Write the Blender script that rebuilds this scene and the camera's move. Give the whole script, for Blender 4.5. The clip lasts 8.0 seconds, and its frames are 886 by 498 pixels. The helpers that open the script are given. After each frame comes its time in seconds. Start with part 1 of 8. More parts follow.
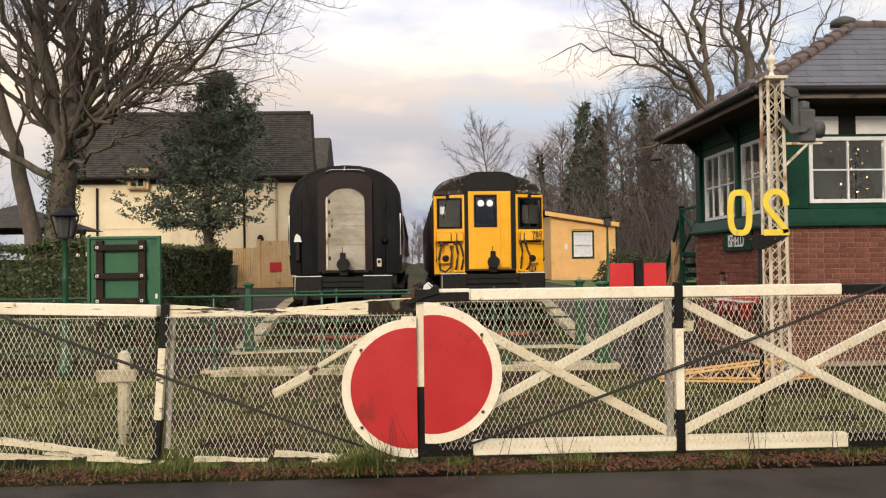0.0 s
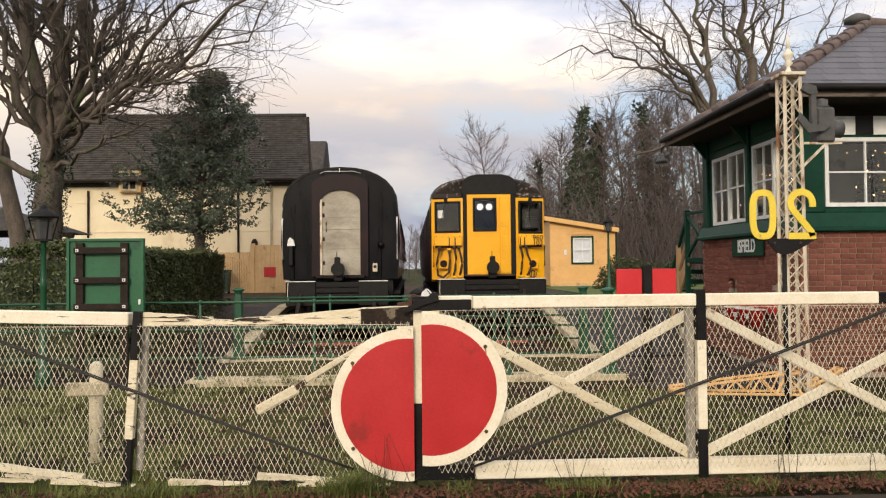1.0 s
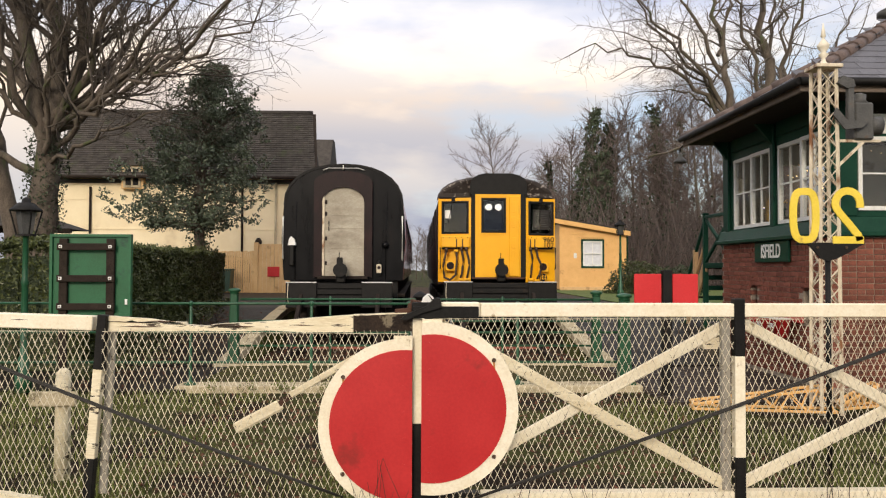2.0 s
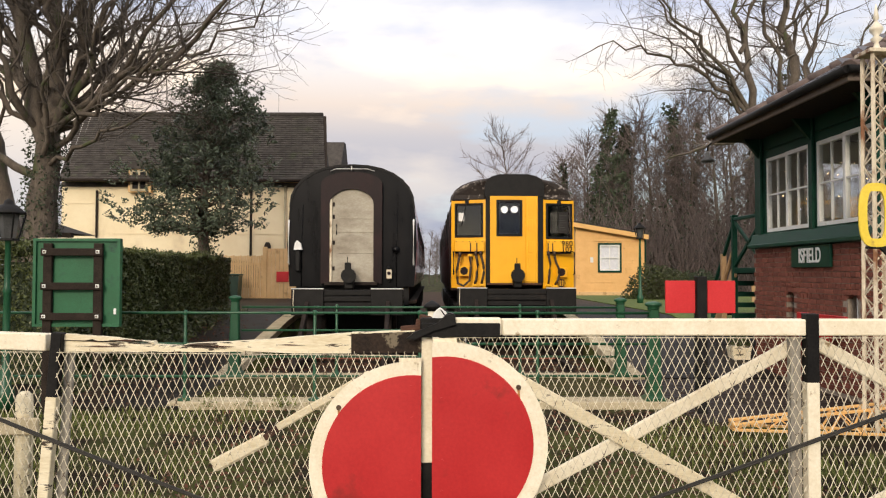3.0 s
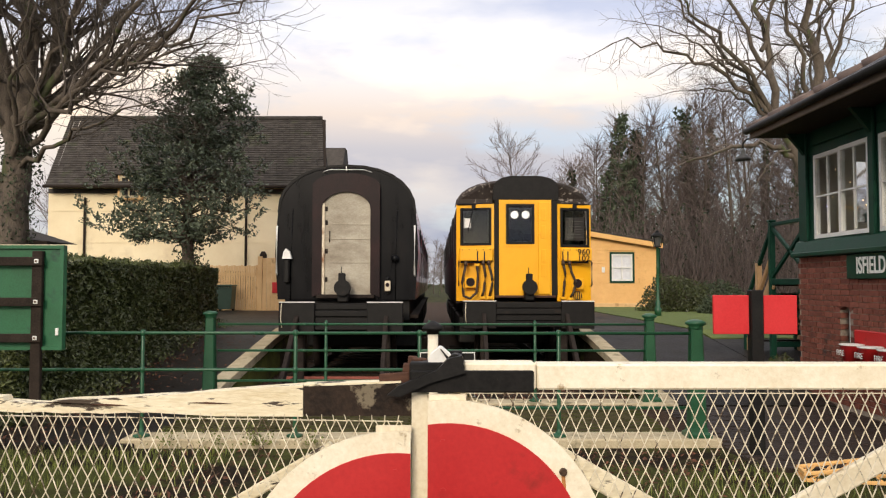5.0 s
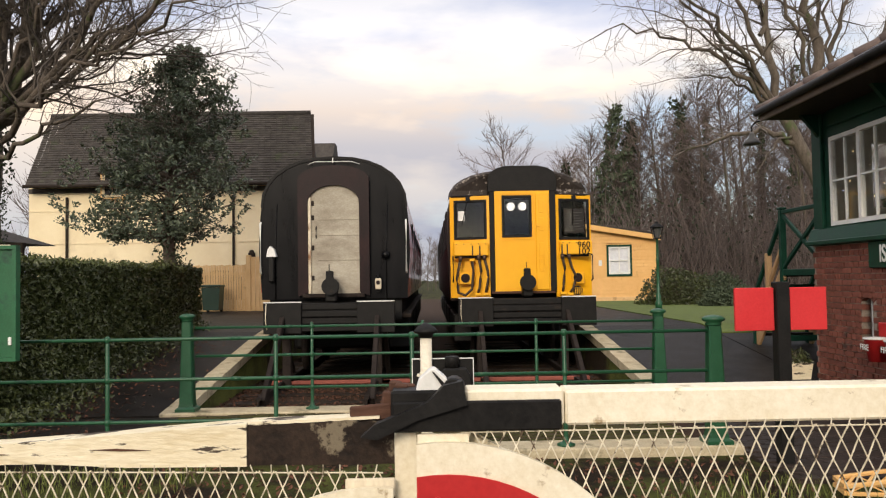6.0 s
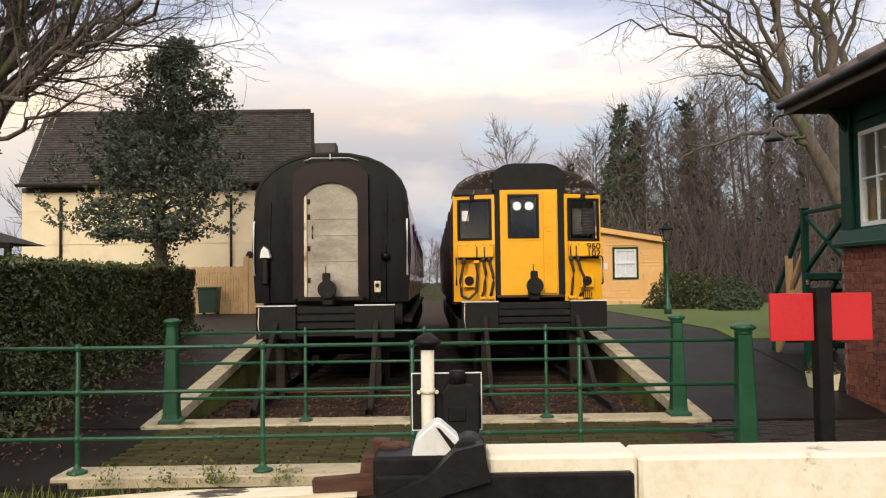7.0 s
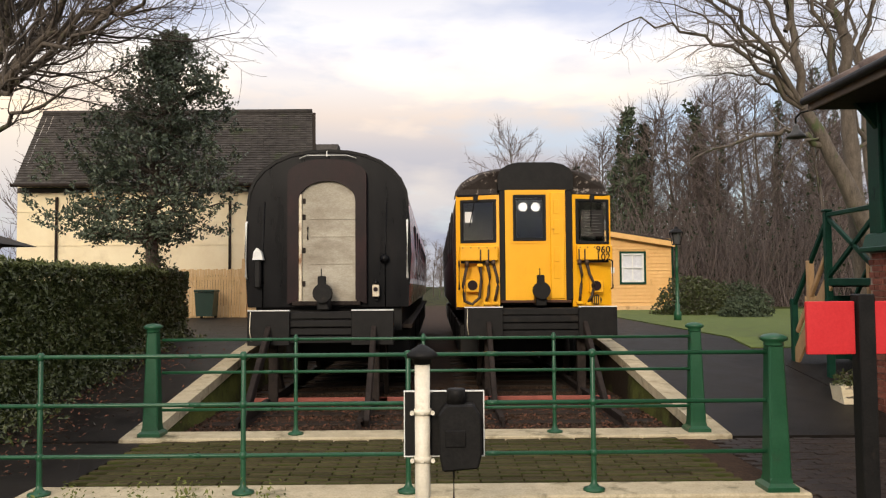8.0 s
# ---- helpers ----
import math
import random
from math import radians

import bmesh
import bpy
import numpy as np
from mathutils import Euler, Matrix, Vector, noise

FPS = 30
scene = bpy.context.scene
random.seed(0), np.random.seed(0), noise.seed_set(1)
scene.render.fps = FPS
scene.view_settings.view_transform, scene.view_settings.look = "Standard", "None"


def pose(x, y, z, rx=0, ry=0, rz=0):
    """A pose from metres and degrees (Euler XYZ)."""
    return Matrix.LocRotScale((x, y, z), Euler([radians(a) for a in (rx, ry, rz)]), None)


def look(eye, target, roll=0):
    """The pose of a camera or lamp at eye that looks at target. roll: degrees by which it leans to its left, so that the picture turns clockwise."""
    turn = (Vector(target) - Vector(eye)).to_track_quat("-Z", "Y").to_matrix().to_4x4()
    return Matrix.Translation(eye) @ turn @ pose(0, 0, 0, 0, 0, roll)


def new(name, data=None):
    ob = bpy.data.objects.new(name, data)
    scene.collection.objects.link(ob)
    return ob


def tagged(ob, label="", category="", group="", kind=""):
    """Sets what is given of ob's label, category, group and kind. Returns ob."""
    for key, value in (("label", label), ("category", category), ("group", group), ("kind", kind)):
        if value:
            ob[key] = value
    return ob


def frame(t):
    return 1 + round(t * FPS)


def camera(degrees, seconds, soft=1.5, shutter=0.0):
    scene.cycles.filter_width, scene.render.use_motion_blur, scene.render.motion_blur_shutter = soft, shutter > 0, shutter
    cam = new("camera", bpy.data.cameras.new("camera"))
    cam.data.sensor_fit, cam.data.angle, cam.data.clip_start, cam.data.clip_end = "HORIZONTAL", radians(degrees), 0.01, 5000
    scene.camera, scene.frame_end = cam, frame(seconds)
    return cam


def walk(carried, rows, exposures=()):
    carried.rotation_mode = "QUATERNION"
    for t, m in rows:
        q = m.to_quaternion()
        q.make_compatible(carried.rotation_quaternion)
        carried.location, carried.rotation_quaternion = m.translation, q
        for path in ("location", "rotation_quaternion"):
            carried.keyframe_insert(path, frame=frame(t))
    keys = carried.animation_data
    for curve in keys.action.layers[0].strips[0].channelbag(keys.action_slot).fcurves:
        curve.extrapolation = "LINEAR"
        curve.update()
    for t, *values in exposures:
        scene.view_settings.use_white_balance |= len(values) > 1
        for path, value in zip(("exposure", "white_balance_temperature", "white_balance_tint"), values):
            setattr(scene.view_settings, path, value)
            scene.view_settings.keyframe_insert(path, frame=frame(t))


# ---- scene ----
cam = camera(58.8, 8.0, soft=1.2)
PATH = [
    (0, (-0.037, -0.061, 1.544), (0.038, 1.938, 1.577), -0.8),
    (0.5, (-0.06, 0.164, 1.541), (0.018, 2.162, 1.587), -1.0),
    (1, (-0.039, 0.479, 1.536), (0.044, 2.477, 1.583), -0.6),
    (1.5, (-0.011, 0.782, 1.531), (0.066, 2.78, 1.581), 0.0),
    (3, (0.026, 1.903, 1.568), (0.056, 3.902, 1.63), 0.1),
    (3.5, (0.017, 2.271, 1.572), (0.034, 4.27, 1.647), 0.2),
    (4, (0.005, 2.614, 1.59), (0.026, 4.612, 1.673), 0.0),
    (4.5, (0.037, 2.98, 1.597), (0.048, 4.977, 1.687), 0.4),
    (6, (0.071, 4.077, 1.606), (0.105, 6.075, 1.683), -0.9),
    (6.5, (0.08, 4.389, 1.605), (0.101, 6.387, 1.685), -0.6),
    (7, (0.068, 4.737, 1.615), (0.097, 6.735, 1.698), -0.7),
    (7.5, (0.076, 5.045, 1.611), (0.114, 7.043, 1.701), -0.7),
    (8, (0.113, 5.351, 1.619), (0.131, 7.349, 1.712), -0.4),
]
walk(cam, [(t, look(eye, target, roll)) for t, eye, target, roll in PATH], [(0.0, 0.46, 7000, 12), (1.5, 0.47, 7000, 12), (3.5, 0.54, 7000, 12), (4.5, 0.55, 7000, 12), (6.5, 0.46, 7000, 12), (8.0, 0.50, 7000, 12)])

# ---- sky and sun ----
world = bpy.data.worlds.new("sky")
scene.world = world
world.use_nodes = True
wn, wl = world.node_tree.nodes, world.node_tree.links
wn.clear()


def wnode(kind, **kw):
    n = wn.new(kind)
    for k, v in kw.items():
        n.inputs[k].default_value = v
    return n


SUN_EL, SUN_ROT = radians(32), radians(200)
sky = wn.new("ShaderNodeTexSky")
sky.sky_type, sky.sun_disc, sky.sun_elevation, sky.sun_rotation = "NISHITA", False, SUN_EL, SUN_ROT
sky_gain = wnode("ShaderNodeVectorMath")
sky_gain.operation = "SCALE"
sky_gain.inputs["Scale"].default_value = 0.11
wl.new(sky.outputs[0], sky_gain.inputs[0])
wco = wn.new("ShaderNodeTexCoord")
wmap = wn.new("ShaderNodeMapping")
wmap.inputs["Scale"].default_value = (1.0, 1.0, 3.2)
wmap.inputs["Location"].default_value = (0.35, 0.1, 0.3)
wl.new(wco.outputs["Generated"], wmap.inputs[0])
cl = wnode("ShaderNodeTexNoise", Scale=2.1, Detail=7.0, Roughness=0.55)
wl.new(wmap.outputs[0], cl.inputs["Vector"])
cover = wn.new("ShaderNodeValToRGB")
cover.color_ramp.elements[0].position, cover.color_ramp.elements[1].position = 0.33, 0.52
wl.new(cl.outputs["Fac"], cover.inputs[0])
cl2 = wnode("ShaderNodeTexNoise", Scale=3.4, Detail=6.0, Roughness=0.5)
wl.new(wmap.outputs[0], cl2.inputs["Vector"])
tone = wn.new("ShaderNodeValToRGB")
tone.color_ramp.elements[0].position, tone.color_ramp.elements[1].position = 0.42, 0.58
tone.color_ramp.elements[0].color, tone.color_ramp.elements[1].color = (0.74, 0.77, 0.86, 1), (1.14, 1.08, 1.0, 1)
wl.new(cl2.outputs["Fac"], tone.inputs[0])
sep = wn.new("ShaderNodeSeparateXYZ")
wl.new(wco.outputs["Generated"], sep.inputs[0])
band = wn.new("ShaderNodeValToRGB")
band.color_ramp.elements[0].position, band.color_ramp.elements[0].color = 0.0, (0.36, 0.40, 0.48, 1)
band.color_ramp.elements[1].position, band.color_ramp.elements[1].color = 0.75, (1.10, 1.12, 1.18, 1)
for p, c in ((0.10, (0.44, 0.465, 0.53, 1)), (0.17, (0.60, 0.58, 0.575, 1)), (0.21, (0.86, 0.74, 0.62, 1)), (0.25, (0.92, 0.87, 0.80, 1)), (0.30, (0.66, 0.71, 0.82, 1)), (0.36, (0.52, 0.58, 0.71, 1)), (0.48, (0.95, 1.0, 1.1, 1))):
    e = band.color_ramp.elements.new(p)
    e.color = c
wl.new(sep.outputs["Z"], band.inputs[0])
mul = wn.new("ShaderNodeVectorMath")
mul.operation = "MULTIPLY"
wl.new(tone.outputs[0], mul.inputs[0])
wl.new(band.outputs[0], mul.inputs[1])
wmix = wn.new("ShaderNodeMix")
wmix.data_type = "RGBA"
wl.new(cover.outputs[0], wmix.inputs[0])
wl.new(sky_gain.outputs[0], wmix.inputs[6])
wl.new(mul.outputs[0], wmix.inputs[7])
bg = wnode("ShaderNodeBackground", Strength=1.0)
wl.new(wmix.outputs[2], bg.inputs[0])
wo = wn.new("ShaderNodeOutputWorld")
wl.new(bg.outputs[0], wo.inputs[0])

sun = new("sun", bpy.data.lights.new("sun", "SUN"))
sun.data.energy, sun.data.angle, sun.data.color = 1.6, radians(16), (1.0, 0.90, 0.76)
sun.matrix_world = look((-4, -12, 8), (0, 6, 0))


# ---- materials ----
def mat(name, c1, c2, scale=8.0, rough=0.6, metal=0.0, bump=0.25, stain=None, stain_scale=1.6, stain_at=0.58, stain_soft=0.1, fine=60.0, stretch=(1, 1, 1), vary=0.0, coat=0.0, spec=0.4):
    """A surface of two tones in a coarse and a fine grain, with stains and relief."""
    m = bpy.data.materials.new(name)
    m.use_nodes = True
    nt = m.node_tree
    n, l = nt.nodes, nt.links
    b = n["Principled BSDF"]
    b.inputs["Metallic"].default_value = metal
    b.inputs["Coat Weight"].default_value = coat
    b.inputs["Specular IOR Level"].default_value = spec
    co = n.new("ShaderNodeTexCoord")
    mp = n.new("ShaderNodeMapping")
    mp.inputs["Scale"].default_value = stretch
    l.new(co.outputs["Object"], mp.inputs[0])

    def noise_at(sc, det, rg=0.6):
        t = n.new("ShaderNodeTexNoise")
        t.inputs["Scale"].default_value, t.inputs["Detail"].default_value, t.inputs["Roughness"].default_value = sc, det, rg
        l.new(mp.outputs[0], t.inputs["Vector"])
        return t

    big, small = noise_at(scale, 5), noise_at(fine, 3)
    add = n.new("ShaderNodeMath")
    add.operation = "MULTIPLY_ADD"
    l.new(small.outputs["Fac"], add.inputs[0])
    add.inputs[1].default_value = 0.5
    half = n.new("ShaderNodeMath")
    half.operation = "MULTIPLY"
    l.new(big.outputs["Fac"], half.inputs[0])
    half.inputs[1].default_value = 0.6
    l.new(half.outputs[0], add.inputs[2])
    ramp = n.new("ShaderNodeValToRGB")
    ramp.color_ramp.elements[0].position, ramp.color_ramp.elements[1].position = 0.38, 0.72
    ramp.color_ramp.elements[0].color, ramp.color_ramp.elements[1].color = (*c1, 1), (*c2, 1)
    l.new(add.outputs[0], ramp.inputs[0])
    colour = ramp.outputs[0]
    if stain:
        st = noise_at(stain_scale, 8, 0.65)
        sr = n.new("ShaderNodeValToRGB")
        sr.color_ramp.elements[0].position, sr.color_ramp.elements[1].position = stain_at, stain_at + stain_soft
        l.new(st.outputs["Fac"], sr.inputs[0])
        mx = n.new("ShaderNodeMix")
        mx.data_type = "RGBA"
        l.new(sr.outputs[0], mx.inputs[0])
        l.new(colour, mx.inputs[6])
        mx.inputs[7].default_value = (*stain, 1)
        colour = mx.outputs[2]
    if vary:
        oi = n.new("ShaderNodeObjectInfo")
        ge = n.new("ShaderNodeNewGeometry")
        sm = n.new("ShaderNodeMath")
        sm.operation = "ADD"
        l.new(oi.outputs["Random"], sm.inputs[0])
        l.new(ge.outputs["Random Per Island"], sm.inputs[1])
        mr = n.new("ShaderNodeMapRange")
        mr.inputs["From Max"].default_value = 2.0
        mr.inputs["To Min"].default_value, mr.inputs["To Max"].default_value = 1 - vary, 1 + vary
        l.new(sm.outputs[0], mr.inputs["Value"])
        hs = n.new("ShaderNodeHueSaturation")
        l.new(mr.outputs[0], hs.inputs["Value"])
        l.new(colour, hs.inputs["Color"])
        colour = hs.outputs[0]
    l.new(colour, b.inputs["Base Color"])
    rr = n.new("ShaderNodeMapRange")
    rr.inputs["To Min"].default_value, rr.inputs["To Max"].default_value = max(0.03, rough - 0.12), min(1, rough + 0.12)
    l.new(big.outputs["Fac"], rr.inputs["Value"])
    l.new(rr.outputs[0], b.inputs["Roughness"])
    bp = n.new("ShaderNodeBump")
    bp.inputs["Strength"].default_value, bp.inputs["Distance"].default_value = bump, 0.01
    l.new(add.outputs[0], bp.inputs["Height"])
    l.new(bp.outputs[0], b.inputs["Normal"])
    return m


CREAM = mat("cream gate paint", (0.70, 0.61, 0.43), (0.86, 0.80, 0.64), 5, 0.5, stain=(0.36, 0.26, 0.14), stain_scale=11, stain_at=0.63, stain_soft=0.07)
OLDCREAM = mat("rotten cream paint", (0.62, 0.52, 0.33), (0.84, 0.77, 0.58), 6, 0.65, bump=0.5, stain=(0.055, 0.038, 0.024), stain_scale=12, stain_at=0.585, stain_soft=0.03, stretch=(0.35, 1, 1.8))
GATEBLACK = mat("black gate paint", (0.004, 0.004, 0.004), (0.015, 0.014, 0.013), 9, 0.5, stain=(0.085, 0.062, 0.042), stain_scale=10, stain_at=0.66, stain_soft=0.05, spec=0.14)
CHARRED = mat("flaking black wood", (0.008, 0.006, 0.005), (0.040, 0.026, 0.018), 7, 0.7, bump=0.7, stain=(0.17, 0.14, 0.095), stain_scale=11, stain_at=0.56, stain_soft=0.05, spec=0.15)
ROTWOOD = mat("rotten brown wood", (0.035, 0.014, 0.008), (0.11, 0.05, 0.03), 8, 0.85, bump=0.8, stretch=(0.3, 1, 1))
RED = mat("red target paint", (0.40, 0.012, 0.014), (0.50, 0.022, 0.022), 3, 0.45, bump=0.08, stain=(0.28, 0.015, 0.012), stain_scale=3.5, stain_at=0.60)
SIGNRED = mat("bright red enamel", (0.52, 0.018, 0.022), (0.62, 0.032, 0.036), 3, 0.4, bump=0.06)
WIRE = mat("galvanised painted wire", (0.46, 0.40, 0.28), (0.84, 0.77, 0.60), 22, 0.45, 0.1, stain=(0.085, 0.055, 0.030), stain_scale=16, stain_at=0.56, stain_soft=0.05)
CABLE = mat("black cable", (0.012, 0.011, 0.010), (0.04, 0.036, 0.03), 20, 0.6)
STEEL = mat("rusty bolt", (0.05, 0.03, 0.02), (0.14, 0.09, 0.06), 40, 0.55, 0.6)
GREEN = mat("green fence paint", (0.008, 0.056, 0.024), (0.018, 0.090, 0.042), 5, 0.35, bump=0.15, stain=(0.02, 0.06, 0.03), stain_scale=6, stain_at=0.6)
DKGREEN = mat("dark green joinery paint", (0.005, 0.034, 0.021), (0.011, 0.056, 0.034), 4, 0.45, bump=0.15, stain=(0.004, 0.022, 0.015), stain_scale=2.5, spec=0.12)
SIGNGREEN = mat("green sign back", (0.008, 0.080, 0.030), (0.016, 0.125, 0.052), 3, 0.5, stain=(0.01, 0.05, 0.03), stain_scale=3)
WHITE = mat("white joinery paint", (0.62, 0.62, 0.58), (0.80, 0.80, 0.77), 6, 0.5, bump=0.1, stain=(0.42, 0.40, 0.34), stain_scale=4, stain_at=0.62)
BRICK = mat("red brick", (0.085, 0.032, 0.024), (0.23, 0.080, 0.054), 12, 0.85, bump=0.5, stain=(0.045, 0.03, 0.026), stain_scale=4, stain_at=0.57, vary=0.5, spec=0.12)
MORTAR = mat("lime mortar", (0.22, 0.175, 0.135), (0.34, 0.285, 0.225), 15, 0.95, bump=0.5)
SLATE = mat("roof slate", (0.055, 0.056, 0.066), (0.12, 0.118, 0.13), 6, 0.55, bump=0.3, vary=0.3, stain=(0.10, 0.11, 0.08), stain_scale=4, stain_at=0.62)
HIPTILE = mat("clay hip tile", (0.07, 0.05, 0.045), (0.15, 0.11, 0.095), 8, 0.8, vary=0.2)
ROOFTILE = mat("brown clay roof tile", (0.036, 0.032, 0.029), (0.090, 0.080, 0.071), 4, 0.85, bump=0.5, vary=0.3, stain=(0.06, 0.065, 0.04), stain_scale=1.2, spec=0.12)
RENDER = mat("cream render", (0.76, 0.63, 0.40), (0.88, 0.77, 0.53), 1.4, 0.85, stain=(0.62, 0.50, 0.32), stain_scale=0.9, stain_at=0.57, stain_soft=0.2)
ORANGE = mat("buff painted boards", (0.66, 0.36, 0.115), (0.80, 0.48, 0.18), 2.2, 0.6, bump=0.15, stain=(0.46, 0.24, 0.08), stain_scale=2.5, stain_at=0.62)
FENCEBUFF = mat("buff fence paint", (0.60, 0.37, 0.16), (0.76, 0.52, 0.26), 3, 0.7, stain=(0.40, 0.24, 0.10), stain_scale=2)
COACHBLACK = mat("grimy black coach end", (0.0016, 0.0016, 0.002), (0.0055, 0.0055, 0.0065), 3, 0.30, stain=(0.013, 0.0105, 0.010), stain_scale=2.0, stain_at=0.56, stain_soft=0.2, stretch=(2, 1, 0.5), spec=0.14)
MAROON = mat("faded maroon", (0.009, 0.005, 0.0055), (0.022, 0.009, 0.0095), 4, 0.42, stain=(0.034, 0.012, 0.012), stain_scale=2, stain_at=0.53, stain_soft=0.25, stretch=(1, 1, 0.5), spec=0.16)
COACHRED = mat("crimson coach side", (0.34, 0.040, 0.048), (0.48, 0.075, 0.08), 2, 0.28, stain=(0.20, 0.03, 0.03), coat=0.4)
DOORGREY = mat("weathered pale door", (0.30, 0.265, 0.20), (0.48, 0.44, 0.355), 2.2, 0.7, stain=(0.15, 0.115, 0.08), stain_scale=1.7, stain_at=0.50, stain_soft=0.28, stretch=(0.6, 1, 1.2))
YELLOW = mat("warning yellow paint", (0.80, 0.37, 0.008), (0.90, 0.46, 0.015), 2.5, 0.4, bump=0.08, stain=(0.58, 0.25, 0.012), stain_scale=3, stain_at=0.62, stain_soft=0.15)
ROOFGREY = mat("flaking cab roof", (0.026, 0.022, 0.020), (0.07, 0.060, 0.055), 5, 0.75, stain=(0.32, 0.28, 0.25), stain_scale=9, stain_at=0.565, stain_soft=0.04, spec=0.12)
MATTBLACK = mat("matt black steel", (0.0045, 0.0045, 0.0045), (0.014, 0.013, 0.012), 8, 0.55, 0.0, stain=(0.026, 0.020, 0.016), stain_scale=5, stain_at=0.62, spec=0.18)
RUBBER = mat("window rubber", (0.010, 0.010, 0.010), (0.02, 0.02, 0.02), 20, 0.6, spec=0.12)
HOSE = mat("brown rubber hose", (0.03, 0.018, 0.012), (0.06, 0.035, 0.02), 20, 0.6)
RUST = mat("rusty rail steel", (0.014, 0.011, 0.010), (0.045, 0.035, 0.030), 10, 0.75, 0.3, spec=0.12)
PINKRAIL = mat("red oxide bar", (0.20, 0.055, 0.038), (0.34, 0.10, 0.07), 6, 0.75)
ASPHALT = mat("wet asphalt", (0.0095, 0.0080, 0.0065), (0.026, 0.0215, 0.0175), 3, 0.5, bump=0.4, fine=160, stain=(0.008, 0.0065, 0.0055), stain_scale=0.9, stain_at=0.5, stain_soft=0.15, spec=0.10)
ROADTAR = mat("brown damp road", (0.020, 0.016, 0.0135), (0.055, 0.045, 0.037), 3, 0.5, bump=0.4, fine=140, stain=(0.022, 0.018, 0.016), stain_scale=1.2, stain_at=0.5, spec=0.12)
PLANK = mat("mossy crossing timber", (0.026, 0.020, 0.010), (0.105, 0.082, 0.040), 7, 0.85, bump=0.9, stain=(0.038, 0.050, 0.012), stain_scale=2.6, stain_at=0.53, stretch=(0.35, 2, 1), vary=0.4, spec=0.10)
CONCRETE = mat("pale edging concrete", (0.34, 0.28, 0.175), (0.56, 0.48, 0.325), 5, 0.85, bump=0.5, stain=(0.11, 0.10, 0.05), stain_scale=3.0, stain_at=0.55, stain_soft=0.14)
BALLAST = mat("leaf-strewn ballast", (0.018, 0.011, 0.0075), (0.075, 0.046, 0.030), 22, 0.9, bump=1.0, vary=0.4, spec=0.10)
PAVER = mat("block paving", (0.020, 0.015, 0.0125), (0.046, 0.034, 0.028), 6, 0.5, vary=0.3, spec=0.10)
GRASS = mat("grass", (0.045, 0.065, 0.010), (0.145, 0.160, 0.035), 3, 0.75, vary=0.45)
GROUND = mat("muddy turf", (0.020, 0.024, 0.006), (0.075, 0.080, 0.020), 3.5, 0.95, bump=1.0, stain=(0.015, 0.010, 0.006), stain_scale=0.8, stain_at=0.46, stain_soft=0.10, spec=0.10)
LAWN = mat("lawn", (0.050, 0.080, 0.012), (0.13, 0.165, 0.034), 3, 0.9, bump=0.9, fine=60, stain=(0.060, 0.072, 0.020), stain_scale=0.8, stain_at=0.54, stain_soft=0.2)
LEAF = mat("hedge leaf", (0.020, 0.030, 0.009), (0.100, 0.115, 0.036), 30, 0.4, bump=0.05, vary=0.55)
HOLLY = mat("holly leaf", (0.034, 0.050, 0.032), (0.105, 0.130, 0.082), 30, 0.4, bump=0.05, vary=0.5)
IVY = mat("ivy", (0.028, 0.042, 0.026), (0.080, 0.098, 0.058), 6, 0.55, vary=0.5, spec=0.12)
DEADLEAF = mat("dead leaves", (0.032, 0.012, 0.007), (0.13, 0.050, 0.024), 25, 0.8, vary=0.5)
BARK = mat("grey-brown bark", (0.055, 0.043, 0.034), (0.16, 0.13, 0.10), 9, 0.9, bump=1.0, stain=(0.07, 0.085, 0.035), stain_scale=2.5, stain_at=0.55, stretch=(1, 1, 0.35))
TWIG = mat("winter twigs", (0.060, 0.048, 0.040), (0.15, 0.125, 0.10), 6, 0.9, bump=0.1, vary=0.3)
# Brown twigs for the far wood, with distance haze put into the paler colour.
HAZETWIG = mat("far winter twigs paled by haze", (0.095, 0.073, 0.064), (0.19, 0.148, 0.130), 3, 0.95, bump=0.1, vary=0.4)
TIMBER = mat("bare softwood", (0.32, 0.19, 0.085), (0.48, 0.31, 0.16), 6, 0.7, stretch=(1, 1, 0.2))
DKWOOD = mat("dark stained timber", (0.014, 0.010, 0.008), (0.040, 0.030, 0.023), 8, 0.8, bump=0.5, spec=0.12)
LATTICE = mat("rusting cream steel", (0.50, 0.42, 0.30), (0.74, 0.66, 0.50), 6, 0.55, stain=(0.22, 0.095, 0.04), stain_scale=8, stain_at=0.515, stain_soft=0.12, stretch=(1, 1, 0.3))
FASCIA = mat("weathered brown board", (0.10, 0.075, 0.058), (0.20, 0.155, 0.12), 6, 0.8, bump=0.4, stain=(0.05, 0.04, 0.032), stain_scale=3, stretch=(0.4, 0.4, 2))
SIGNALGREY = mat("dull grey signal paint", (0.042, 0.042, 0.040), (0.095, 0.094, 0.088), 8, 0.6, stain=(0.10, 0.07, 0.05), stain_scale=8, stain_at=0.64)
NUMYELLOW = mat("yellow number paint", (0.68, 0.50, 0.04), (0.82, 0.62, 0.08), 5, 0.5, stain=(0.30, 0.16, 0.05), stain_scale=9, stain_at=0.62)
BINGREEN = mat("green bin plastic", (0.006, 0.030, 0.018), (0.012, 0.045, 0.028), 6, 0.4)
# Lightened lining that stands in for sky reflected in the cab panes.
CABWALL = mat("cab lining paled for reflection", (0.20, 0.20, 0.19), (0.30, 0.30, 0.28), 5, 0.8)
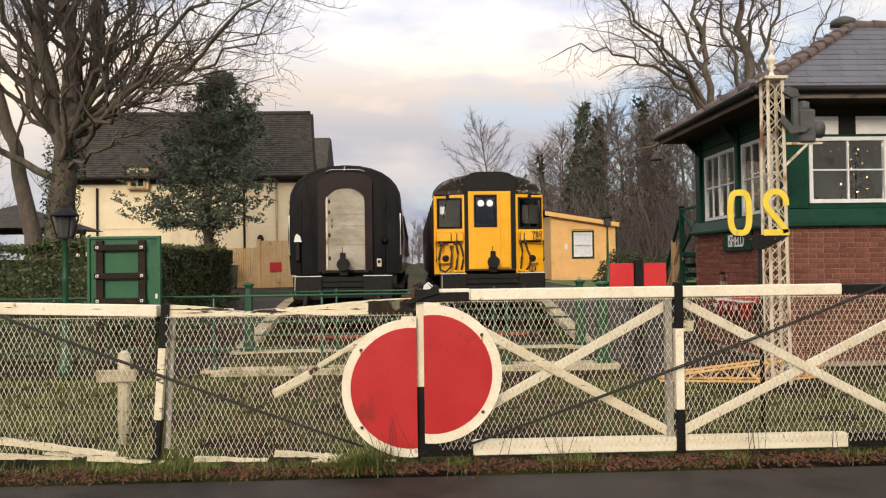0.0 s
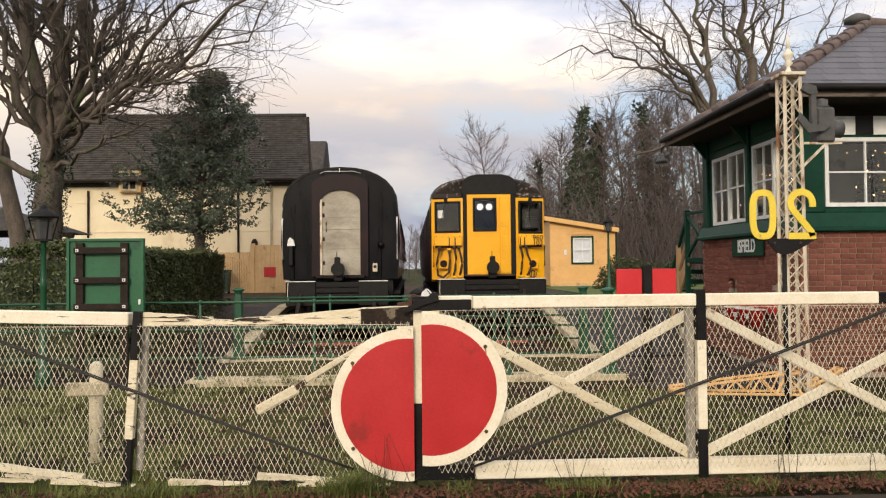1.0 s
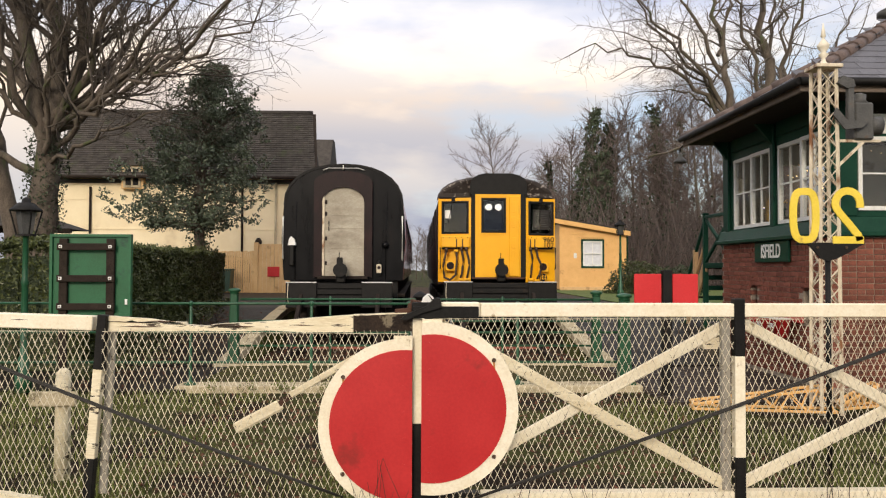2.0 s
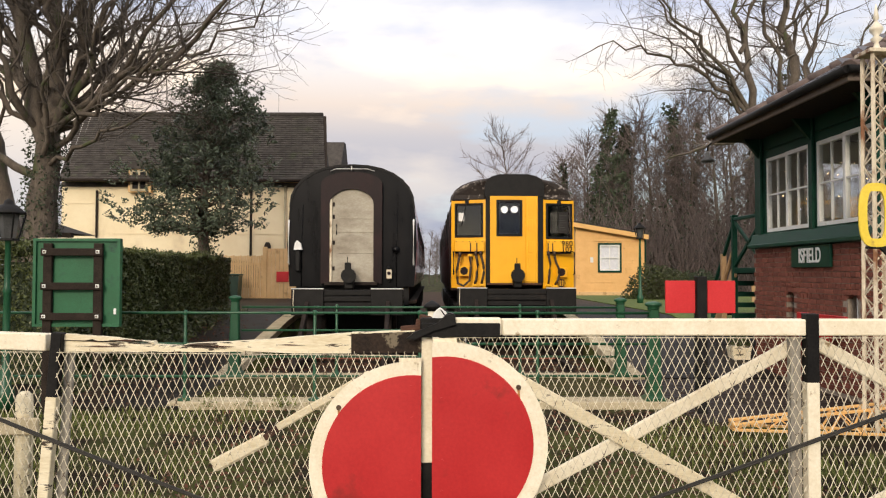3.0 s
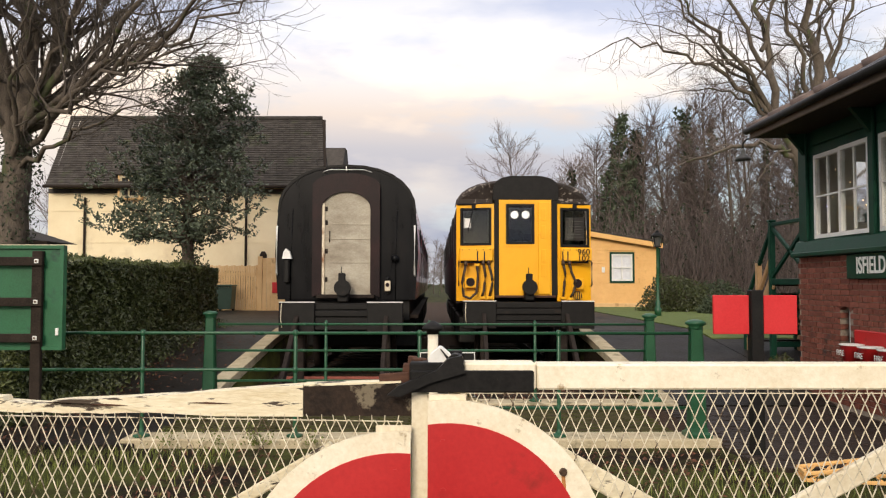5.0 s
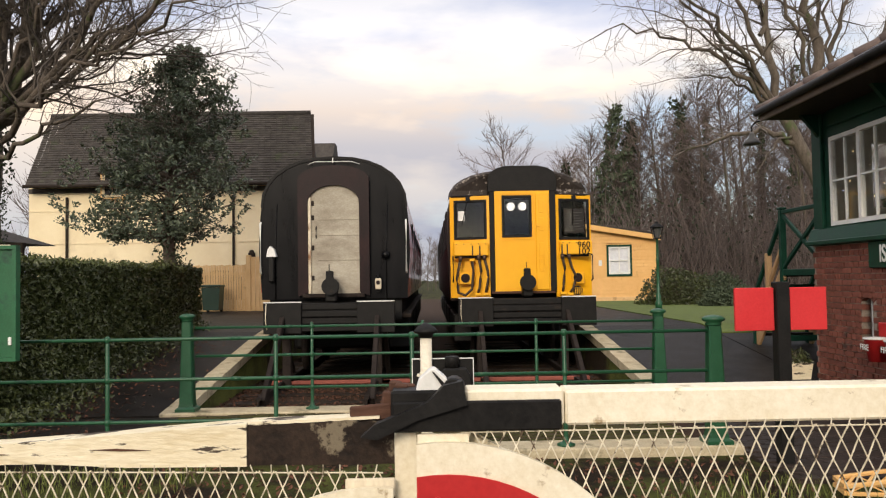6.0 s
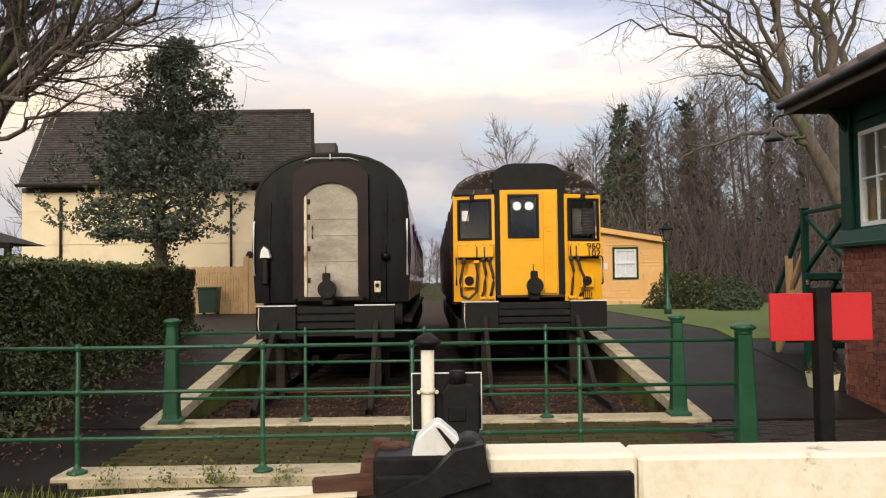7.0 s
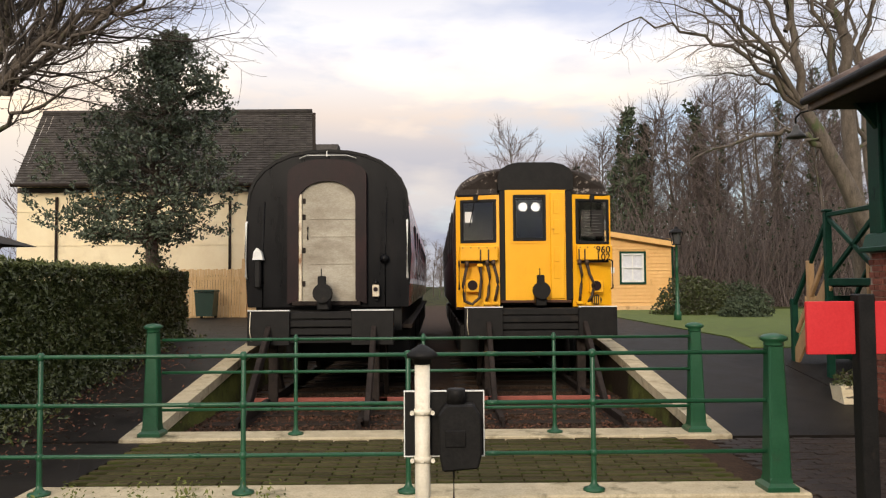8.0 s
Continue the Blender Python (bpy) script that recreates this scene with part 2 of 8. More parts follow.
ROOMCREAM = mat("cream room paint", (0.50, 0.45, 0.34), (0.62, 0.57, 0.45), 3, 0.8, stain=(0.36, 0.31, 0.22), stain_scale=2)
CURTAIN = mat("net curtain", (0.55, 0.56, 0.60), (0.72, 0.73, 0.76), 8, 0.9)
RUSTRUN = mat("rust run", (0.34, 0.13, 0.03), (0.50, 0.24, 0.08), 30, 0.8)
# Indoor shade is put into this near-black colour.
DARKROOM = mat("dim interior shade", (0.012, 0.011, 0.010), (0.035, 0.031, 0.028), 2, 0.9)
POSTWHITE = mat("ivory post paint", (0.64, 0.58, 0.45), (0.80, 0.74, 0.60), 4, 0.45, stain=(0.45, 0.38, 0.26), stain_scale=4, stain_at=0.6)
# Grey in place of cream: the stiles' shadow side is put into the colour.
STILESHADE = mat("grey shaded stile", (0.22, 0.20, 0.165), (0.38, 0.355, 0.30), 6, 0.75, stain=(0.11, 0.095, 0.07), stain_scale=6, stretch=(1, 1, 0.3))
FADEDBLUE = mat("blue-grey drum", (0.10, 0.13, 0.16), (0.17, 0.20, 0.23), 5, 0.6)


def glass(name, tint):
    m = bpy.data.materials.new(name)
    m.use_nodes = True
    b = m.node_tree.nodes["Principled BSDF"]
    b.inputs["Base Color"].default_value = (*tint, 1)
    b.inputs["Roughness"].default_value = 0.03
    b.inputs["Transmission Weight"].default_value = 1.0
    b.inputs["IOR"].default_value = 1.45
    return m


GLASS = glass("window glass", (0.92, 0.95, 0.95))


def lamp_glow(name, col, power):
    m = bpy.data.materials.new(name)
    m.use_nodes = True
    b = m.node_tree.nodes["Principled BSDF"]
    b.inputs["Base Color"].default_value = (*col, 1)
    b.inputs["Emission Color"].default_value = (*col, 1)
    b.inputs["Emission Strength"].default_value = power
    return m


FAIRY_WARM, FAIRY_BLUE = lamp_glow("warm fairy bulb", (1.0, 0.6, 0.25), 6), lamp_glow("blue fairy bulb", (0.35, 0.35, 1.0), 6)


# ---- building blocks ----
def box(bm, x0, y0, z0, x1, y1, z1, bevel=0.0, m=None):
    g = bmesh.ops.create_cube(bm, size=1.0)
    vs = g["verts"]
    mm = Matrix.Translation(((x0 + x1) / 2, (y0 + y1) / 2, (z0 + z1) / 2)) @ Matrix.Diagonal((abs(x1 - x0), abs(y1 - y0), abs(z1 - z0), 1))
    bmesh.ops.transform(bm, matrix=(m @ mm) if m else mm, verts=vs)
    if bevel:
        es = list({e for v in vs for e in v.link_edges})
        bmesh.ops.bevel(bm, geom=es, offset=bevel, segments=1, affect="EDGES", profile=0.5)
    return bm


def frame_of(p, q):
    d = (Vector(q) - Vector(p))
    return Matrix.Translation(p) @ d.to_track_quat("Z", "Y").to_matrix().to_4x4(), d.length


def cyl(bm, p, q, r0, r1=None, n=10, caps=True):
    r1 = r0 if r1 is None else r1
    m, length = frame_of(p, q)
    a = [bm.verts.new(m @ Vector((r0 * math.cos(k * math.tau / n), r0 * math.sin(k * math.tau / n), 0))) for k in range(n)]
    b = [bm.verts.new(m @ Vector((r1 * math.cos(k * math.tau / n), r1 * math.sin(k * math.tau / n), length))) for k in range(n)]
    for k in range(n):
        f = bm.faces.new((a[k], a[(k + 1) % n], b[(k + 1) % n], b[k]))
        f.smooth = n > 6
    if caps:
        bm.faces.new(a[::-1]), bm.faces.new(b)
    return bm


def beam(bm, p, q, w, h, bevel=0.0, up="Y"):
    """A squared bar from p to q, w wide and h deep."""
    d = Vector(q) - Vector(p)
    m = Matrix.Translation(p) @ d.to_track_quat("Z", up).to_matrix().to_4x4()
    return box(bm, -w / 2, -h / 2, 0, w / 2, h / 2, d.length, bevel, m)


def tube(bm, pts, r, n=8):
    pts = [Vector(p) for p in pts]
    rings = []
    for i, p in enumerate(pts):
        d = pts[min(i + 1, len(pts) - 1)] - pts[max(i - 1, 0)]
        q = d.to_track_quat("Z", "Y")
        rr = r[i] if isinstance(r, (list, tuple)) else r
        rings.append([bm.verts.new(p + q @ Vector((rr * math.cos(k * math.tau / n), rr * math.sin(k * math.tau / n), 0))) for k in range(n)])
    for a, b in zip(rings, rings[1:]):
        for k in range(n):
            f = bm.faces.new((a[k], a[(k + 1) % n], b[(k + 1) % n], b[k]))
            f.smooth = True
    bm.faces.new(rings[0][::-1]), bm.faces.new(rings[-1])
    return bm


def lathe(bm, x, y, profile, n=14, turn=0.0):
    """A turned upright form: profile of (radius, height)."""
    rings = [[bm.verts.new((x + r * math.cos(k * math.tau / n + turn), y + r * math.sin(k * math.tau / n + turn), z)) for k in range(n)] for r, z in profile]
    for a, b in zip(rings, rings[1:]):
        for k in range(n):
            f = bm.faces.new((a[k], a[(k + 1) % n], b[(k + 1) % n], b[k]))
            f.smooth = n > 6
    bm.faces.new(rings[0][::-1]), bm.faces.new(rings[-1])
    return bm


def prism(bm, outline, y0, y1):
    """An outline of (x, z) pushed through from y0 to y1."""
    a = [bm.verts.new((x, y0, z)) for x, z in outline]
    b = [bm.verts.new((x, y1, z)) for x, z in outline]
    n = len(outline)
    bm.faces.new(a), bm.faces.new(b[::-1])
    for k in range(n):
        bm.faces.new((a[(k + 1) % n], a[k], b[k], b[(k + 1) % n]))
    bmesh.ops.recalc_face_normals(bm, faces=bm.faces[:])
    return bm


def prism_x(bm, outline, x0, x1):
    """An outline of (y, z) pushed through from x0 to x1."""
    a = [bm.verts.new((x0, y, z)) for y, z in outline]
    b = [bm.verts.new((x1, y, z)) for y, z in outline]
    n = len(outline)
    bm.faces.new(a), bm.faces.new(b[::-1])
    for k in range(n):
        bm.faces.new((a[(k + 1) % n], a[k], b[k], b[(k + 1) % n]))
    bmesh.ops.recalc_face_normals(bm, faces=bm.faces[:])
    return bm


def plate(bm, u0, u1, z0, z1, d0, d1, holes, along="x"):
    """A wall with openings (u0, u1, z0, z1), lying along x or y, from depth d0 to d1."""
    us = sorted({u0, u1, *[h[0] for h in holes], *[h[1] for h in holes]})
    zs = sorted({z0, z1, *[h[2] for h in holes], *[h[3] for h in holes]})
    us, zs = [u for u in us if u0 <= u <= u1], [z for z in zs if z0 <= z <= z1]

    def solid(i, j):
        if not (0 <= i < len(us) - 1 and 0 <= j < len(zs) - 1):
            return False
        cu, cz = (us[i] + us[i + 1]) / 2, (zs[j] + zs[j + 1]) / 2
        return not any(h[0] < cu < h[1] and h[2] < cz < h[3] for h in holes)

    vs = {}

    def v(i, j, d):
        if (i, j, d) not in vs:
            dd = d1 if d else d0
            vs[i, j, d] = bm.verts.new((us[i], dd, zs[j]) if along == "x" else (dd, us[i], zs[j]))
        return vs[i, j, d]

    for i in range(len(us) - 1):
        for j in range(len(zs) - 1):
            if solid(i, j):
                for d in (0, 1):
                    bm.faces.new((v(i, j, d), v(i + 1, j, d), v(i + 1, j + 1, d), v(i, j + 1, d)))
                for di, dj, p, q in ((-1, 0, (0, 0), (0, 1)), (1, 0, (1, 0), (1, 1)), (0, -1, (0, 0), (1, 0)), (0, 1, (0, 1), (1, 1))):
                    if not solid(i + di, j + dj):
                        bm.faces.new((v(i + p[0], j + p[1], 0), v(i + q[0], j + q[1], 0), v(i + q[0], j + q[1], 1), v(i + p[0], j + p[1], 1)))
    bmesh.ops.recalc_face_normals(bm, faces=bm.faces[:])
    return bm


def B():
    return bmesh.new()


def mesh_of(name, bm, material):
    me = bpy.data.meshes.new(name)
    bm.to_mesh(me)
    bm.free()
    for m in material if isinstance(material, (list, tuple)) else (material,):
        me.materials.append(m)
    return me


def thing(name, at, label, category, group="", kind=""):
    ob = new(name)
    ob.location = at
    ob.empty_display_size = 0.2
    return tagged(ob, label, category, group, kind)


def part(name, bm, material, parent, label=""):
    ob = new(name, mesh_of(name, bm, material))
    ob.parent = parent
    if parent.type == "EMPTY":
        ob.matrix_parent_inverse = Matrix.Translation(parent.location).inverted()
    return tagged(ob, label)


def solo(name, bm, material, label, category, group="", kind=""):
    return tagged(new(name, mesh_of(name, bm, material)), label, category, group, kind)


def structure(name, bm, material, label, category):
    return solo(name, bm, material, label, category, kind="structure")


def lettering(name, words, size, thick, m, material, parent, label, bold=0.0):
    cu = bpy.data.curves.new(name, "FONT")
    cu.body, cu.size, cu.extrude, cu.align_x, cu.align_y, cu.offset = words, size, thick, "CENTER", "CENTER", bold
    tmp = new(name, cu)
    me = bpy.data.meshes.new_from_object(tmp.evaluated_get(bpy.context.evaluated_depsgraph_get()))
    bpy.data.objects.remove(tmp)
    me.transform(m)
    me.materials.clear()
    me.materials.append(material)
    ob = new(name, me)
    ob.parent = parent
    if parent.type == "EMPTY":
        ob.matrix_parent_inverse = Matrix.Translation(parent.location).inverted()
    return tagged(ob, label)


def ramp_z(y):
    """The height of the platform ramps and the ground beside them."""
    return min(0.65, max(0.0, 0.115 * (y - 13.8)))


# ---- ground ----
def ground_z(x, y):
    if -3.0 < x < 3.0 and y > 14.2:
        return -0.22
    z = ramp_z(y) - 0.06
    if y > 6.2:
        z += 0.035 * noise.noise((x * 0.9, y * 0.9, 0.3)) * (1.0 if y < 11 else 0.3)
    return z


def grid_axis(spans):
    out = []
    for a, b, n in spans:
        out += [a + (b - a) * k / n for k in range(n)]
    return out + [spans[-1][1]]


gx = grid_axis([(-700, -60, 6), (-60, -12, 12), (-12, -3.02, 24), (-3.02, -2.98, 1), (-2.98, 2.98, 16), (2.98, 3.02, 1), (3.02, 12, 24), (12, 60, 12), (60, 700, 6)])
gy = grid_axis([(-700, -40, 6), (-40, 5, 10), (5, 14.18, 28), (14.18, 14.22, 1), (14.22, 24, 18), (24, 80, 14), (80, 900, 8)])
bm = B()
gv = [[bm.verts.new((x, y, ground_z(x, y))) for x in gx] for y in gy]
for j in range(len(gy) - 1):
    for i in range(len(gx) - 1):
        f = bm.faces.new((gv[j][i], gv[j][i + 1], gv[j + 1][i + 1], gv[j + 1][i]))
        f.smooth = True
ground = structure("ground", bm, GROUND, "muddy turf and bare earth round the level crossing", "ground")

bm = B()
box(bm, -60, -9, -0.3, 60, 5.62, 0.0)
road = structure("road", bm, ROADTAR, "damp brown tarmac road in front of the gates", "road")

# ramps: dark tarmac with a pale concrete edge
YS = [13.78, 19.45, 60.0]


def ramp_slab(x0, x1, z_down, ys, lift):
    b = B()
    tops, bots = [], []
    for y in ys:
        tops.append((b.verts.new((x0, y, ramp_z(y) + lift)), b.verts.new((x1, y, ramp_z(y) + lift))))
        bots.append((b.verts.new((x0, y, z_down)), b.verts.new((x1, y, z_down))))
    for k in range(len(ys) - 1):
        b.faces.new((tops[k][0], tops[k][1], tops[k + 1][1], tops[k + 1][0]))
        b.faces.new((bots[k][0], bots[k][1], bots[k + 1][1], bots[k + 1][0]))
        b.faces.new((tops[k][0], tops[k + 1][0], bots[k + 1][0], bots[k][0]))
        b.faces.new((tops[k][1], tops[k + 1][1], bots[k + 1][1], bots[k][1]))
    b.faces.new((*tops[0], bots[0][1], bots[0][0]))
    b.faces.new((*tops[-1], bots[-1][1], bots[-1][0]))
    bmesh.ops.recalc_face_normals(b, faces=b.faces[:])
    return b


platform_left = structure("platform_left", ramp_slab(-6.2, -3.26, -0.4, YS, 0.0), ASPHALT, "dark wet tarmac platform ramp beside the coach", "platform")
structure("platform_yard", ramp_slab(-14.0, -6.21, -0.4, [21.8, 60.0], 0.0), ASPHALT, "dark tarmac yard between hedge and house", "yard")
platform_right = structure("platform_right", ramp_slab(3.26, 5.35, -0.4, YS, 0.0), ASPHALT, "dark wet tarmac platform ramp beside the railcar", "platform")
lawn = structure("lawn", ramp_slab(5.37, 16.0, -0.4, [18.5, 19.45, 34.5], 0.02), LAWN, "mown grass beside the platform", "lawn")
forecourt = structure("forecourt", ramp_slab(5.37, 14.0, -0.4, [14.95, 18.49], 0.0), ASPHALT, "dark wet tarmac behind the signal box", "pavement")
bm = B()
box(bm, -9, 11.3, -0.3, -2.97, 13.715, -0.012)
structure("path_left", bm, ASPHALT, "dark wet tarmac path beside the hedge", "path")
bm = B()
box(bm, 2.95, 10.3, -0.3, 5.35, 13.77, -0.03)
paving = structure("pavement", bm, PAVER, "dark block paving in front of the signal box", "pavement")


def edge_stones(sx):
    """Edge copings on a ramp, in lengths of about a metre, over a dark wall."""
    lo, hi = (-3.26, -3.0) if sx < 0 else (3.0, 3.26)
    y = 13.78
    k = 0
    while y < 36:
        ln = 1.2 if y < 22 else 4.0
        b = B()
        a, c = y + 0.008, y + ln - 0.008
        za, zc = ramp_z(a) + 0.012, ramp_z(c) + 0.012
        top = [(lo, a, za), (hi, a, za), (hi, c, zc), (lo, c, zc)]
        v1 = [b.verts.new(p) for p in top]
        v0 = [b.verts.new((p[0], p[1], p[2] - 0.13)) for p in top]
        b.faces.new(v1), b.faces.new(v0[::-1])
        for i in range(4):
            b.faces.new((v1[(i + 1) % 4], v1[i], v0[i], v0[(i + 1) % 4]))
        bmesh.ops.recalc_face_normals(b, faces=b.faces[:])
        yield b
        y += ln


for side, owner in ((-1, platform_left), (1, platform_right)):
    for b in edge_stones(side):
        part("coping", b, CONCRETE, owner, "pale worn concrete coping")
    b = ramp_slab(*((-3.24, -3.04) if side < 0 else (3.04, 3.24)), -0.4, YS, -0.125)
    part("retaining_wall", b, MATTBLACK, owner, "near-black retaining wall")

# concrete sills and the boarded strip between them
bm = B()
box(bm, -3.12, 11.36, -0.25, 2.96, 11.76, 0.03, 0.015)
structure("front_sill", bm, CONCRETE, "pale concrete sill under the front railing", "kerb")
bm = B()
box(bm, -3.2, 13.72, -0.3, 3.2, 14.14, 0.03, 0.015)
structure("back_sill", bm, CONCRETE, "pale concrete sill under the rear railing", "kerb")

# track bed
bm = B()
box(bm, -2.98, 14.14, -0.4, 2.98, 75, -0.15)
ballast_bed = structure("track_bed", bm, BALLAST, "dirty ballast with dead leaves in the pit", "ballast")


# ---- railway vehicles ----
def ring_face(b, rings, close=True):
    for a, c in zip(rings, rings[1:]):
        n = len(a)
        for k in range(n if close else n - 1):
            f = b.faces.new((a[k], a[(k + 1) % n], c[(k + 1) % n], c[k]))
            f.smooth = True


def body_profile(cx, half, z0, waist, eave, top, p=1.25):
    """The end outline of a carriage, from the foot of one side over the roof to the other."""
    pts = [(half - 0.05, z0), (half, waist)]
    pts.append((half - 0.02, eave - 0.25))
    n = 14
    for k in range(n + 1):
        a = math.pi * k / n
        c, s = math.cos(a), math.sin(a)
        pts.append(((half - 0.045) * math.copysign(abs(c) ** p, c), eave + (top - eave) * s ** p))
    pts += [(-half + 0.02, eave - 0.25), (-half, waist), (-half + 0.05, z0)]
    return [(cx + x, z) for x, z in pts]


def coach():
    cx, y0 = -1.512, 17.2
    t = thing("railway_coach", (cx, y0, 0), "old crimson railway coach with a grimy black end", "railway coach")
    hw = 1.252
    prof = body_profile(cx, hw, 1.31, 2.1, 2.84, 3.68, 0.90)
    b = prism(B(), prof, y0 + 0.05, y0 + 19.5)
    part("body", b, COACHRED, t)
    b = prism(B(), [(cx + (x - cx) * 1.004, z) for x, z in prof], y0, y0 + 0.06)
    end = part("end_wall", b, COACHBLACK, t, "grimy black end wall")
    arch = [(cx + (x - cx) * 1.012, z + 0.012) for x, z in prof if z > 2.74]
    inner = [(cx + (x - cx) * 0.985, z - 0.03) for x, z in prof if z > 2.74]
    part("roof_rim", prism(B(), arch + inner[::-1], y0 - 0.02, y0 + 0.14), MATTBLACK, t)
    over = [(cx + (x - cx) * 1.006, z + 0.006) for x, z in prof if z > 3.15]
    under = [(cx + (x - cx) * 0.985, z - 0.03) for x, z in prof if z > 3.15]
    part("roof", prism(B(), over + under[::-1], y0 + 0.14, y0 + 19.6), ROOFGREY, t, "grey coach roof")
    # gangway surround, tall with a rounded head, and the door in it
    gc = -1.515

    def arched(hw, zb, zs, zt, n=12, c=gc):
        return [(c + hw, zb), (c + hw, zs)] + [(c + hw * math.cos(math.pi * k / n), zs + (zt - zs) * math.sin(math.pi * k / n)) for k in range(1, n)] + [(c - hw, zs), (c - hw, zb)]

    outer, hole = arched(0.59, 1.36, 3.30, 3.53), arched(0.425, 1.42, 2.90, 3.20)
    b = B()
    n = len(outer)
    of, hf = [b.verts.new((x, y0 - 0.11, z)) for x, z in outer], [b.verts.new((x, y0 - 0.11, z)) for x, z in hole]
    ob_, hb = [b.verts.new((x, y0 + 0.02, z)) for x, z in outer], [b.verts.new((x, y0 + 0.02, z)) for x, z in hole]
    for k in range(n - 1):
        b.faces.new((of[k], of[k + 1], hf[k + 1], hf[k]))
        b.faces.new((of[k + 1], of[k], ob_[k], ob_[k + 1]))
        b.faces.new((hf[k], hf[k + 1], hb[k + 1], hb[k]))
    b.faces.new((of[0], hf[0], hb[0], ob_[0])), b.faces.new((hf[-1], of[-1], ob_[-1], hb[-1]))
    bmesh.ops.recalc_face_normals(b, faces=b.faces[:])
    gang = part("gangway_surround", b, MAROON, t, "faded maroon gangway surround")
    door = part("gangway_door", prism(B(), arched(0.44, 1.40, 2.93, 3.24), y0 - 0.06, y0 - 0.01), DOORGREY, t, "weathered pale gangway door")
    b = B()
    box(b, gc - 0.425, y0 - 0.10, 1.40, gc - 0.375, y0 - 0.06, 3.0, 0.008)
    part("door_jamb", b, LATTICE, door, "flaking white door jamb")
    for z in (1.62, 2.12, 2.62, 2.86):
        b = B()
        box(b, gc - 0.37, y0 - 0.075, z, gc - 0.325, y0 - 0.06, z + 0.08, 0.004)
        part("hinge", b, RUST, door)
    b = B()
    tube(b, [(gc - 0.29, y0 - 0.06, 2.32), (gc - 0.29, y0 - 0.10, 2.35), (gc - 0.29, y0 - 0.10, 2.48), (gc - 0.29, y0 - 0.06, 2.51)], 0.01)
    part("door_handle", b, RUST, door)
    for z in (1.95, 2.36, 2.62):
        b = B()
        box(b, gc - 0.26, y0 - 0.068, z, gc + 0.42, y0 - 0.058, z + 0.02, 0.003)
        part("door_rail", b, DOORGREY, door)
    # sill, top strap, grab rails, pipes
    b = B()
    box(b, gc - 0.52, y0 - 0.12, 1.335, gc + 0.5, y0 - 0.02, 1.40, 0.01)
    part("threshold", b, RUST, t, "worn pale threshold plate")
    b = B()
    tube(b, [(gc - 0.42, y0 - 0.05, 3.55), (gc - 0.30, y0 - 0.09, 3.59), (gc + 0.30, y0 - 0.09, 3.59), (gc + 0.44, y0 - 0.05, 3.55)], 0.006)
    part("lamp_iron_rail", b, WHITE, t, "thin white rail over the gangway")
    b = B()
    box(b, gc - 0.012, y0 - 0.10, 3.57, gc + 0.004, y0 - 0.085, 3.65)
    part("lamp_iron", b, WHITE, t)
    for gxx, za, zb in ((cx + 1.195, 1.72, 2.62), (cx - 1.22, 1.74, 2.60)):
        b = B()
        tube(b, [(gxx, y0 + 0.02, za), (gxx, y0 - 0.06, za + 0.03), (gxx, y0 - 0.06, zb - 0.03), (gxx, y0 + 0.02, zb)], 0.016)
        part("grab_rail", b, WHITE, t, "white painted grab rail")
    for gxx in (cx - 0.98, cx + 0.86):
        b = B()
        tube(b, [(gxx, y0 - 0.012, 1.3), (gxx, y0 - 0.012, 2.1), (gxx + 0.03, y0 - 0.008, 2.9)], 0.008)
        part("end_pipe", b, COACHBLACK, t)
    b = B()
    prism(b, [(-2.62, 2.02), (-2.46, 2.02), (-2.49, 2.14), (-2.56, 2.20), (-2.6, 2.14)], y0 - 0.14, y0 - 0.02)
    part("lamp_cover", b, WHITE, t, "white cloth hood over a socket")
    b = B()
    box(b, -2.60, y0 - 0.12, 1.60, -2.50, y0 - 0.02, 2.02, 0.02)
    part("jumper_socket", b, MATTBLACK, t)
    b = B()
    box(b, -0.835, y0 - 0.17, 1.46, -0.735, y0 - 0.07, 1.64, 0.012)
    lamp = part("tail_lamp", b, LATTICE, t, "small weathered tail lamp with a red lens")
    b = cyl(B(), (-0.785, y0 - 0.185, 1.57), (-0.785, y0 - 0.165, 1.57), 0.034, n=14)
    part("lens", b, MAROON, lamp, "dull red lens")
    b = lathe(B(), -0.785, y0 - 0.12, [(0.045, 1.64), (0.03, 1.675), (0.032, 1.70), (0.008, 1.715)], 10)
    part("lamp_top", b, COACHBLACK, lamp)
    b = B()
    box(b, -0.81, y0 - 0.07, 1.40, -0.76, y0, 1.56, 0.006)
    part("lamp_bracket", b, MATTBLACK, lamp)
    b = B()
    lathe(b, -0.66, y0 - 0.06, [(0.05, 1.97), (0.07, 2.0), (0.07, 2.06), (0.04, 2.09)], 10)
    part("marker_housing", b, COACHBLACK, t)
    # side: doors and windows that show obliquely
    for k in range(8):
        b = B()
        ya = y0 + 2.6 + 2.0 * k
        box(b, cx + hw - 0.025, ya, 2.30, cx + hw - 0.004, ya + 0.55, 2.72, 0.004)
        part("side_window", b, RUBBER, t, "dark side window")
        b = B()
        tube(b, [(cx + hw - 0.01, ya - 0.2, 1.75), (cx + hw + 0.025, ya - 0.2, 1.78), (cx + hw + 0.025, ya - 0.2, 2.2), (cx + hw - 0.01, ya - 0.2, 2.23)], 0.009, 6)
        part("door_grab_rail", b, STEEL, t)
    b = B()
    box(b, cx - 1.1, y0 + 0.1, 0.95, cx + 1.1, y0 + 19.2, 1.31)
    part("underframe", b, MATTBLACK, t, "black underframe")
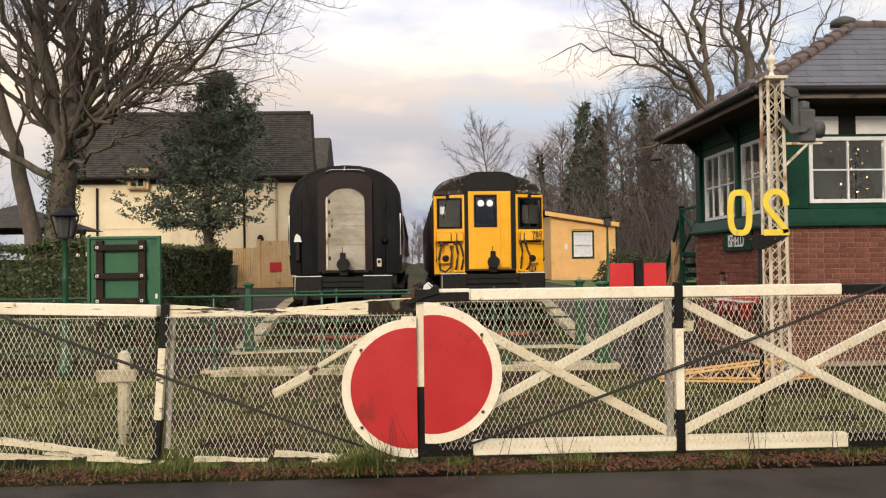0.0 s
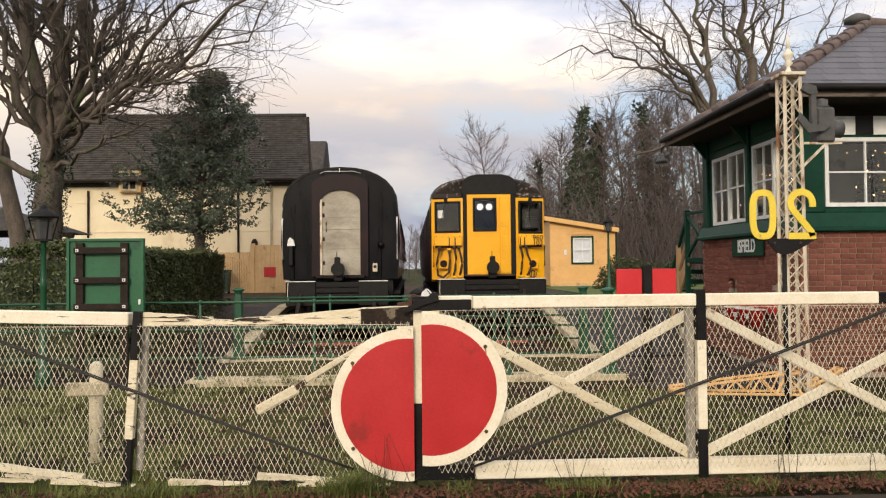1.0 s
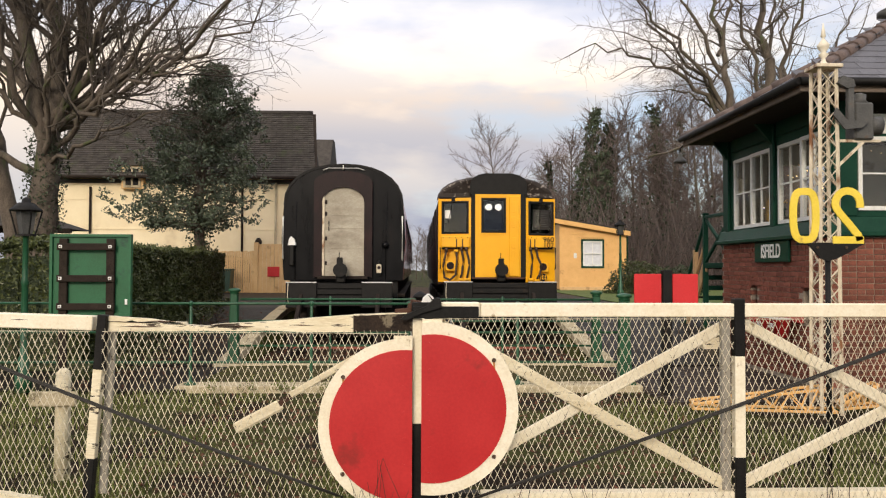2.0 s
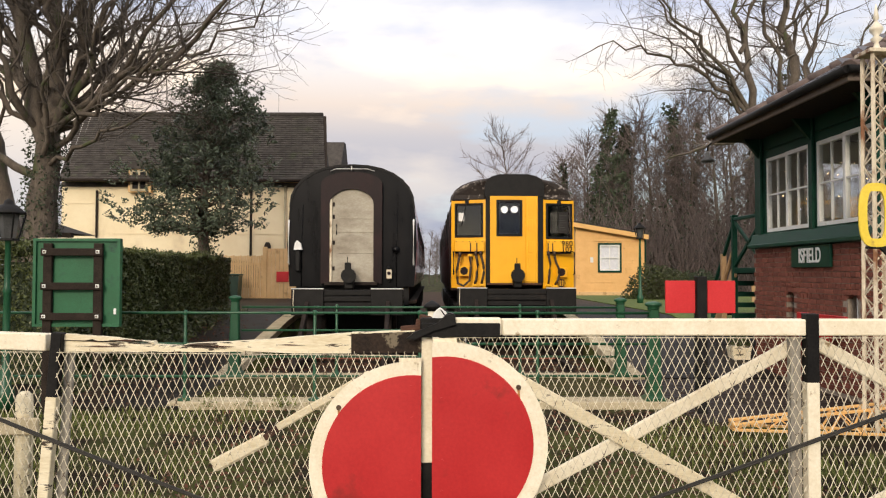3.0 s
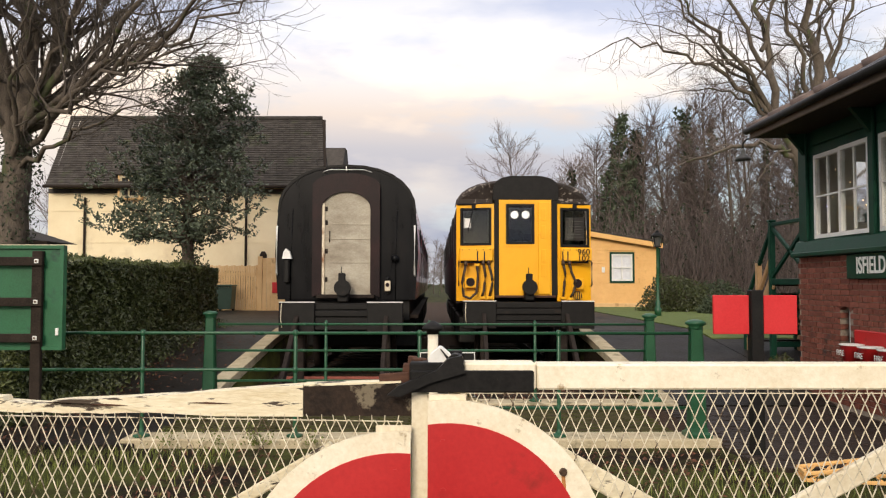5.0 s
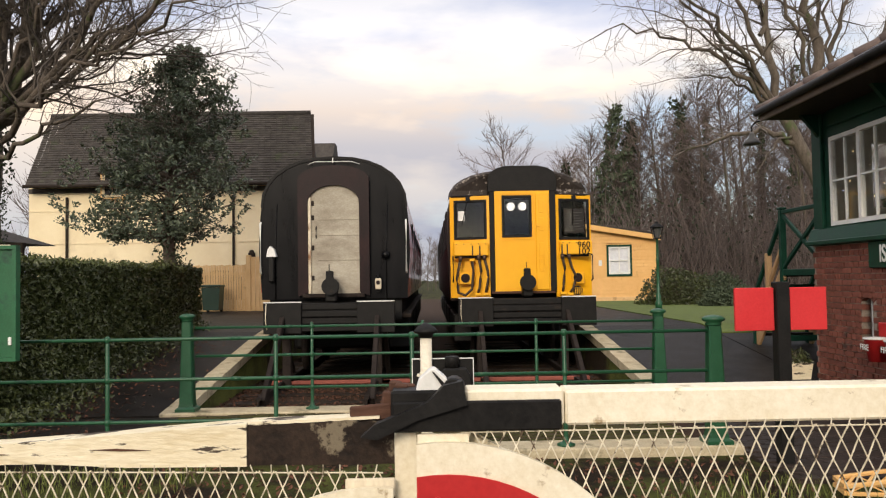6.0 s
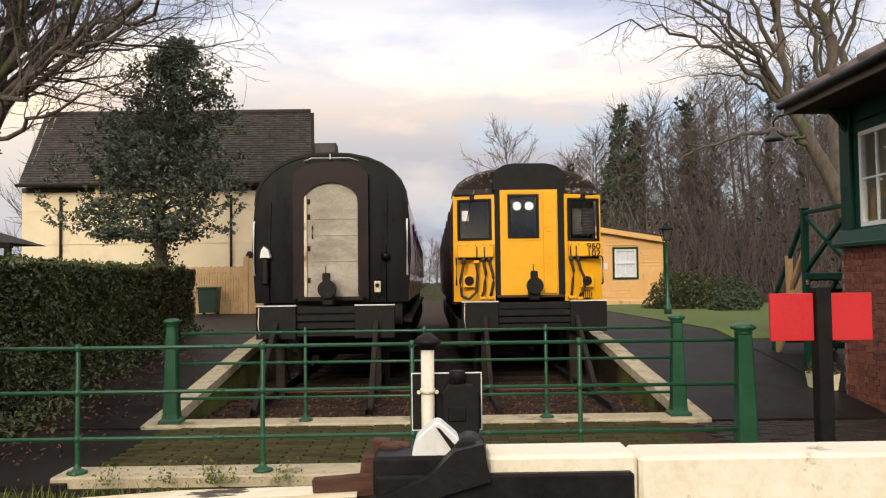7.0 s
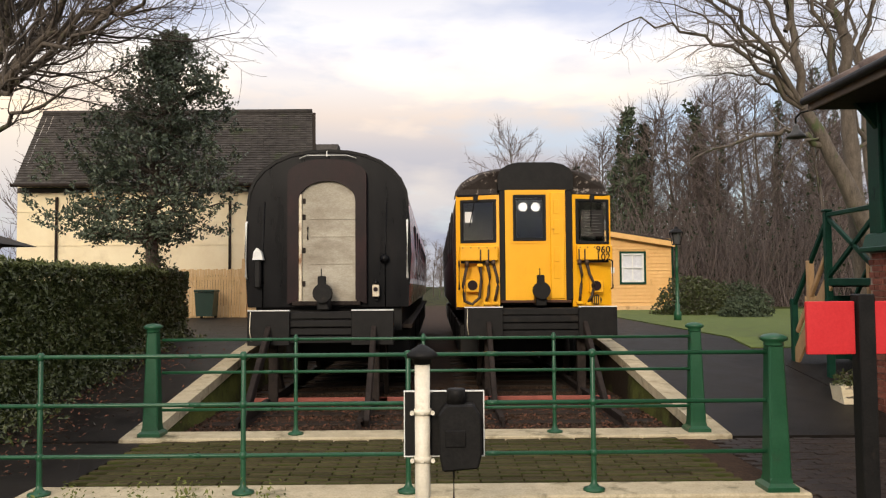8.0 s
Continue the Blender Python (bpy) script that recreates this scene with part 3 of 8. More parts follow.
    for k in range(5):
        b = B()
        box(b, cx + 0.82, y0 + 0.9 + 3.6 * k, 0.42, cx + 1.20, y0 + 3.9 + 3.6 * k, 0.94, 0.02)
        part("equipment_box", b, MATTBLACK, t)
    b = B()
    box(b, cx + 1.0, y0 + 0.25, 0.97, cx + 1.25, y0 + 19.0, 1.03, 0.006)
    part("footboard", b, DKWOOD, t)
    for yb in (3.0, 15.5):
        b = B()
        box(b, cx - 0.95, y0 + yb - 1.4, 0.35, cx + 0.95, y0 + yb + 1.4, 0.85, 0.05)
        bogie = part("bogie", b, MATTBLACK, t)
        for dy in (-1.25, 1.25):
            for sx in (-0.72, 0.72):
                b = B()
                cyl(b, (cx + sx - 0.06, y0 + yb + dy, 0.40), (cx + sx + 0.06, y0 + yb + dy, 0.40), 0.45, n=20)
                part("wheel", b, RUST, bogie)
    coupler(t, cx - 0.03, y0 - 0.35, 1.52)


def coupler(t, x, y, z):
    """The coupling head in the middle of the buffer beam."""
    b = B()
    cyl(b, (x, y - 0.08, z), (x, y + 0.04, z), 0.14, n=16)
    box(b, x - 0.07, y - 0.05, z + 0.08, x + 0.05, y + 0.03, z + 0.25, 0.015)
    box(b, x - 0.09, y, z - 0.25, x + 0.09, y + 0.34, z + 0.02, 0.02)
    head = part("coupler_head", b, MATTBLACK, t, "black coupling head")
    b = B()
    cyl(b, (x - 0.02, y, z + 0.24), (x - 0.02, y, z + 0.36), 0.008, n=6)
    part("release_pin", b, MATTBLACK, head)


def buffer_stop(cx, y, bx0, bx1, z0=0.80, z1=1.26):
    """A stop of bent rails carrying a heavy beam with dark boards."""
    t = thing("buffer_stop", (cx, y, -0.15), "black rail-built buffer stop with a thick timber beam", "buffer stop", "buffer stops")
    for k in range(4):
        b = B()
        h = (z1 - z0) / 4
        box(b, bx0, y - 0.10 + 0.012 * (k % 2), z0 + h * k + 0.006, bx1, y + 0.12, z0 + h * (k + 1) - 0.006, 0.012)
        part("beam_plank", b, MATTBLACK, t)
    for x0 in (bx0, bx1 - 0.60):
        b = B()
        box(b, x0, y - 0.15, z0 - 0.02, x0 + 0.60, y - 0.095, z1 + 0.01, 0.008)
        pad = part("buffer_pad", b, MATTBLACK, t)
        b = B()
        box(b, x0, y - 0.156, z1 + 0.01, x0 + 0.60, y - 0.09, z1 + 0.026)
        part("white_edge", b, WHITE, pad, "thin white painted top edge")
    for sx in (-0.75, 0.75):
        b = B()
        beam(b, (cx + sx * 1.02, y - 1.55, -0.10), (cx + sx, y - 0.02, z1 - 0.2), 0.075, 0.15, 0.01)
        part("raking_rail", b, RUST, t)
        b = B()
        beam(b, (cx + sx * 0.98, y + 0.16, -0.12), (cx + sx * 0.98, y + 0.16, z1 - 0.1), 0.14, 0.07, 0.01)
        part("upright_rail", b, RUST, t)
        b = B()
        beam(b, (cx + sx * 1.12, y + 1.4, -0.08), (cx + sx * 1.12, y + 0.15, z1 - 0.15), 0.07, 0.13, 0.01)
        part("rear_strut", b, RUST, t)
    b = B()
    tube(b, [(bx0 + 0.05, y - 0.16, z1), (bx0 + 0.04, y - 0.18, 1.0), (bx0 + 0.06, y - 0.17, 0.85)], 0.008, 6)
    part("hanging_cord", b, WIRE, t)


def railcar():
    cx, y0 = 1.735, 18.27
    t = thing("railcar", (cx, y0, 0), "old diesel railcar with a yellow front and flaking dark roof", "railcar")
    x0, x1 = cx - 1.285, cx + 1.30
    prof = body_profile(cx, 1.33, 1.20, 2.2, 3.06, 3.60, 1.0)
    part("body", prism(B(), prof, y0 + 0.75, y0 + 20), MAROON, t, "dark side of the railcar")
    # cab front: three faces, the outer two swept back a little
    wz0, wz1 = 2.34, 3.02

    def sweep(b, edge, s):
        for v in b.verts:
            d = (v.co.x - edge) * s
            if d > 0:
                v.co.y += 0.16 * d + 0.18 * d * d
        return b

    fl = plate(B(), x0, 1.16, 1.26, 3.11, y0, y0 + 0.07, [(0.54, 1.09, wz0, wz1)])
    left = part("cab_front_panel", sweep(fl, 1.16, -1), YELLOW, t)
    fr = plate(B(), 2.36, x1, 1.26, 3.11, y0, y0 + 0.07, [(2.44, 2.99, wz0 - 0.03, wz1)])
    right = part("cab_front_panel", sweep(fr, 2.36, 1), YELLOW, t)
    b = plate(B(), 1.25, 2.24, 1.37, 3.18, y0 - 0.07, y0 + 0.0, [(1.40, 1.90, 2.36, 3.08)])
    mid = part("gangway_door", b, YELLOW, t, "yellow end door with a window")
    # trim round the openings
    for owner, (a, c, zb, zt), yy, w in ((left, (0.54, 1.09, wz0, wz1), y0 - 0.012, 0.028), (right, (2.44, 2.99, wz0 - 0.03, wz1), y0 - 0.012, 0.028), (mid, (1.40, 1.90, 2.36, 3.08), y0 - 0.085, 0.03)):
        b = plate(B(), a - 0.02, c + 0.02, zb - 0.02, zt + 0.02, yy, yy + 0.05, [(a + w, c - w, zb + w, zt - w)])
        bmesh.ops.bevel(b, geom=b.edges[:], offset=0.006, segments=1, affect="EDGES")
        part("window_rubber", sweep(b, 1.16, -1) if owner is left else (sweep(b, 2.36, 1) if owner is right else b), RUBBER, owner, "black rubber window seal")
        b = B()
        box(b, a + w * 0.6, yy + 0.02, zb + w * 0.6, c - w * 0.6, yy + 0.027, zt - w * 0.6)
        pane = part("window_pane", sweep(b, 1.16, -1) if owner is left else (sweep(b, 2.36, 1) if owner is right else b), GLASS, owner)
        pane.visible_shadow = False
        if owner is mid:
            b = plate(B(), a - 0.07, c + 0.07, zb - 0.07, zt + 0.05, yy + 0.004, yy + 0.06, [(a - 0.025, c + 0.025, zb - 0.025, zt + 0.025)])
            bmesh.ops.bevel(b, geom=b.edges[:], offset=0.012, segments=2, affect="EDGES")
            part("window_frame", b, YELLOW, owner)
    # inside of the cab
    b = B()
    box(b, x0 + 0.10, y0 + 0.75, 1.30, x1 - 0.10, y0 + 0.80, 3.1)
    part("cab_back_wall", b, CABWALL, t, "cab back wall paled to stand for window reflections")
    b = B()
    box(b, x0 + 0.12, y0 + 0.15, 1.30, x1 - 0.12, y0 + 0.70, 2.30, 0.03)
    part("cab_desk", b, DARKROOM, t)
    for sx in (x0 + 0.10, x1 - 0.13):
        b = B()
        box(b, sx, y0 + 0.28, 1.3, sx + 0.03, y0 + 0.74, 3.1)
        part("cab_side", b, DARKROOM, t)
    for px in (1.545, 1.755):
        b = B()
        cyl(b, (px, y0 - 0.05, 2.90), (px, y0 - 0.04, 2.90), 0.075, n=20)
        part("paper_disc", b, CURTAIN, mid, "round white paper disc in the window")
    b = B()
    box(b, 2.53, y0 + 0.10, 2.42, 2.90, y0 + 0.106, 2.86)
    notice = part("notice", b, DARKROOM, right, "grey printed notice behind the glass")
    for k in range(7):
        b = B()
        box(b, 2.57, y0 + 0.096, 2.48 + 0.05 * k, 2.86 - 0.03 * (k % 3), y0 + 0.099, 2.49 + 0.05 * k)
        part("text_bar", b, SIGNALGREY, notice)
    b = B()
    box(b, 0.60, y0 + 0.10, 2.66, 0.72, y0 + 0.106, 2.84)
    part("paper_notice", b, WHITE, left, "small white paper in the cab window")
    # black pillars
    for a, c in ((1.16, 1.25), (2.24, 2.36)):
        b = B()
        box(b, a, y0 - 0.04, 1.37, c, y0 + 0.06, 3.18, 0.01)
        part("gangway_pillar", b, MATTBLACK, t, "black pillar beside the end door")
    # door furniture
    b = B()
    box(b, 1.985, y0 - 0.10, 1.39, 2.22, y0 - 0.07, 3.14, 0.012)
    leaf = part("door_leaf", b, YELLOW, mid)
    for z in (1.72, 2.0, 2.45, 2.78):
        b = B()
        box(b, 2.04, y0 - 0.112, z, 2.13, y0 - 0.10, z + 0.24, 0.004)
        part("leaf_panel", b, YELLOW, leaf)
    b = B()
    cyl(b, (2.03, y0 - 0.14, 2.56), (2.03, y0 - 0.10, 2.56), 0.03, n=10)
    part("door_knob", b, YELLOW, leaf)
    b = B()
    box(b, 1.18, y0 - 0.12, 1.33, 2.32, y0 - 0.0, 1.372, 0.006)
    part("sill_plate", b, ROTWOOD, t, "rusty sill plate")
    # black head over the door, domed roof
    b = B()
    prism(b, [(1.14, 3.18), (2.38, 3.18), (2.38, 3.42), (2.33, 3.53), (2.22, 3.60), (2.05, 3.64), (1.46, 3.64), (1.30, 3.60), (1.19, 3.53), (1.14, 3.42)], y0 - 0.05, y0 + 0.9)
    part("route_box", b, MATTBLACK, t, "matt black headcode panel")
    b = B()
    rings = []
    for k in range(7):
        f = k / 6
        s = 0.955 + 0.06 * math.sin(f * math.pi / 2)
        up = math.sin(f * math.pi / 2)
        ring = []
        for x, z in body_profile(cx, 1.33, 1.20, 2.2, 3.08, 3.63, 0.82):
            if z >= 3.05:
                zz = 3.09 + (z - 3.07) * (0.80 + 0.20 * up)
                bow = 0.16 * max(0, abs(x - cx) - 0.6) + 0.18 * max(0, abs(x - cx) - 0.6) ** 2
                ring.append(b.verts.new((cx + (x - cx) * s, y0 + 0.02 + bow * (1 - f) + 0.95 * f * f + 0.05 * f, zz)))
        rings.append(ring)
    ring_face(b, rings, False)
    b.faces.new(rings[0])
    bmesh.ops.recalc_face_normals(b, faces=b.faces[:])
    part("cab_roof", b, ROOFGREY, t, "dark domed roof with flaking paint")
    b = B()
    tube(b, [(cx + s * 1.26, y0 + 0.10 + (0.09 if abs(s) > 0.9 else 0), 3.115) for s in (-1, -0.8, -0.42)], 0.02, 6)
    part("gutter", b, MATTBLACK, t)
    b = B()
    tube(b, [(cx + s * 1.26, y0 + 0.10 + (0.09 if abs(s) > 0.9 else 0), 3.115) for s in (0.42, 0.8, 1)], 0.02, 6)
    part("gutter", b, MATTBLACK, t)
    # wipers
    for owner, wx, wx2 in ((left, 0.78, 0.66), (right, 2.70, 2.66)):
        b = B()
        tube(b, [(wx, y0 - 0.04, 3.07), (wx - 0.03, y0 - 0.06, 2.98), (wx2, y0 - 0.05, 2.56)], 0.009, 6)
        box(b, wx - 0.05, y0 - 0.05, 3.01, wx + 0.03, y0 - 0.01, 3.09, 0.006)
        part("wiper", b, MATTBLACK, owner, "black windscreen wiper")
    # jumper cable boxes, hoses, lamps
    for owner, a, c in ((left, 0.50, 1.13), (right, 2.42, 3.0)):
        b = B()
        box(b, a, y0 - 0.10, 2.02, c, y0 + 0.02, 2.26, 0.014)
        jb = part("jumper_box", b, YELLOW, owner, "yellow jumper cable box")
        for k in range(5):
            b = B()
            cyl(b, (a + 0.05 + (c - a - 0.1) * k / 4, y0 - 0.108, 2.23), (a + 0.05 + (c - a - 0.1) * k / 4, y0 - 0.098, 2.23), 0.010, n=6)
            part("rivet", b, STEEL, jb)
        b = B()
        box(b, a + 0.02, y0 - 0.02, 1.98, c - 0.05, y0 - 0.004, 2.02)
        part("box_mouth", b, MATTBLACK, jb)
    hose_sets = ((left, ((0.66, [(0.62, 1.96), (0.55, 1.60), (0.58, 1.36), (0.70, 1.31), (0.82, 1.42), (0.85, 1.7), (0.83, 1.98)]),
                         (0, [(0.95, 1.98), (0.99, 1.75), (0.96, 1.45), (0.93, 1.36)]), (0, [(1.05, 1.98), (1.11, 1.74), (1.12, 1.60), (1.07, 1.36)]))),
                 (right, ((0, [(2.46, 1.98), (2.50, 1.78), (2.47, 1.48), (2.46, 1.36)]), (0, [(2.58, 1.98), (2.62, 1.80), (2.70, 1.62), (2.66, 1.44), (2.60, 1.34)]))))
    for owner, hoses in hose_sets:
        for _, pts in hoses:
            b = B()
            fine = []
            for k in range(len(pts) - 1):
                for f in (0, 0.5):
                    fine.append((pts[k][0] + (pts[k + 1][0] - pts[k][0]) * f, y0 - 0.08, pts[k][1] + (pts[k + 1][1] - pts[k][1]) * f))
            fine.append((pts[-1][0], y0 - 0.05, pts[-1][1]))
            tube(b, fine, 0.024, 8)
            hose = part("brake_hose", b, HOSE, owner, "brown rubber brake hose")
            b = B()
            cyl(b, (pts[0][0], y0 - 0.08, pts[0][1] - 0.04), (pts[0][0], y0 - 0.08, pts[0][1] + 0.05), 0.034, n=8)
            part("hose_union", b, STEEL, hose)
            b = B()
            box(b, pts[-1][0] - 0.05, y0 - 0.10, pts[-1][1] - 0.06, pts[-1][0] + 0.05, y0, pts[-1][1] - 0.01, 0.008)
            part("hose_bracket", b, YELLOW, hose)
    for owner, lx, lz in ((left, 0.71, 1.62), (right, 2.74, 1.60)):
        b = B()
        box(b, lx - 0.11, y0 - 0.035, lz - 0.11, lx + 0.12, y0 + 0.01, lz + 0.10, 0.01)
        base = part("lamp_plate", b, YELLOW, owner)
        b = B()
        cyl(b, (lx, y0 - 0.06, lz), (lx, y0 - 0.03, lz), 0.075, 0.085, 18)
        part("tail_lamp", b, MAROON, base, "dark red tail lamp")
    b = B()
    cyl(b, (2.74, y0 - 0.03, 1.37), (2.74, y0 + 0.0, 1.37), 0.085, n=18)
    grille = part("horn_grille", b, MATTBLACK, right, "round horn grille")
    for k in range(4):
        b = B()
        box(b, 2.68 + 0.035 * k, y0 - 0.04, 1.31, 2.692 + 0.035 * k, y0 - 0.03, 1.43)
        part("grille_bar", b, YELLOW, grille)
    for owner, sx in ((left, 0.49), (right, 3.01)):
        b = B()
        tube(b, [(sx, y0 + 0.06, 1.55), (sx, y0 - 0.04, 1.57), (sx, y0 - 0.04, 2.0), (sx, y0 + 0.06, 2.02)], 0.014, 6)
        part("grab_rail", b, MATTBLACK, owner)
    for owner, cols in ((left, (0.84, 0.97)), (right, (2.45, 2.545))):
        for k in cols:
            b = B()
            cyl(b, (k, y0 - 0.11, 2.02), (k, y0 - 0.11, 2.20), 0.012, n=6)
            part("hook", b, HOSE, owner)
    turn = pose(0, 0, 0, 90, 0, 0)
    for words, z in (("960", 2.185), ("102", 2.065)):
        lettering("unit_number", words, 0.158, 0.003, Matrix.Translation((2.845, y0 - 0.112, z)) @ turn, MATTBLACK, right, "black painted unit number " + words, 0.0015)
    # side doors and windows of the body, seen edge on
    for k in range(8):
        b = B()
        box(b, cx - 1.335, y0 + 1.4 + 2.3 * k, 2.2, cx - 1.315, y0 + 2.6 + 2.3 * k, 2.95, 0.004)
        part("side_window", b, RUBBER, t)
    b = B()
    box(b, cx - 1.12, y0 + 0.0, 0.95, cx + 1.12, y0 + 19.5, 1.25)
    part("underframe", b, MATTBLACK, t)
    for k in range(5):
        b = B()
        box(b, cx - 1.22, y0 + 0.8 + 3.6 * k, 0.42, cx - 0.84, y0 + 3.8 + 3.6 * k, 0.94, 0.02)
        part("equipment_box", b, MATTBLACK, t)
    for yb in (3.0, 15.5):
        b = B()
        box(b, cx - 0.95, y0 + yb - 1.4, 0.35, cx + 0.95, y0 + yb + 1.4, 0.85, 0.05)
        bogie = part("bogie", b, MATTBLACK, t)
        for dy in (-1.25, 1.25):
            for sx in (-0.72, 0.72):
                b = B()
                cyl(b, (cx + sx - 0.06, y0 + yb + dy, 0.40), (cx + sx + 0.06, y0 + yb + dy, 0.40), 0.45, n=20)
                part("wheel", b, RUST, bogie)
    coupler(t, 1.80, y0 - 0.30, 1.53)


coach()
railcar()
buffer_stop(-1.53, 16.75, -2.58, -0.50)
buffer_stop(1.68, 17.75, 0.55, 2.93)

# rails and sleepers
for cx, ya in ((-1.59, 15.1), (1.67, 15.1)):
    t = thing("railway_track", (cx, ya, -0.15), "short end of rusty running rails on sleepers in the pit", "railway track", "tracks", "structure")
    for sx in (-0.752, 0.752):
        b = B()
        prism(b, [(cx + sx + a, z) for a, z in ((-0.07, -0.15), (0.07, -0.15), (0.07, -0.135), (0.012, -0.12), (0.012, -0.05), (0.036, -0.04), (0.034, -0.005), (-0.034, -0.005), (-0.036, -0.04), (-0.012, -0.05), (-0.012, -0.12), (-0.07, -0.135))], ya, 70)
        part("rail", b, RUST, t)
    for k in range(14):
        b = B()
        box(b, cx - 1.25, ya + 0.3 + 0.75 * k, -0.27, cx + 1.25, ya + 0.55 + 0.75 * k, -0.125, 0.01)
        part("sleeper", b, DKWOOD, t)
for cx, half in ((-1.6, 1.0), (0.05, 0.85), (1.75, 0.9)):
    b = B()
    box(b, cx - half, 16.9, -0.06, cx + half, 16.96, -0.0, 0.008)
    solo("oxide_bar", b, PINKRAIL, "faded red oxide steel bar lying across the track", "metal bar", "oxide bars")


# ---- crossing gates ----
GY = 6.05


def wire_mesh(b, x0, x1, z0, z1, y, slope=0.0, pitch=0.042, rise=0.088, r=0.0016):
    """Woven diamond netting between x0 and x1: two families of slanting wires."""
    k_run = pitch / rise
    for s in (-1, 1):
        k = math.floor((x0 - (z1 - z0) * k_run) / pitch) - 1
        while k * pitch < x1 + (z1 - z0) * k_run:
            xs = k * pitch
            # clip the slanting line x = xs + s * k_run * (z - z0)
            za, zb = z0, z1
            for lim, low in ((x0, True), (x1, False)):
                zc = z0 + (lim - xs) / (s * k_run)
                if (s > 0) == low:
                    za = max(za, zc)
                else:
                    zb = min(zb, zc)
            if zb - za > 0.02:
                n = max(1, int((zb - za) / (rise / 2) + 0.5))
                pts = []
                for i in range(n + 1):
                    z = za + (zb - za) * i / n
                    x = xs + s * k_run * (z - z0)
                    wob = 0.0035 * noise.noise((x * 9, z * 9, s))
                    pts.append(Vector((x + wob, y + slope * x + s * 0.0022 * (1 if i % 2 else -1) + 0.012 * noise.noise((x * 1.7, z * 1.7, 4.0)), z + wob)))
                ring0 = None
                for p in pts:
                    ring = [b.verts.new(p + Vector(o)) for o in ((-r, -r, 0), (r, -r, 0), (r, r, 0), (-r, r, 0))]
                    if ring0:
                        for q in range(4):
                            b.faces.new((ring0[q], ring0[(q + 1) % 4], ring[(q + 1) % 4], ring[q]))
                    ring0 = ring
            k += 1
    # selvedge loops along the top
    cyl(b, (x0, y + slope * x0, z1 - 0.004), (x1, y + slope * x1, z1 - 0.004), r * 1.2, n=5)
    x = x0 + 0.02
    while x < x1:
        cyl(b, (x, y + slope * x - 0.004, z1 - 0.012), (x + 0.012 * random.uniform(-1, 1), y + slope * x - 0.004, z1 + 0.016), r, n=4)
        x += pitch
    return b


def half_disc(cx, cz, r, x_cut, side, y0, y1, n=40):
    pts = [(x_cut, cz + math.sqrt(r * r - (x_cut - cx) ** 2))]
    a0 = math.acos(max(-1, min(1, (x_cut - cx) / r)))
    for k in range(1, n):
        a = a0 - 2 * a0 * k / n if side > 0 else a0 + (math.tau - 2 * a0) * k / n
        pts.append((cx + r * math.cos(a), cz + r * math.sin(a)))
    pts.append((x_cut, cz - math.sqrt(r * r - (x_cut - cx) ** 2)))
    return prism(B(), pts, y0, y1)


def target(parent, cx, cz, r, x_cut, side, yf, red_r, rust=True):
    board = part("target_board", half_disc(cx, cz, r, x_cut, side, yf, yf + 0.02), CREAM, parent, "cream rim of the half-round target")
    part("red_face", half_disc(cx, cz, red_r, x_cut, side, yf - 0.005, yf), RED, board, "red half disc")
    for ang in (38, -38):
        a = radians(ang if side > 0 else 180 - ang)
        x, z = cx + (r - 0.05) * math.cos(a), cz + (r - 0.05) * math.sin(a)
        b = B()
        cyl(b, (x, yf - 0.014, z), (x, yf, z), 0.011, 0.014, 10)
        part("bolt", b, STEEL, board, "rusty round bolt head")
        if ang > 0:
            b = prism(B(), [(x - 0.007, z - 0.008), (x + 0.006, z - 0.008), (x + 0.009, z - 0.05), (x + 0.004, z - 0.085), (x - 0.002, z - 0.05)], yf - 0.0012, yf)
            part("rust_streak", b, RUSTRUN, board, "orange rust streak under the bolt")
    for k in range(6):
        b = B()
        x = x_cut + side * 0.05
        z = cz - red_r + 0.06 + (2 * red_r - 0.12) * k / 5
        cyl(b, (x, yf - 0.009, z), (x, yf - 0.004, z), 0.009, n=8)
        part("screw", b, RED, board)
    return board


def band_post(parent, x, y, z_cuts, mats, w=0.062, lean=0.0):
    """An upright painted in bands."""
    for (za, zb), m in zip(z_cuts, mats):
        b = B()
        xa, xb = x + lean * za, x + lean * zb
        beam(b, (xa, y, za), (xb, y, zb), w, w, 0.004)
        part("post_band", b, m, parent)


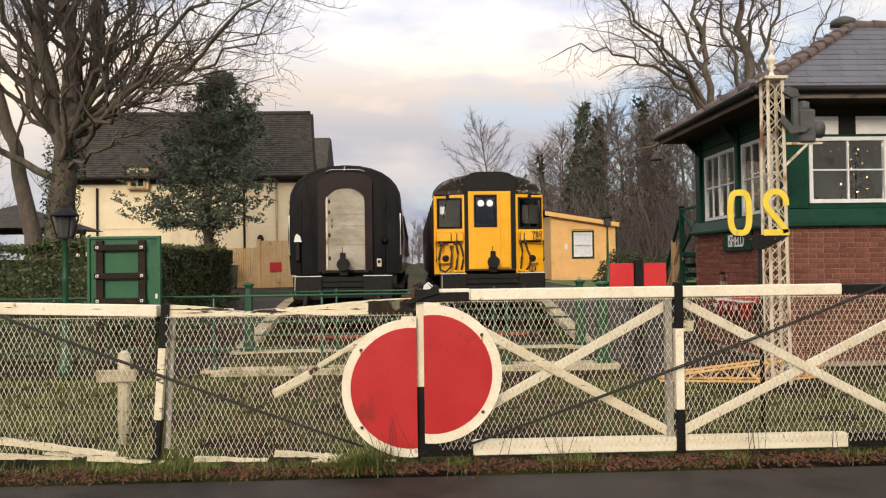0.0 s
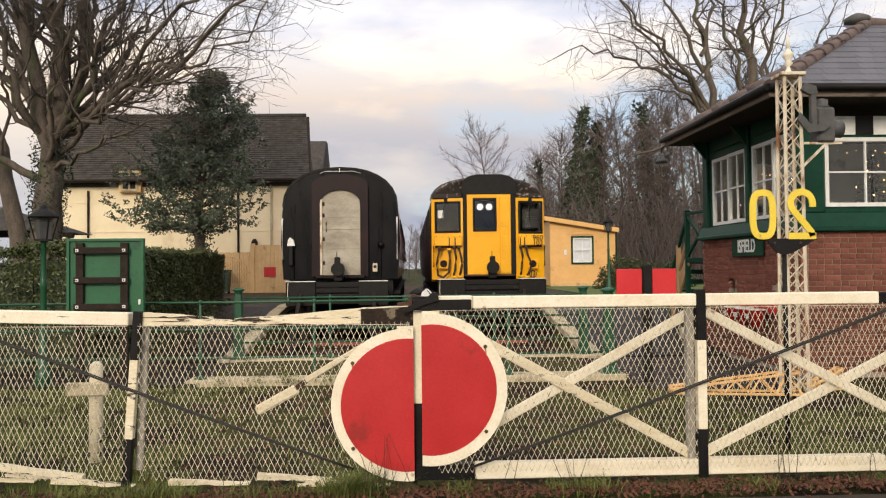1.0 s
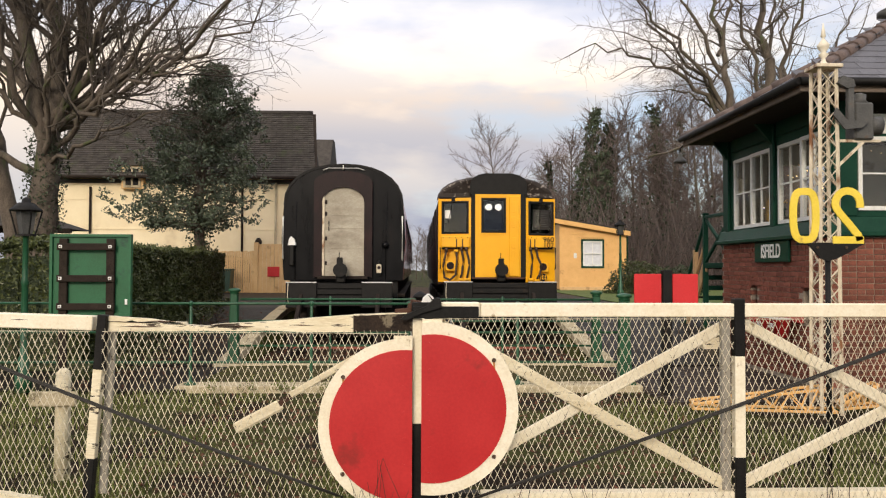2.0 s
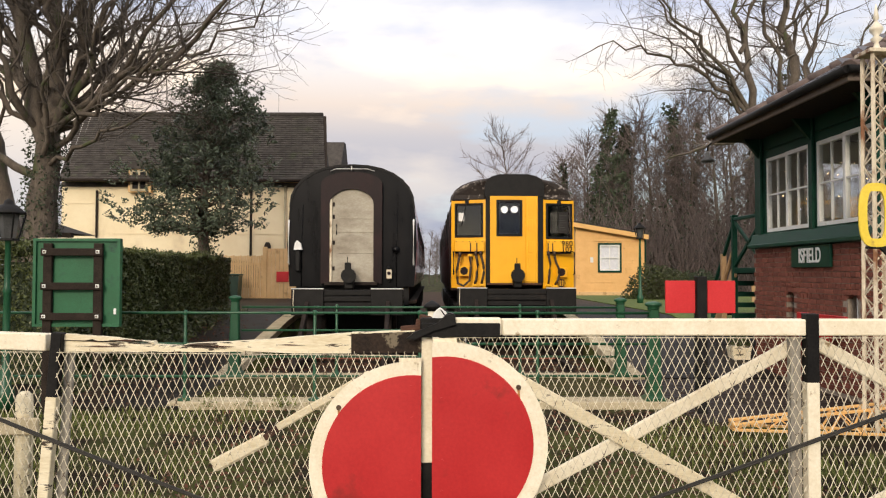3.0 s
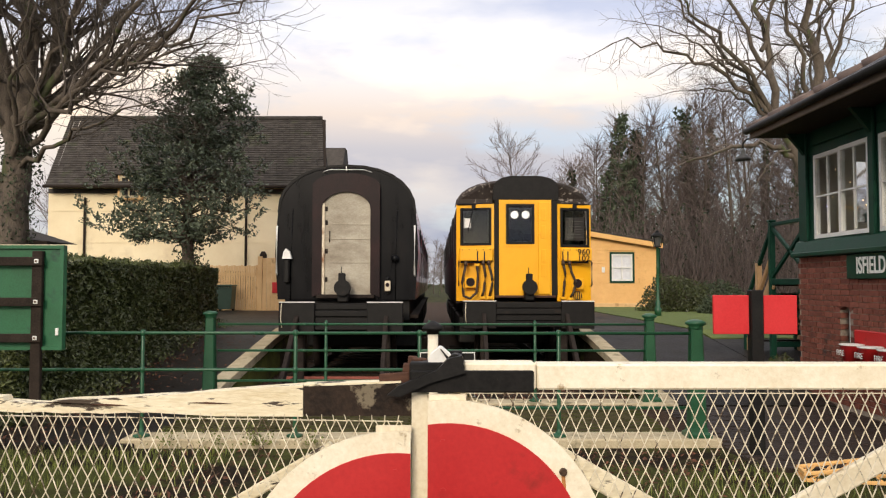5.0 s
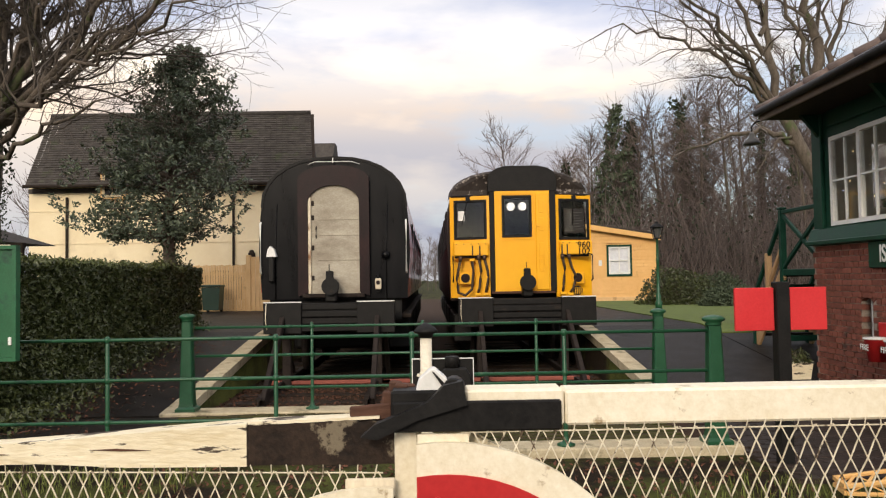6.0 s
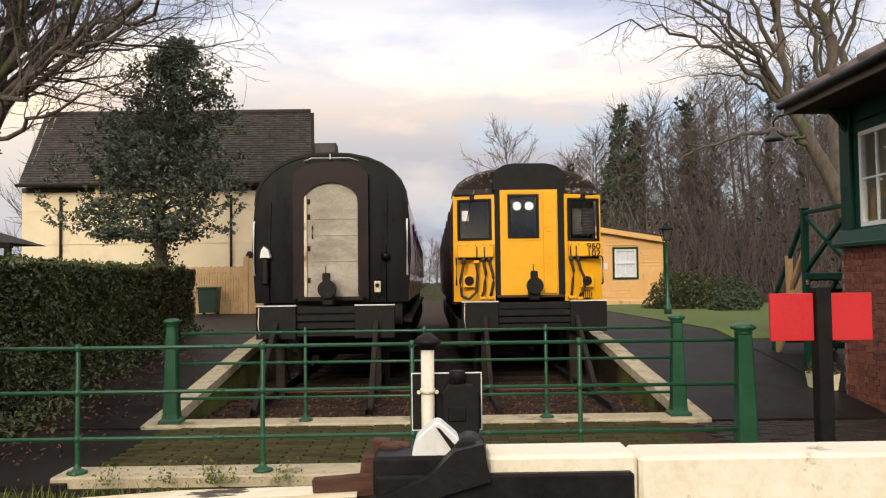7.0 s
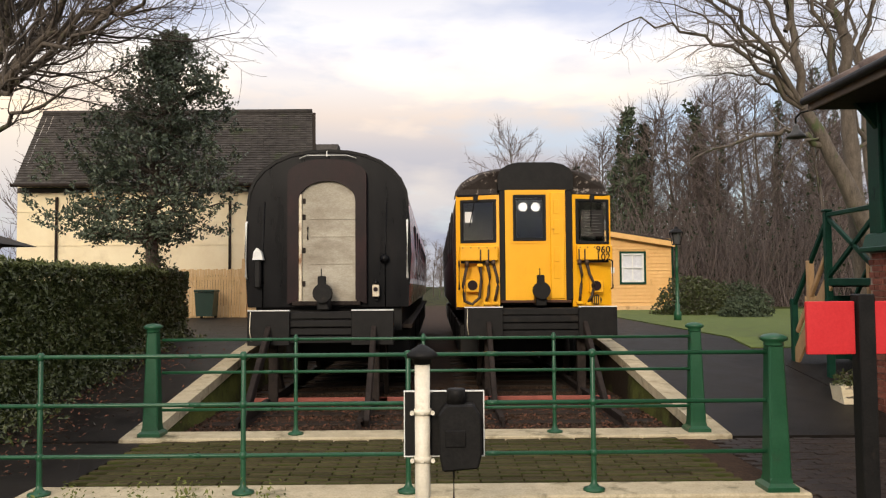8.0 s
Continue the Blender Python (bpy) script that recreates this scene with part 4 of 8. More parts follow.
def right_gate():
    t = thing("crossing_gate", (2.0, GY, 0.03), "cream level crossing gate with netting and half a red target", "crossing gate")
    for a, c, m in ((-0.03, 0.150, GATEBLACK), (0.153, 0.395, CREAM), (0.398, 3.33, CREAM), (3.333, 4.9, GATEBLACK)):
        b = B()
        box(b, a, GY - 0.04, 1.244, c, GY + 0.06, 1.335 - 0.003 * (a + c) / 2, 0.006)
        part("top_rail", b, m, t)
    for a, c, m in ((-0.02, 0.40, GATEBLACK), (0.403, 3.36, CREAM), (3.363, 4.9, GATEBLACK)):
        b = B()
        box(b, a, GY - 0.03, 0.045, c, GY + 0.06, 0.155, 0.006)
        part("bottom_rail", b, m, t)
    band_post(t, 2.025, GY - 0.02, ((0.03, 0.37), (0.37, 1.0), (1.0, 1.36)), (GATEBLACK, CREAM, GATEBLACK), 0.066)
    b = B()
    box(b, 1.93, GY + 0.0, 0.155, 1.985, GY + 0.05, 1.235, 0.004)
    part("inner_stile", b, STILESHADE, t, "inner stile, its shaded side coloured grey")
    band_post(t, 0.006, GY + 0.012, ((0.05, 0.58), (0.58, 1.232)), (GATEBLACK, CREAM), 0.058)
    band_post(t, 4.3, GY, ((0.03, 0.37), (0.37, 1.0), (1.0, 1.36)), (GATEBLACK, CREAM, GATEBLACK), 0.066)
    for k, (p, q) in enumerate((((0.10, 1.22), (1.96, 0.18)), ((0.08, 0.16), (1.98, 1.19)), ((2.08, 1.20), (4.2, 0.06)), ((2.07, 0.18), (4.2, 1.22)))):
        b = B()
        beam(b, (p[0], GY + 0.03 + 0.034 * (k % 2), p[1]), (q[0], GY + 0.03 + 0.034 * (k % 2), q[1]), 0.072, 0.030, 0.006, up="X")
        part("diagonal_brace", b, OLDCREAM if k == 0 else CREAM, t)
    for a, c in ((0.14, 1.985), (2.065, 4.26)):
        b = wire_mesh(B(), a, c, 0.10, 1.238, GY - 0.05)
        part("wire_netting", b, WIRE, t, "woven diamond wire netting")
    target(t, 0.10, 0.685, 0.53, 0.032, 1, GY - 0.075, 0.455)
    b = B()
    box(b, 0.034, GY - 0.056, 1.10, 0.16, GY - 0.042, 1.232, 0.002)
    part("head_plate", b, CREAM, t)


def left_gate():
    t = thing("crossing_gate", (-2.0, 6.2, 0.03), "broken cream crossing gate with splintered rails and red target", "crossing gate")
    sl = -0.085

    def gy(x):
        return GY + 0.03 + sl * x

    # whole board, splintered board and the rising dark end of the top rail
    b = B()
    beam(b, (-4.9, gy(-4.9), 1.265), (-2.06, gy(-2.06), 1.188), 0.09, 0.092, 0.005)
    part("top_rail", b, CREAM, t)

    def ragged(xa, xb, lo, hi, tear, seed):
        """A board split along the grain, one end running out in long points."""
        rnd = random.Random(seed)
        n = 18
        up, dn = [], []
        cuts = sorted(rnd.uniform(0.55, 0.97) for _ in range(3))
        for k in range(n + 1):
            f = k / n
            x = xa + (xb - xa) * f
            lo_z, hi_z = lo[0] + (lo[1] - lo[0]) * f, hi[0] + (hi[1] - hi[0]) * f
            loss = sum(tear * 0.8 for c in cuts if f > c) * (1 if tear > 0.015 else 0.4)
            dn.append((x, lo_z + rnd.uniform(0, 0.003)))
            up.append((x, max(lo_z + 0.012, hi_z - loss - rnd.uniform(0, 0.004))))
        return prism(B(), dn + up[::-1], 0, 0.075)

    def lay(b, y):
        for v in b.verts:
            v.co.y += y + sl * v.co.x
        return b

    def shard(pts, y, depth, m, label=""):
        """A split board from its outline in the gate's plane."""
        bb = prism(B(), pts, 0, depth)
        for v in bb.verts:
            v.co.y += y + sl * v.co.x
        return part("split_board", bb, m, t, label)

    def torn(xa, xb, za, zb, ha, hb, seed, jag=0.010):
        """Board outline with a long torn end at xb: lower edge za to zb, heights ha to hb."""
        r = random.Random(seed)
        lo, up = [], []
        for k in range(15):
            f = k / 14
            x = xa + (xb - xa) * f
            z = za + (zb - za) * f
            h = ha + (hb - ha) * f
            lo.append((x, z + (r.uniform(-jag, jag) if 0 < k and f > 0.35 else 0)))
            up.append((x + r.uniform(-0.01, 0.01), z + max(0.006, h - (r.uniform(0, jag * 1.6) if f > 0.5 else r.uniform(0, 0.003)))))
        return lo + up[::-1]

    shard(torn(-2.0, -1.46, 1.205, 1.192, 0.034, 0.012, 3), GY - 0.010, 0.06, OLDCREAM, "splintered upper strip of the rail")
    shard(torn(-1.99, -1.55, 1.185, 1.180, 0.018, 0.006, 8, 0.004), GY + 0.012, 0.04, ROTWOOD, "dark split in the rail")
    shard(torn(-2.0, -0.95, 1.140, 1.148, 0.060, 0.022, 4, 0.004), GY - 0.004, 0.07, OLDCREAM, "cracked cream rail")
    shard(torn(-1.40, -1.02, 1.160, 1.172, 0.012, 0.020, 9, 0.004), GY + 0.014, 0.04, ROTWOOD)
    shard([(-1.30, 1.184), (-1.12, 1.178), (-0.95, 1.152), (-0.70, 1.142), (-0.395, 1.145), (-0.395, 1.252), (-0.60, 1.236), (-0.85, 1.214), (-1.05, 1.200), (-1.22, 1.192)], GY - 0.012, 0.075, OLDCREAM, "cream rail with a rust-stained end")
    for k, (xx, zz, ln) in enumerate(((-1.9, 1.172, 0.30), (-1.72, 1.205, 0.22), (-1.15, 1.176, 0.14), (-0.8, 1.187, 0.16), (-2.6, 1.21, 0.12), (-3.3, 1.23, 0.10))):
        shard([(xx, zz), (xx + ln * 0.5, zz - 0.003), (xx + ln, zz - 0.001), (xx + ln * 0.45, zz + 0.0035)], GY - 0.0155 + (0.0 if xx > -2 else 0.0), 0.003, ROTWOOD)
    part("rotten_rail_end", lay(ragged(-0.393, -0.02, (1.145, 1.150), (1.248, 1.266), 0.012, 6), GY - 0.01), CHARRED, t, "flaking black rail end")
    shard([(-0.393, 1.246), (-0.06, 1.262), (-0.06, 1.268), (-0.393, 1.255)], GY - 0.006, 0.06, OLDCREAM, "flaking cream paint along the rotten rail")
    band_post(t, -2.075, gy(-2.0) - 0.05, ((0.0, 0.34), (0.34, 0.90), (0.90, 1.245)), (GATEBLACK, OLDCREAM, GATEBLACK), 0.058, lean=0.07)
    b = B()
    beam(b, (-2.005, gy(-2) + 0.02, 0.1), (-1.955, gy(-2) + 0.02, 1.14), 0.026, 0.05, 0.004)
    part("inner_stile", b, STILESHADE, t, "inner stile, its shaded side coloured grey")
    b = B()
    beam(b, (-0.035, GY + 0.02, 0.02), (-0.03, GY + 0.02, 1.08), 0.035, 0.06, 0.004)
    part("end_stile", b, CHARRED, t)
    # the snapped brace
    b = B()
    beam(b, (-0.30, gy(-0.3) + 0.04, 1.03), (-0.80, gy(-0.8) + 0.04, 0.735), 0.042, 0.03, 0.006, up="X")
    part("diagonal_brace", b, OLDCREAM, t)
    b = B()
    beam(b, (-0.86, gy(-0.8) + 0.06, 0.675), (-1.17, gy(-1.1) + 0.10, 0.505), 0.074, 0.03, 0.012, up="X")
    part("broken_brace_end", b, OLDCREAM, t, "snapped end of the brace")
    b = B()
    beam(b, (-0.79, gy(-0.8) + 0.05, 0.735), (-0.88, gy(-0.8) + 0.06, 0.672), 0.036, 0.02, 0.004, up="X")
    part("splintered_joint", b, ROTWOOD, t, "dark splintered break in the brace")
    # rotten bottom rail
    for seed, xa, xb, za, zb, ha, hb, yo in ((21, -3.36, -2.42, 0.135, 0.035, 0.050, 0.030, 0.03), (22, -3.42, -2.75, 0.03, 0.02, 0.045, 0.02, -0.02), (23, -4.8, -3.40, 0.06, 0.05, 0.075, 0.05, 0.02), (24, -2.62, -2.02, 0.02, 0.0, 0.035, 0.02, -0.04), (25, -1.78, -1.20, 0.0, 0.01, 0.040, 0.012, 0.0), (26, -1.15, -0.62, 0.035, 0.03, 0.045, 0.02, 0.02), (27, -0.85, -0.2, 0.0, 0.0, 0.045, 0.015, -0.02), (28, -3.0, -2.55, 0.045, 0.015, 0.02, 0.008, 0.06), (29, -4.1, -3.45, 0.005, 0.0, 0.03, 0.012, -0.05)):
        bb = prism(B(), torn(xa, xb, za, zb, ha, hb, seed, 0.007), 0, 0.055)
        for v in bb.verts:
            v.co.y += GY + yo + sl * v.co.x
        part("rotten_bottom_rail", bb, OLDCREAM, t, "rotten flaking bottom rail")
    for a, c in ((-4.8, -2.06), (-1.98, -0.05)):
        b = wire_mesh(B(), a, c, 0.05, 1.145, GY - 0.055, sl)
        part("wire_netting", b, WIRE, t, "woven diamond wire netting")
    target(t, -0.07, 0.585, 0.528, -0.024, -1, GY - 0.085, 0.46)
    b = B()
    box(b, -0.14, GY - 0.062, 1.085, -0.02, GY - 0.05, 1.13, 0.003)
    part("head_plate", b, LATTICE, t, "rust-streaked plate")


right_gate()
left_gate()


def gate_latch():
    t = thing("gate_latch", (0.0, GY, 1.2), "black iron gate latch with a flaking white casting", "gate latch")
    b = B()
    pts = [(-0.10, 1.232), (-0.065, 1.262), (0.06, 1.312), (0.10, 1.352), (0.145, 1.362), (0.156, 1.305), (0.04, 1.272), (-0.06, 1.226)]
    prism(b, pts, GY - 0.085, GY - 0.045)
    part("strap", b, MATTBLACK, t, "thick black strap across the joint")
    b = B()
    box(b, -0.025, GY - 0.062, 1.238, 0.385, GY - 0.043, 1.310, 0.004)
    part("back_plate", b, GATEBLACK, t)
    b = B()
    prism(b, [(0.034, 1.300), (0.095, 1.305), (0.112, 1.345), (0.108, 1.362), (0.078, 1.388), (0.068, 1.386), (0.040, 1.362), (0.032, 1.335)], GY - 0.03, GY + 0.02)
    bmesh.ops.bevel(b, geom=b.edges[:], offset=0.003, segments=1, affect="EDGES")
    part("white_casting", b, WHITE, t, "flaking white iron casting")
    b = B()
    prism(b, [(0.072, 1.380), (0.078, 1.378), (0.108, 1.345), (0.104, 1.318), (0.080, 1.312), (0.082, 1.332), (0.098, 1.342)], GY - 0.036, GY - 0.031)
    part("dark_slot", b, MATTBLACK, t)
    b = B()
    cyl(b, (0.122, GY - 0.06, 1.335), (0.128, GY + 0.03, 1.335), 0.028, n=14)
    part("roller", b, MATTBLACK, t)
    rnd = random.Random(9)
    for k in range(5):
        x = -0.035 + 0.016 * k
        b = B()
        beam(b, (x - 0.012, GY + 0.03 + 0.015 * (k % 2), 1.24), (x, GY + 0.03 + 0.015 * (k % 2), 1.29 + 0.055 * math.sin(0.7 + k * 0.5) + 0.008 * (k % 2)), 0.02, 0.035, 0.005)
        part("split_timber", b, ROTWOOD, t, "split reddish-brown timber")
    b = B()
    beam(b, (-0.135, GY + 0.02, 1.27), (-0.03, GY + 0.02, 1.278), 0.014, 0.04, 0.004)
    part("split_timber", b, ROTWOOD, t)


gate_latch()


def sagging(p, q, sag, n=14):
    p, q = Vector(p), Vector(q)
    return [p.lerp(q, k / n) - Vector((0, 0, sag * 4 * (k / n) * (1 - k / n))) for k in range(n + 1)]


for p, q in (((0.36, GY - 0.085, 0.14), (4.3, GY - 0.075, 1.56)), ((-0.44, GY - 0.06, 0.14), (-4.4, GY + 0.30, 1.60))):
    b = tube(B(), sagging(p, q, 0.035), 0.0075, 8)
    tube(b, sagging((p[0], p[1] - 0.012, p[2] + 0.01), (q[0], q[1] - 0.012, q[2] + 0.01), 0.028), 0.0045, 6)
    solo("bracing_cable", b, CABLE, "black twisted cable slung across the gate", "cable", "gate cables")


# ---- small posts and cabinet behind the gates ----
def lamp_pole():
    x, y = 0.035, 9.6
    t = thing("marker_post", (x, y, 0), "ivory steel post with a black cap and a signal box plate", "post")
    b = B()
    lathe(b, x, y, [(0.041, -0.05), (0.041, 1.22)], 18)
    part("pole", b, POSTWHITE, t)
    b = B()
    lathe(b, x, y, [(0.05, 1.20), (0.052, 1.225), (0.082, 1.235), (0.085, 1.25), (0.06, 1.275), (0.02, 1.30), (0.004, 1.305)], 18)
    part("cap", b, MATTBLACK, t, "black turned cap")
    for z in (0.68, 0.99 - 0.06):
        b = B()
        lathe(b, x, y, [(0.047, z), (0.047, z + 0.03)], 16)
        clip = part("pole_clip", b, POSTWHITE, t)
        for a in (-0.055, 0.0, 0.055):
            b = B()
            cyl(b, (x + a, y - 0.06, z + 0.015), (x + a, y - 0.03, z + 0.015), 0.011, n=8)
            part("clip_bolt", b, POSTWHITE, clip)
    b = B()
    box(b, -0.062, y + 0.05, 0.70, 0.365, y + 0.062, 1.045, 0.004)
    board = part("back_plate", b, MATTBLACK, t, "black plate with a white edge")
    b = plate(B(), -0.067, 0.370, 0.695, 1.050, y + 0.046, y + 0.066, [(-0.061, 0.364, 0.701, 1.044)])
    part("white_rim", b, WHITE, board)
    b = B()
    prism(b, [(0.125, 0.72), (0.14, 0.64), (0.33, 0.655), (0.35, 0.74), (0.345, 0.93), (0.31, 0.99), (0.16, 0.99), (0.12, 0.94)], y - 0.08, y + 0.05)
    bmesh.ops.bevel(b, geom=b.edges[:], offset=0.01, segments=1, affect="EDGES")
    lampbox = part("lamp_case", b, MATTBLACK, t, "black lamp case")
    b = B()
    lathe(b, 0.215, y - 0.01, [(0.05, 0.985), (0.05, 1.06), (0.045, 1.068), (0.02, 1.07)], 14)
    part("chimney", b, GATEBLACK, lampbox)
    b = B()
    box(b, 0.155, y - 0.09, 0.77, 0.265, y - 0.078, 0.86, 0.006)
    part("case_door", b, GATEBLACK, lampbox)
    b = B()
    tube(b, [(0.20, y - 0.01, 0.65), (0.20, y - 0.015, 0.45), (0.215, y + 0.01, 0.2), (0.22, y, 0.0)], 0.008, 6)
    part("supply_cable", b, CABLE, t)


lamp_pole()


def stub_post():
    x, y = -2.69, 7.23
    t = thing("marker_stump", (x, y, -0.03), "short weathered white post with a cross piece", "post")
    b = lathe(B(), x, y, [(0.058, -0.1), (0.055, 0.70), (0.05, 0.75), (0.025, 0.775)], 12)
    part("shaft", b, OLDCREAM, t)
    b = B()
    box(b, x - 0.22, y - 0.09, 0.50, x + 0.13, y - 0.045, 0.61, 0.01)
    part("cross_piece", b, CONCRETE, t)


stub_post()


def girder(tip, far_low, far_top, deep, label):
    """A tapered lattice bracket lying on the ground, its chords meeting at the tip."""
    tip, far_low, far_top = Vector(tip), Vector(far_low), Vector(far_top)
    t = thing("lattice_girder", (tip + far_low) / 2, label, "girder")
    back = Vector((0.05, deep, 0))
    lift = Vector((0, 0, 0.05))
    for off in (Vector(), back):
        for a, c in ((tip, far_low), (tip + lift, far_top)):
            b = B()
            beam(b, a + off, c + off, 0.034, 0.026, 0.003)
            part("chord", b, ORANGE, t)
    n = 10
    for k in range(n):
        f, g = k / n, (k + 1) / n
        for off in (Vector(), back):
            b = B()
            lo, hi = tip.lerp(far_low, f), (tip + lift).lerp(far_top, g)
            if k % 2:
                lo, hi = tip.lerp(far_low, g), (tip + lift).lerp(far_top, f)
            beam(b, lo + off, hi + off, 0.022, 0.008)
            part("lacing_bar", b, ORANGE, t)
        b = B()
        beam(b, (tip + lift).lerp(far_top, f), (tip + lift).lerp(far_top, g) + back, 0.022, 0.008)
        part("lacing_bar", b, ORANGE, t)
    for q in (tip, tip + lift, far_low, far_top):
        b = B()
        beam(b, q, q + back, 0.03, 0.03)
        part("end_bar", b, ORANGE, t)


girder((3.08, 9.82, 0.0), (4.55, 9.55, 0.0), (4.60, 9.75, 0.23), 0.26, "orange painted lattice girder lying on the ground")
girder((4.72, 9.75, 0.0), (5.25, 9.95, 0.0), (5.22, 9.90, 0.24), 0.22, "orange painted lattice girder end on the grass")


# ---- green railings ----
def cast_post(x, y, z0, h, r0, r1, group):
    t = thing("railing_post", (x, y, z0), "green cast-iron railing post with a flared cap", "post", group)
    b = B()
    lathe(b, x, y, [(r0 * 1.95, z0), (r0 * 1.95, z0 + 0.035), (r0 * 1.42, z0 + 0.06), (r0 * 1.36, z0 + 0.1), (r1 * 1.28, z0 + h - 0.10)], 4, math.pi / 4)
    bmesh.ops.bevel(b, geom=[e for e in b.edges if abs(e.verts[0].co.z - e.verts[1].co.z) > 0.3], offset=0.014, segments=1, affect="EDGES")
    part("shaft", b, GREEN, t)
    b = lathe(B(), x, y, [(r1 * 1.05, z0 + h - 0.10), (r1 * 1.2, z0 + h - 0.085), (r1 * 1.05, z0 + h - 0.07), (r1 * 1.6, z0 + h - 0.05), (r1 * 1.65, z0 + h - 0.03), (r1 * 1.1, z0 + h - 0.01), (r1 * 0.3, z0 + h)], 12)
    part("cap", b, GREEN, t)
    return t


def railing(label, xs, x_from, x_to, y, rails, z0, top, group):
    t = thing("railing", ((x_from + x_to) / 2, y, z0), label, "railing", group)
    for z in rails:
        b = cyl(B(), (x_from, y, z), (x_to, y, z), 0.0165, n=10)
        xj = x_from + 1.1
        while xj < x_to - 0.3:
            cyl(b, (xj, y, z), (xj + 0.09, y, z), 0.0195, n=10)
            xj += 2.3
        part("rail", b, GREEN, t)
    for x in xs:
        b = B()
        lathe(b, x, y, [(0.085, z0), (0.085, z0 + 0.018), (0.045, z0 + 0.03), (0.024, z0 + 0.06), (0.021, z0 + 0.1), (0.019, top), (0.012, top + 0.012)], 10)
        stan = part("stanchion", b, GREEN, t)
        for z in rails:
            b = lathe(B(), x, y, [(0.015, z - 0.034), (0.029, z - 0.018), (0.031, z), (0.029, z + 0.018), (0.015, z + 0.034)], 10)
            part("rail_boss", b, GREEN, stan)


railing("green painted pipe railing along the front sill", (-4.6, -2.95, -1.385, -0.11, 1.325), -7.5, 2.70, 11.5, (0.32, 0.71, 1.085), 0.03, 1.10, "railings")
railing("green painted pipe railing along the rear sill", (-1.41, -0.03, 1.385), -2.85, 2.90, 13.92, (0.30, 0.70, 1.05), 0.03, 1.09, "railings")
cast_post(-2.95, 13.92, 0.03, 1.20, 0.088, 0.062, "railing posts")
cast_post(2.93, 13.95, 0.03, 1.17, 0.088, 0.062, "railing posts")
cast_post(2.745, 11.5, 0.03, 1.20, 0.088, 0.066, "railing posts")


# ---- signs ----
def sign_back():
    """The back of a boxed name sign: a deep green tray with two posts and three battens."""
    y, xl, xr, zb, zt = 11.12, -4.58, -3.60, 0.955, 1.955
    t = thing("station_sign", ((xl + xr) / 2, y, -0.05), "back of a green enamel sign on dark wooden battens", "sign")
    b = B()
    box(b, xl, y, zb, xr, y + 0.035, zt, 0.008)
    part("board", b, SIGNGREEN, t)
    b = plate(B(), xl - 0.012, xr + 0.012, zb - 0.012, zt + 0.012, y - 0.03, y + 0.045, [(xl + 0.022, xr - 0.022, zb + 0.022, zt - 0.022)])
    part("rim", b, SIGNGREEN, t)
    for x in (xl + 0.165, xr - 0.235):
        b = B()
        box(b, x - 0.05, y - 0.055, -0.1, x + 0.05, y - 0.002, zt - 0.045, 0.006)
        part("post", b, DKWOOD, t)
    for z in (zb + 0.105, zb + 0.455, zb + 0.85):
        b = B()
        box(b, xl + 0.10, y - 0.085, z - 0.04, xr - 0.17, y - 0.055, z + 0.045, 0.005)
        bat = part("batten", b, DKWOOD, t)
        for x in (xl + 0.145, xr - 0.225):
            b = B()
            box(b, x - 0.02, y - 0.092, z - 0.016, x + 0.022, y - 0.085, z + 0.024, 0.003)
            sq = part("bolt_plate", b, WHITE, bat, "pale square bolt plate")
            b = cyl(B(), (x, y - 0.100, z + 0.004), (x, y - 0.092, z + 0.004), 0.010, n=8)
            part("bolt", b, STEEL, sq)
    b = B()
    box(b, xr - 0.055, y - 0.034, zb + 0.13, xr - 0.025, y - 0.0, zb + 0.20, 0.004)
    part("catch", b, WHITE, t, "small white catch")
    b = B()
    box(b, xl + 0.03, y - 0.012, zt - 0.02, xr - 0.05, y - 0.0, zt + 0.018, 0.003)
    part("chipped_edge", b, OLDCREAM, t, "chipped pale top edge")


def red_boards():
    t = thing("stop_board", (3.11, 10.84, -0.03), "pair of bright red boards on a black wooden post", "sign")
    y = 10.84
    b = B()
    box(b, 3.05, y - 0.04, -0.1, 3.165, y + 0.08, 1.54, 0.008)
    part("post", b, MATTBLACK, t, "blackened wooden post")
    for a, c in ((2.70, 3.04), (3.18, 3.50)):
        b = B()
        box(b, a, y, 1.12, c, y + 0.03, 1.49, 0.004)
        part("red_board", b, SIGNRED, t)


sign_back()
red_boards()


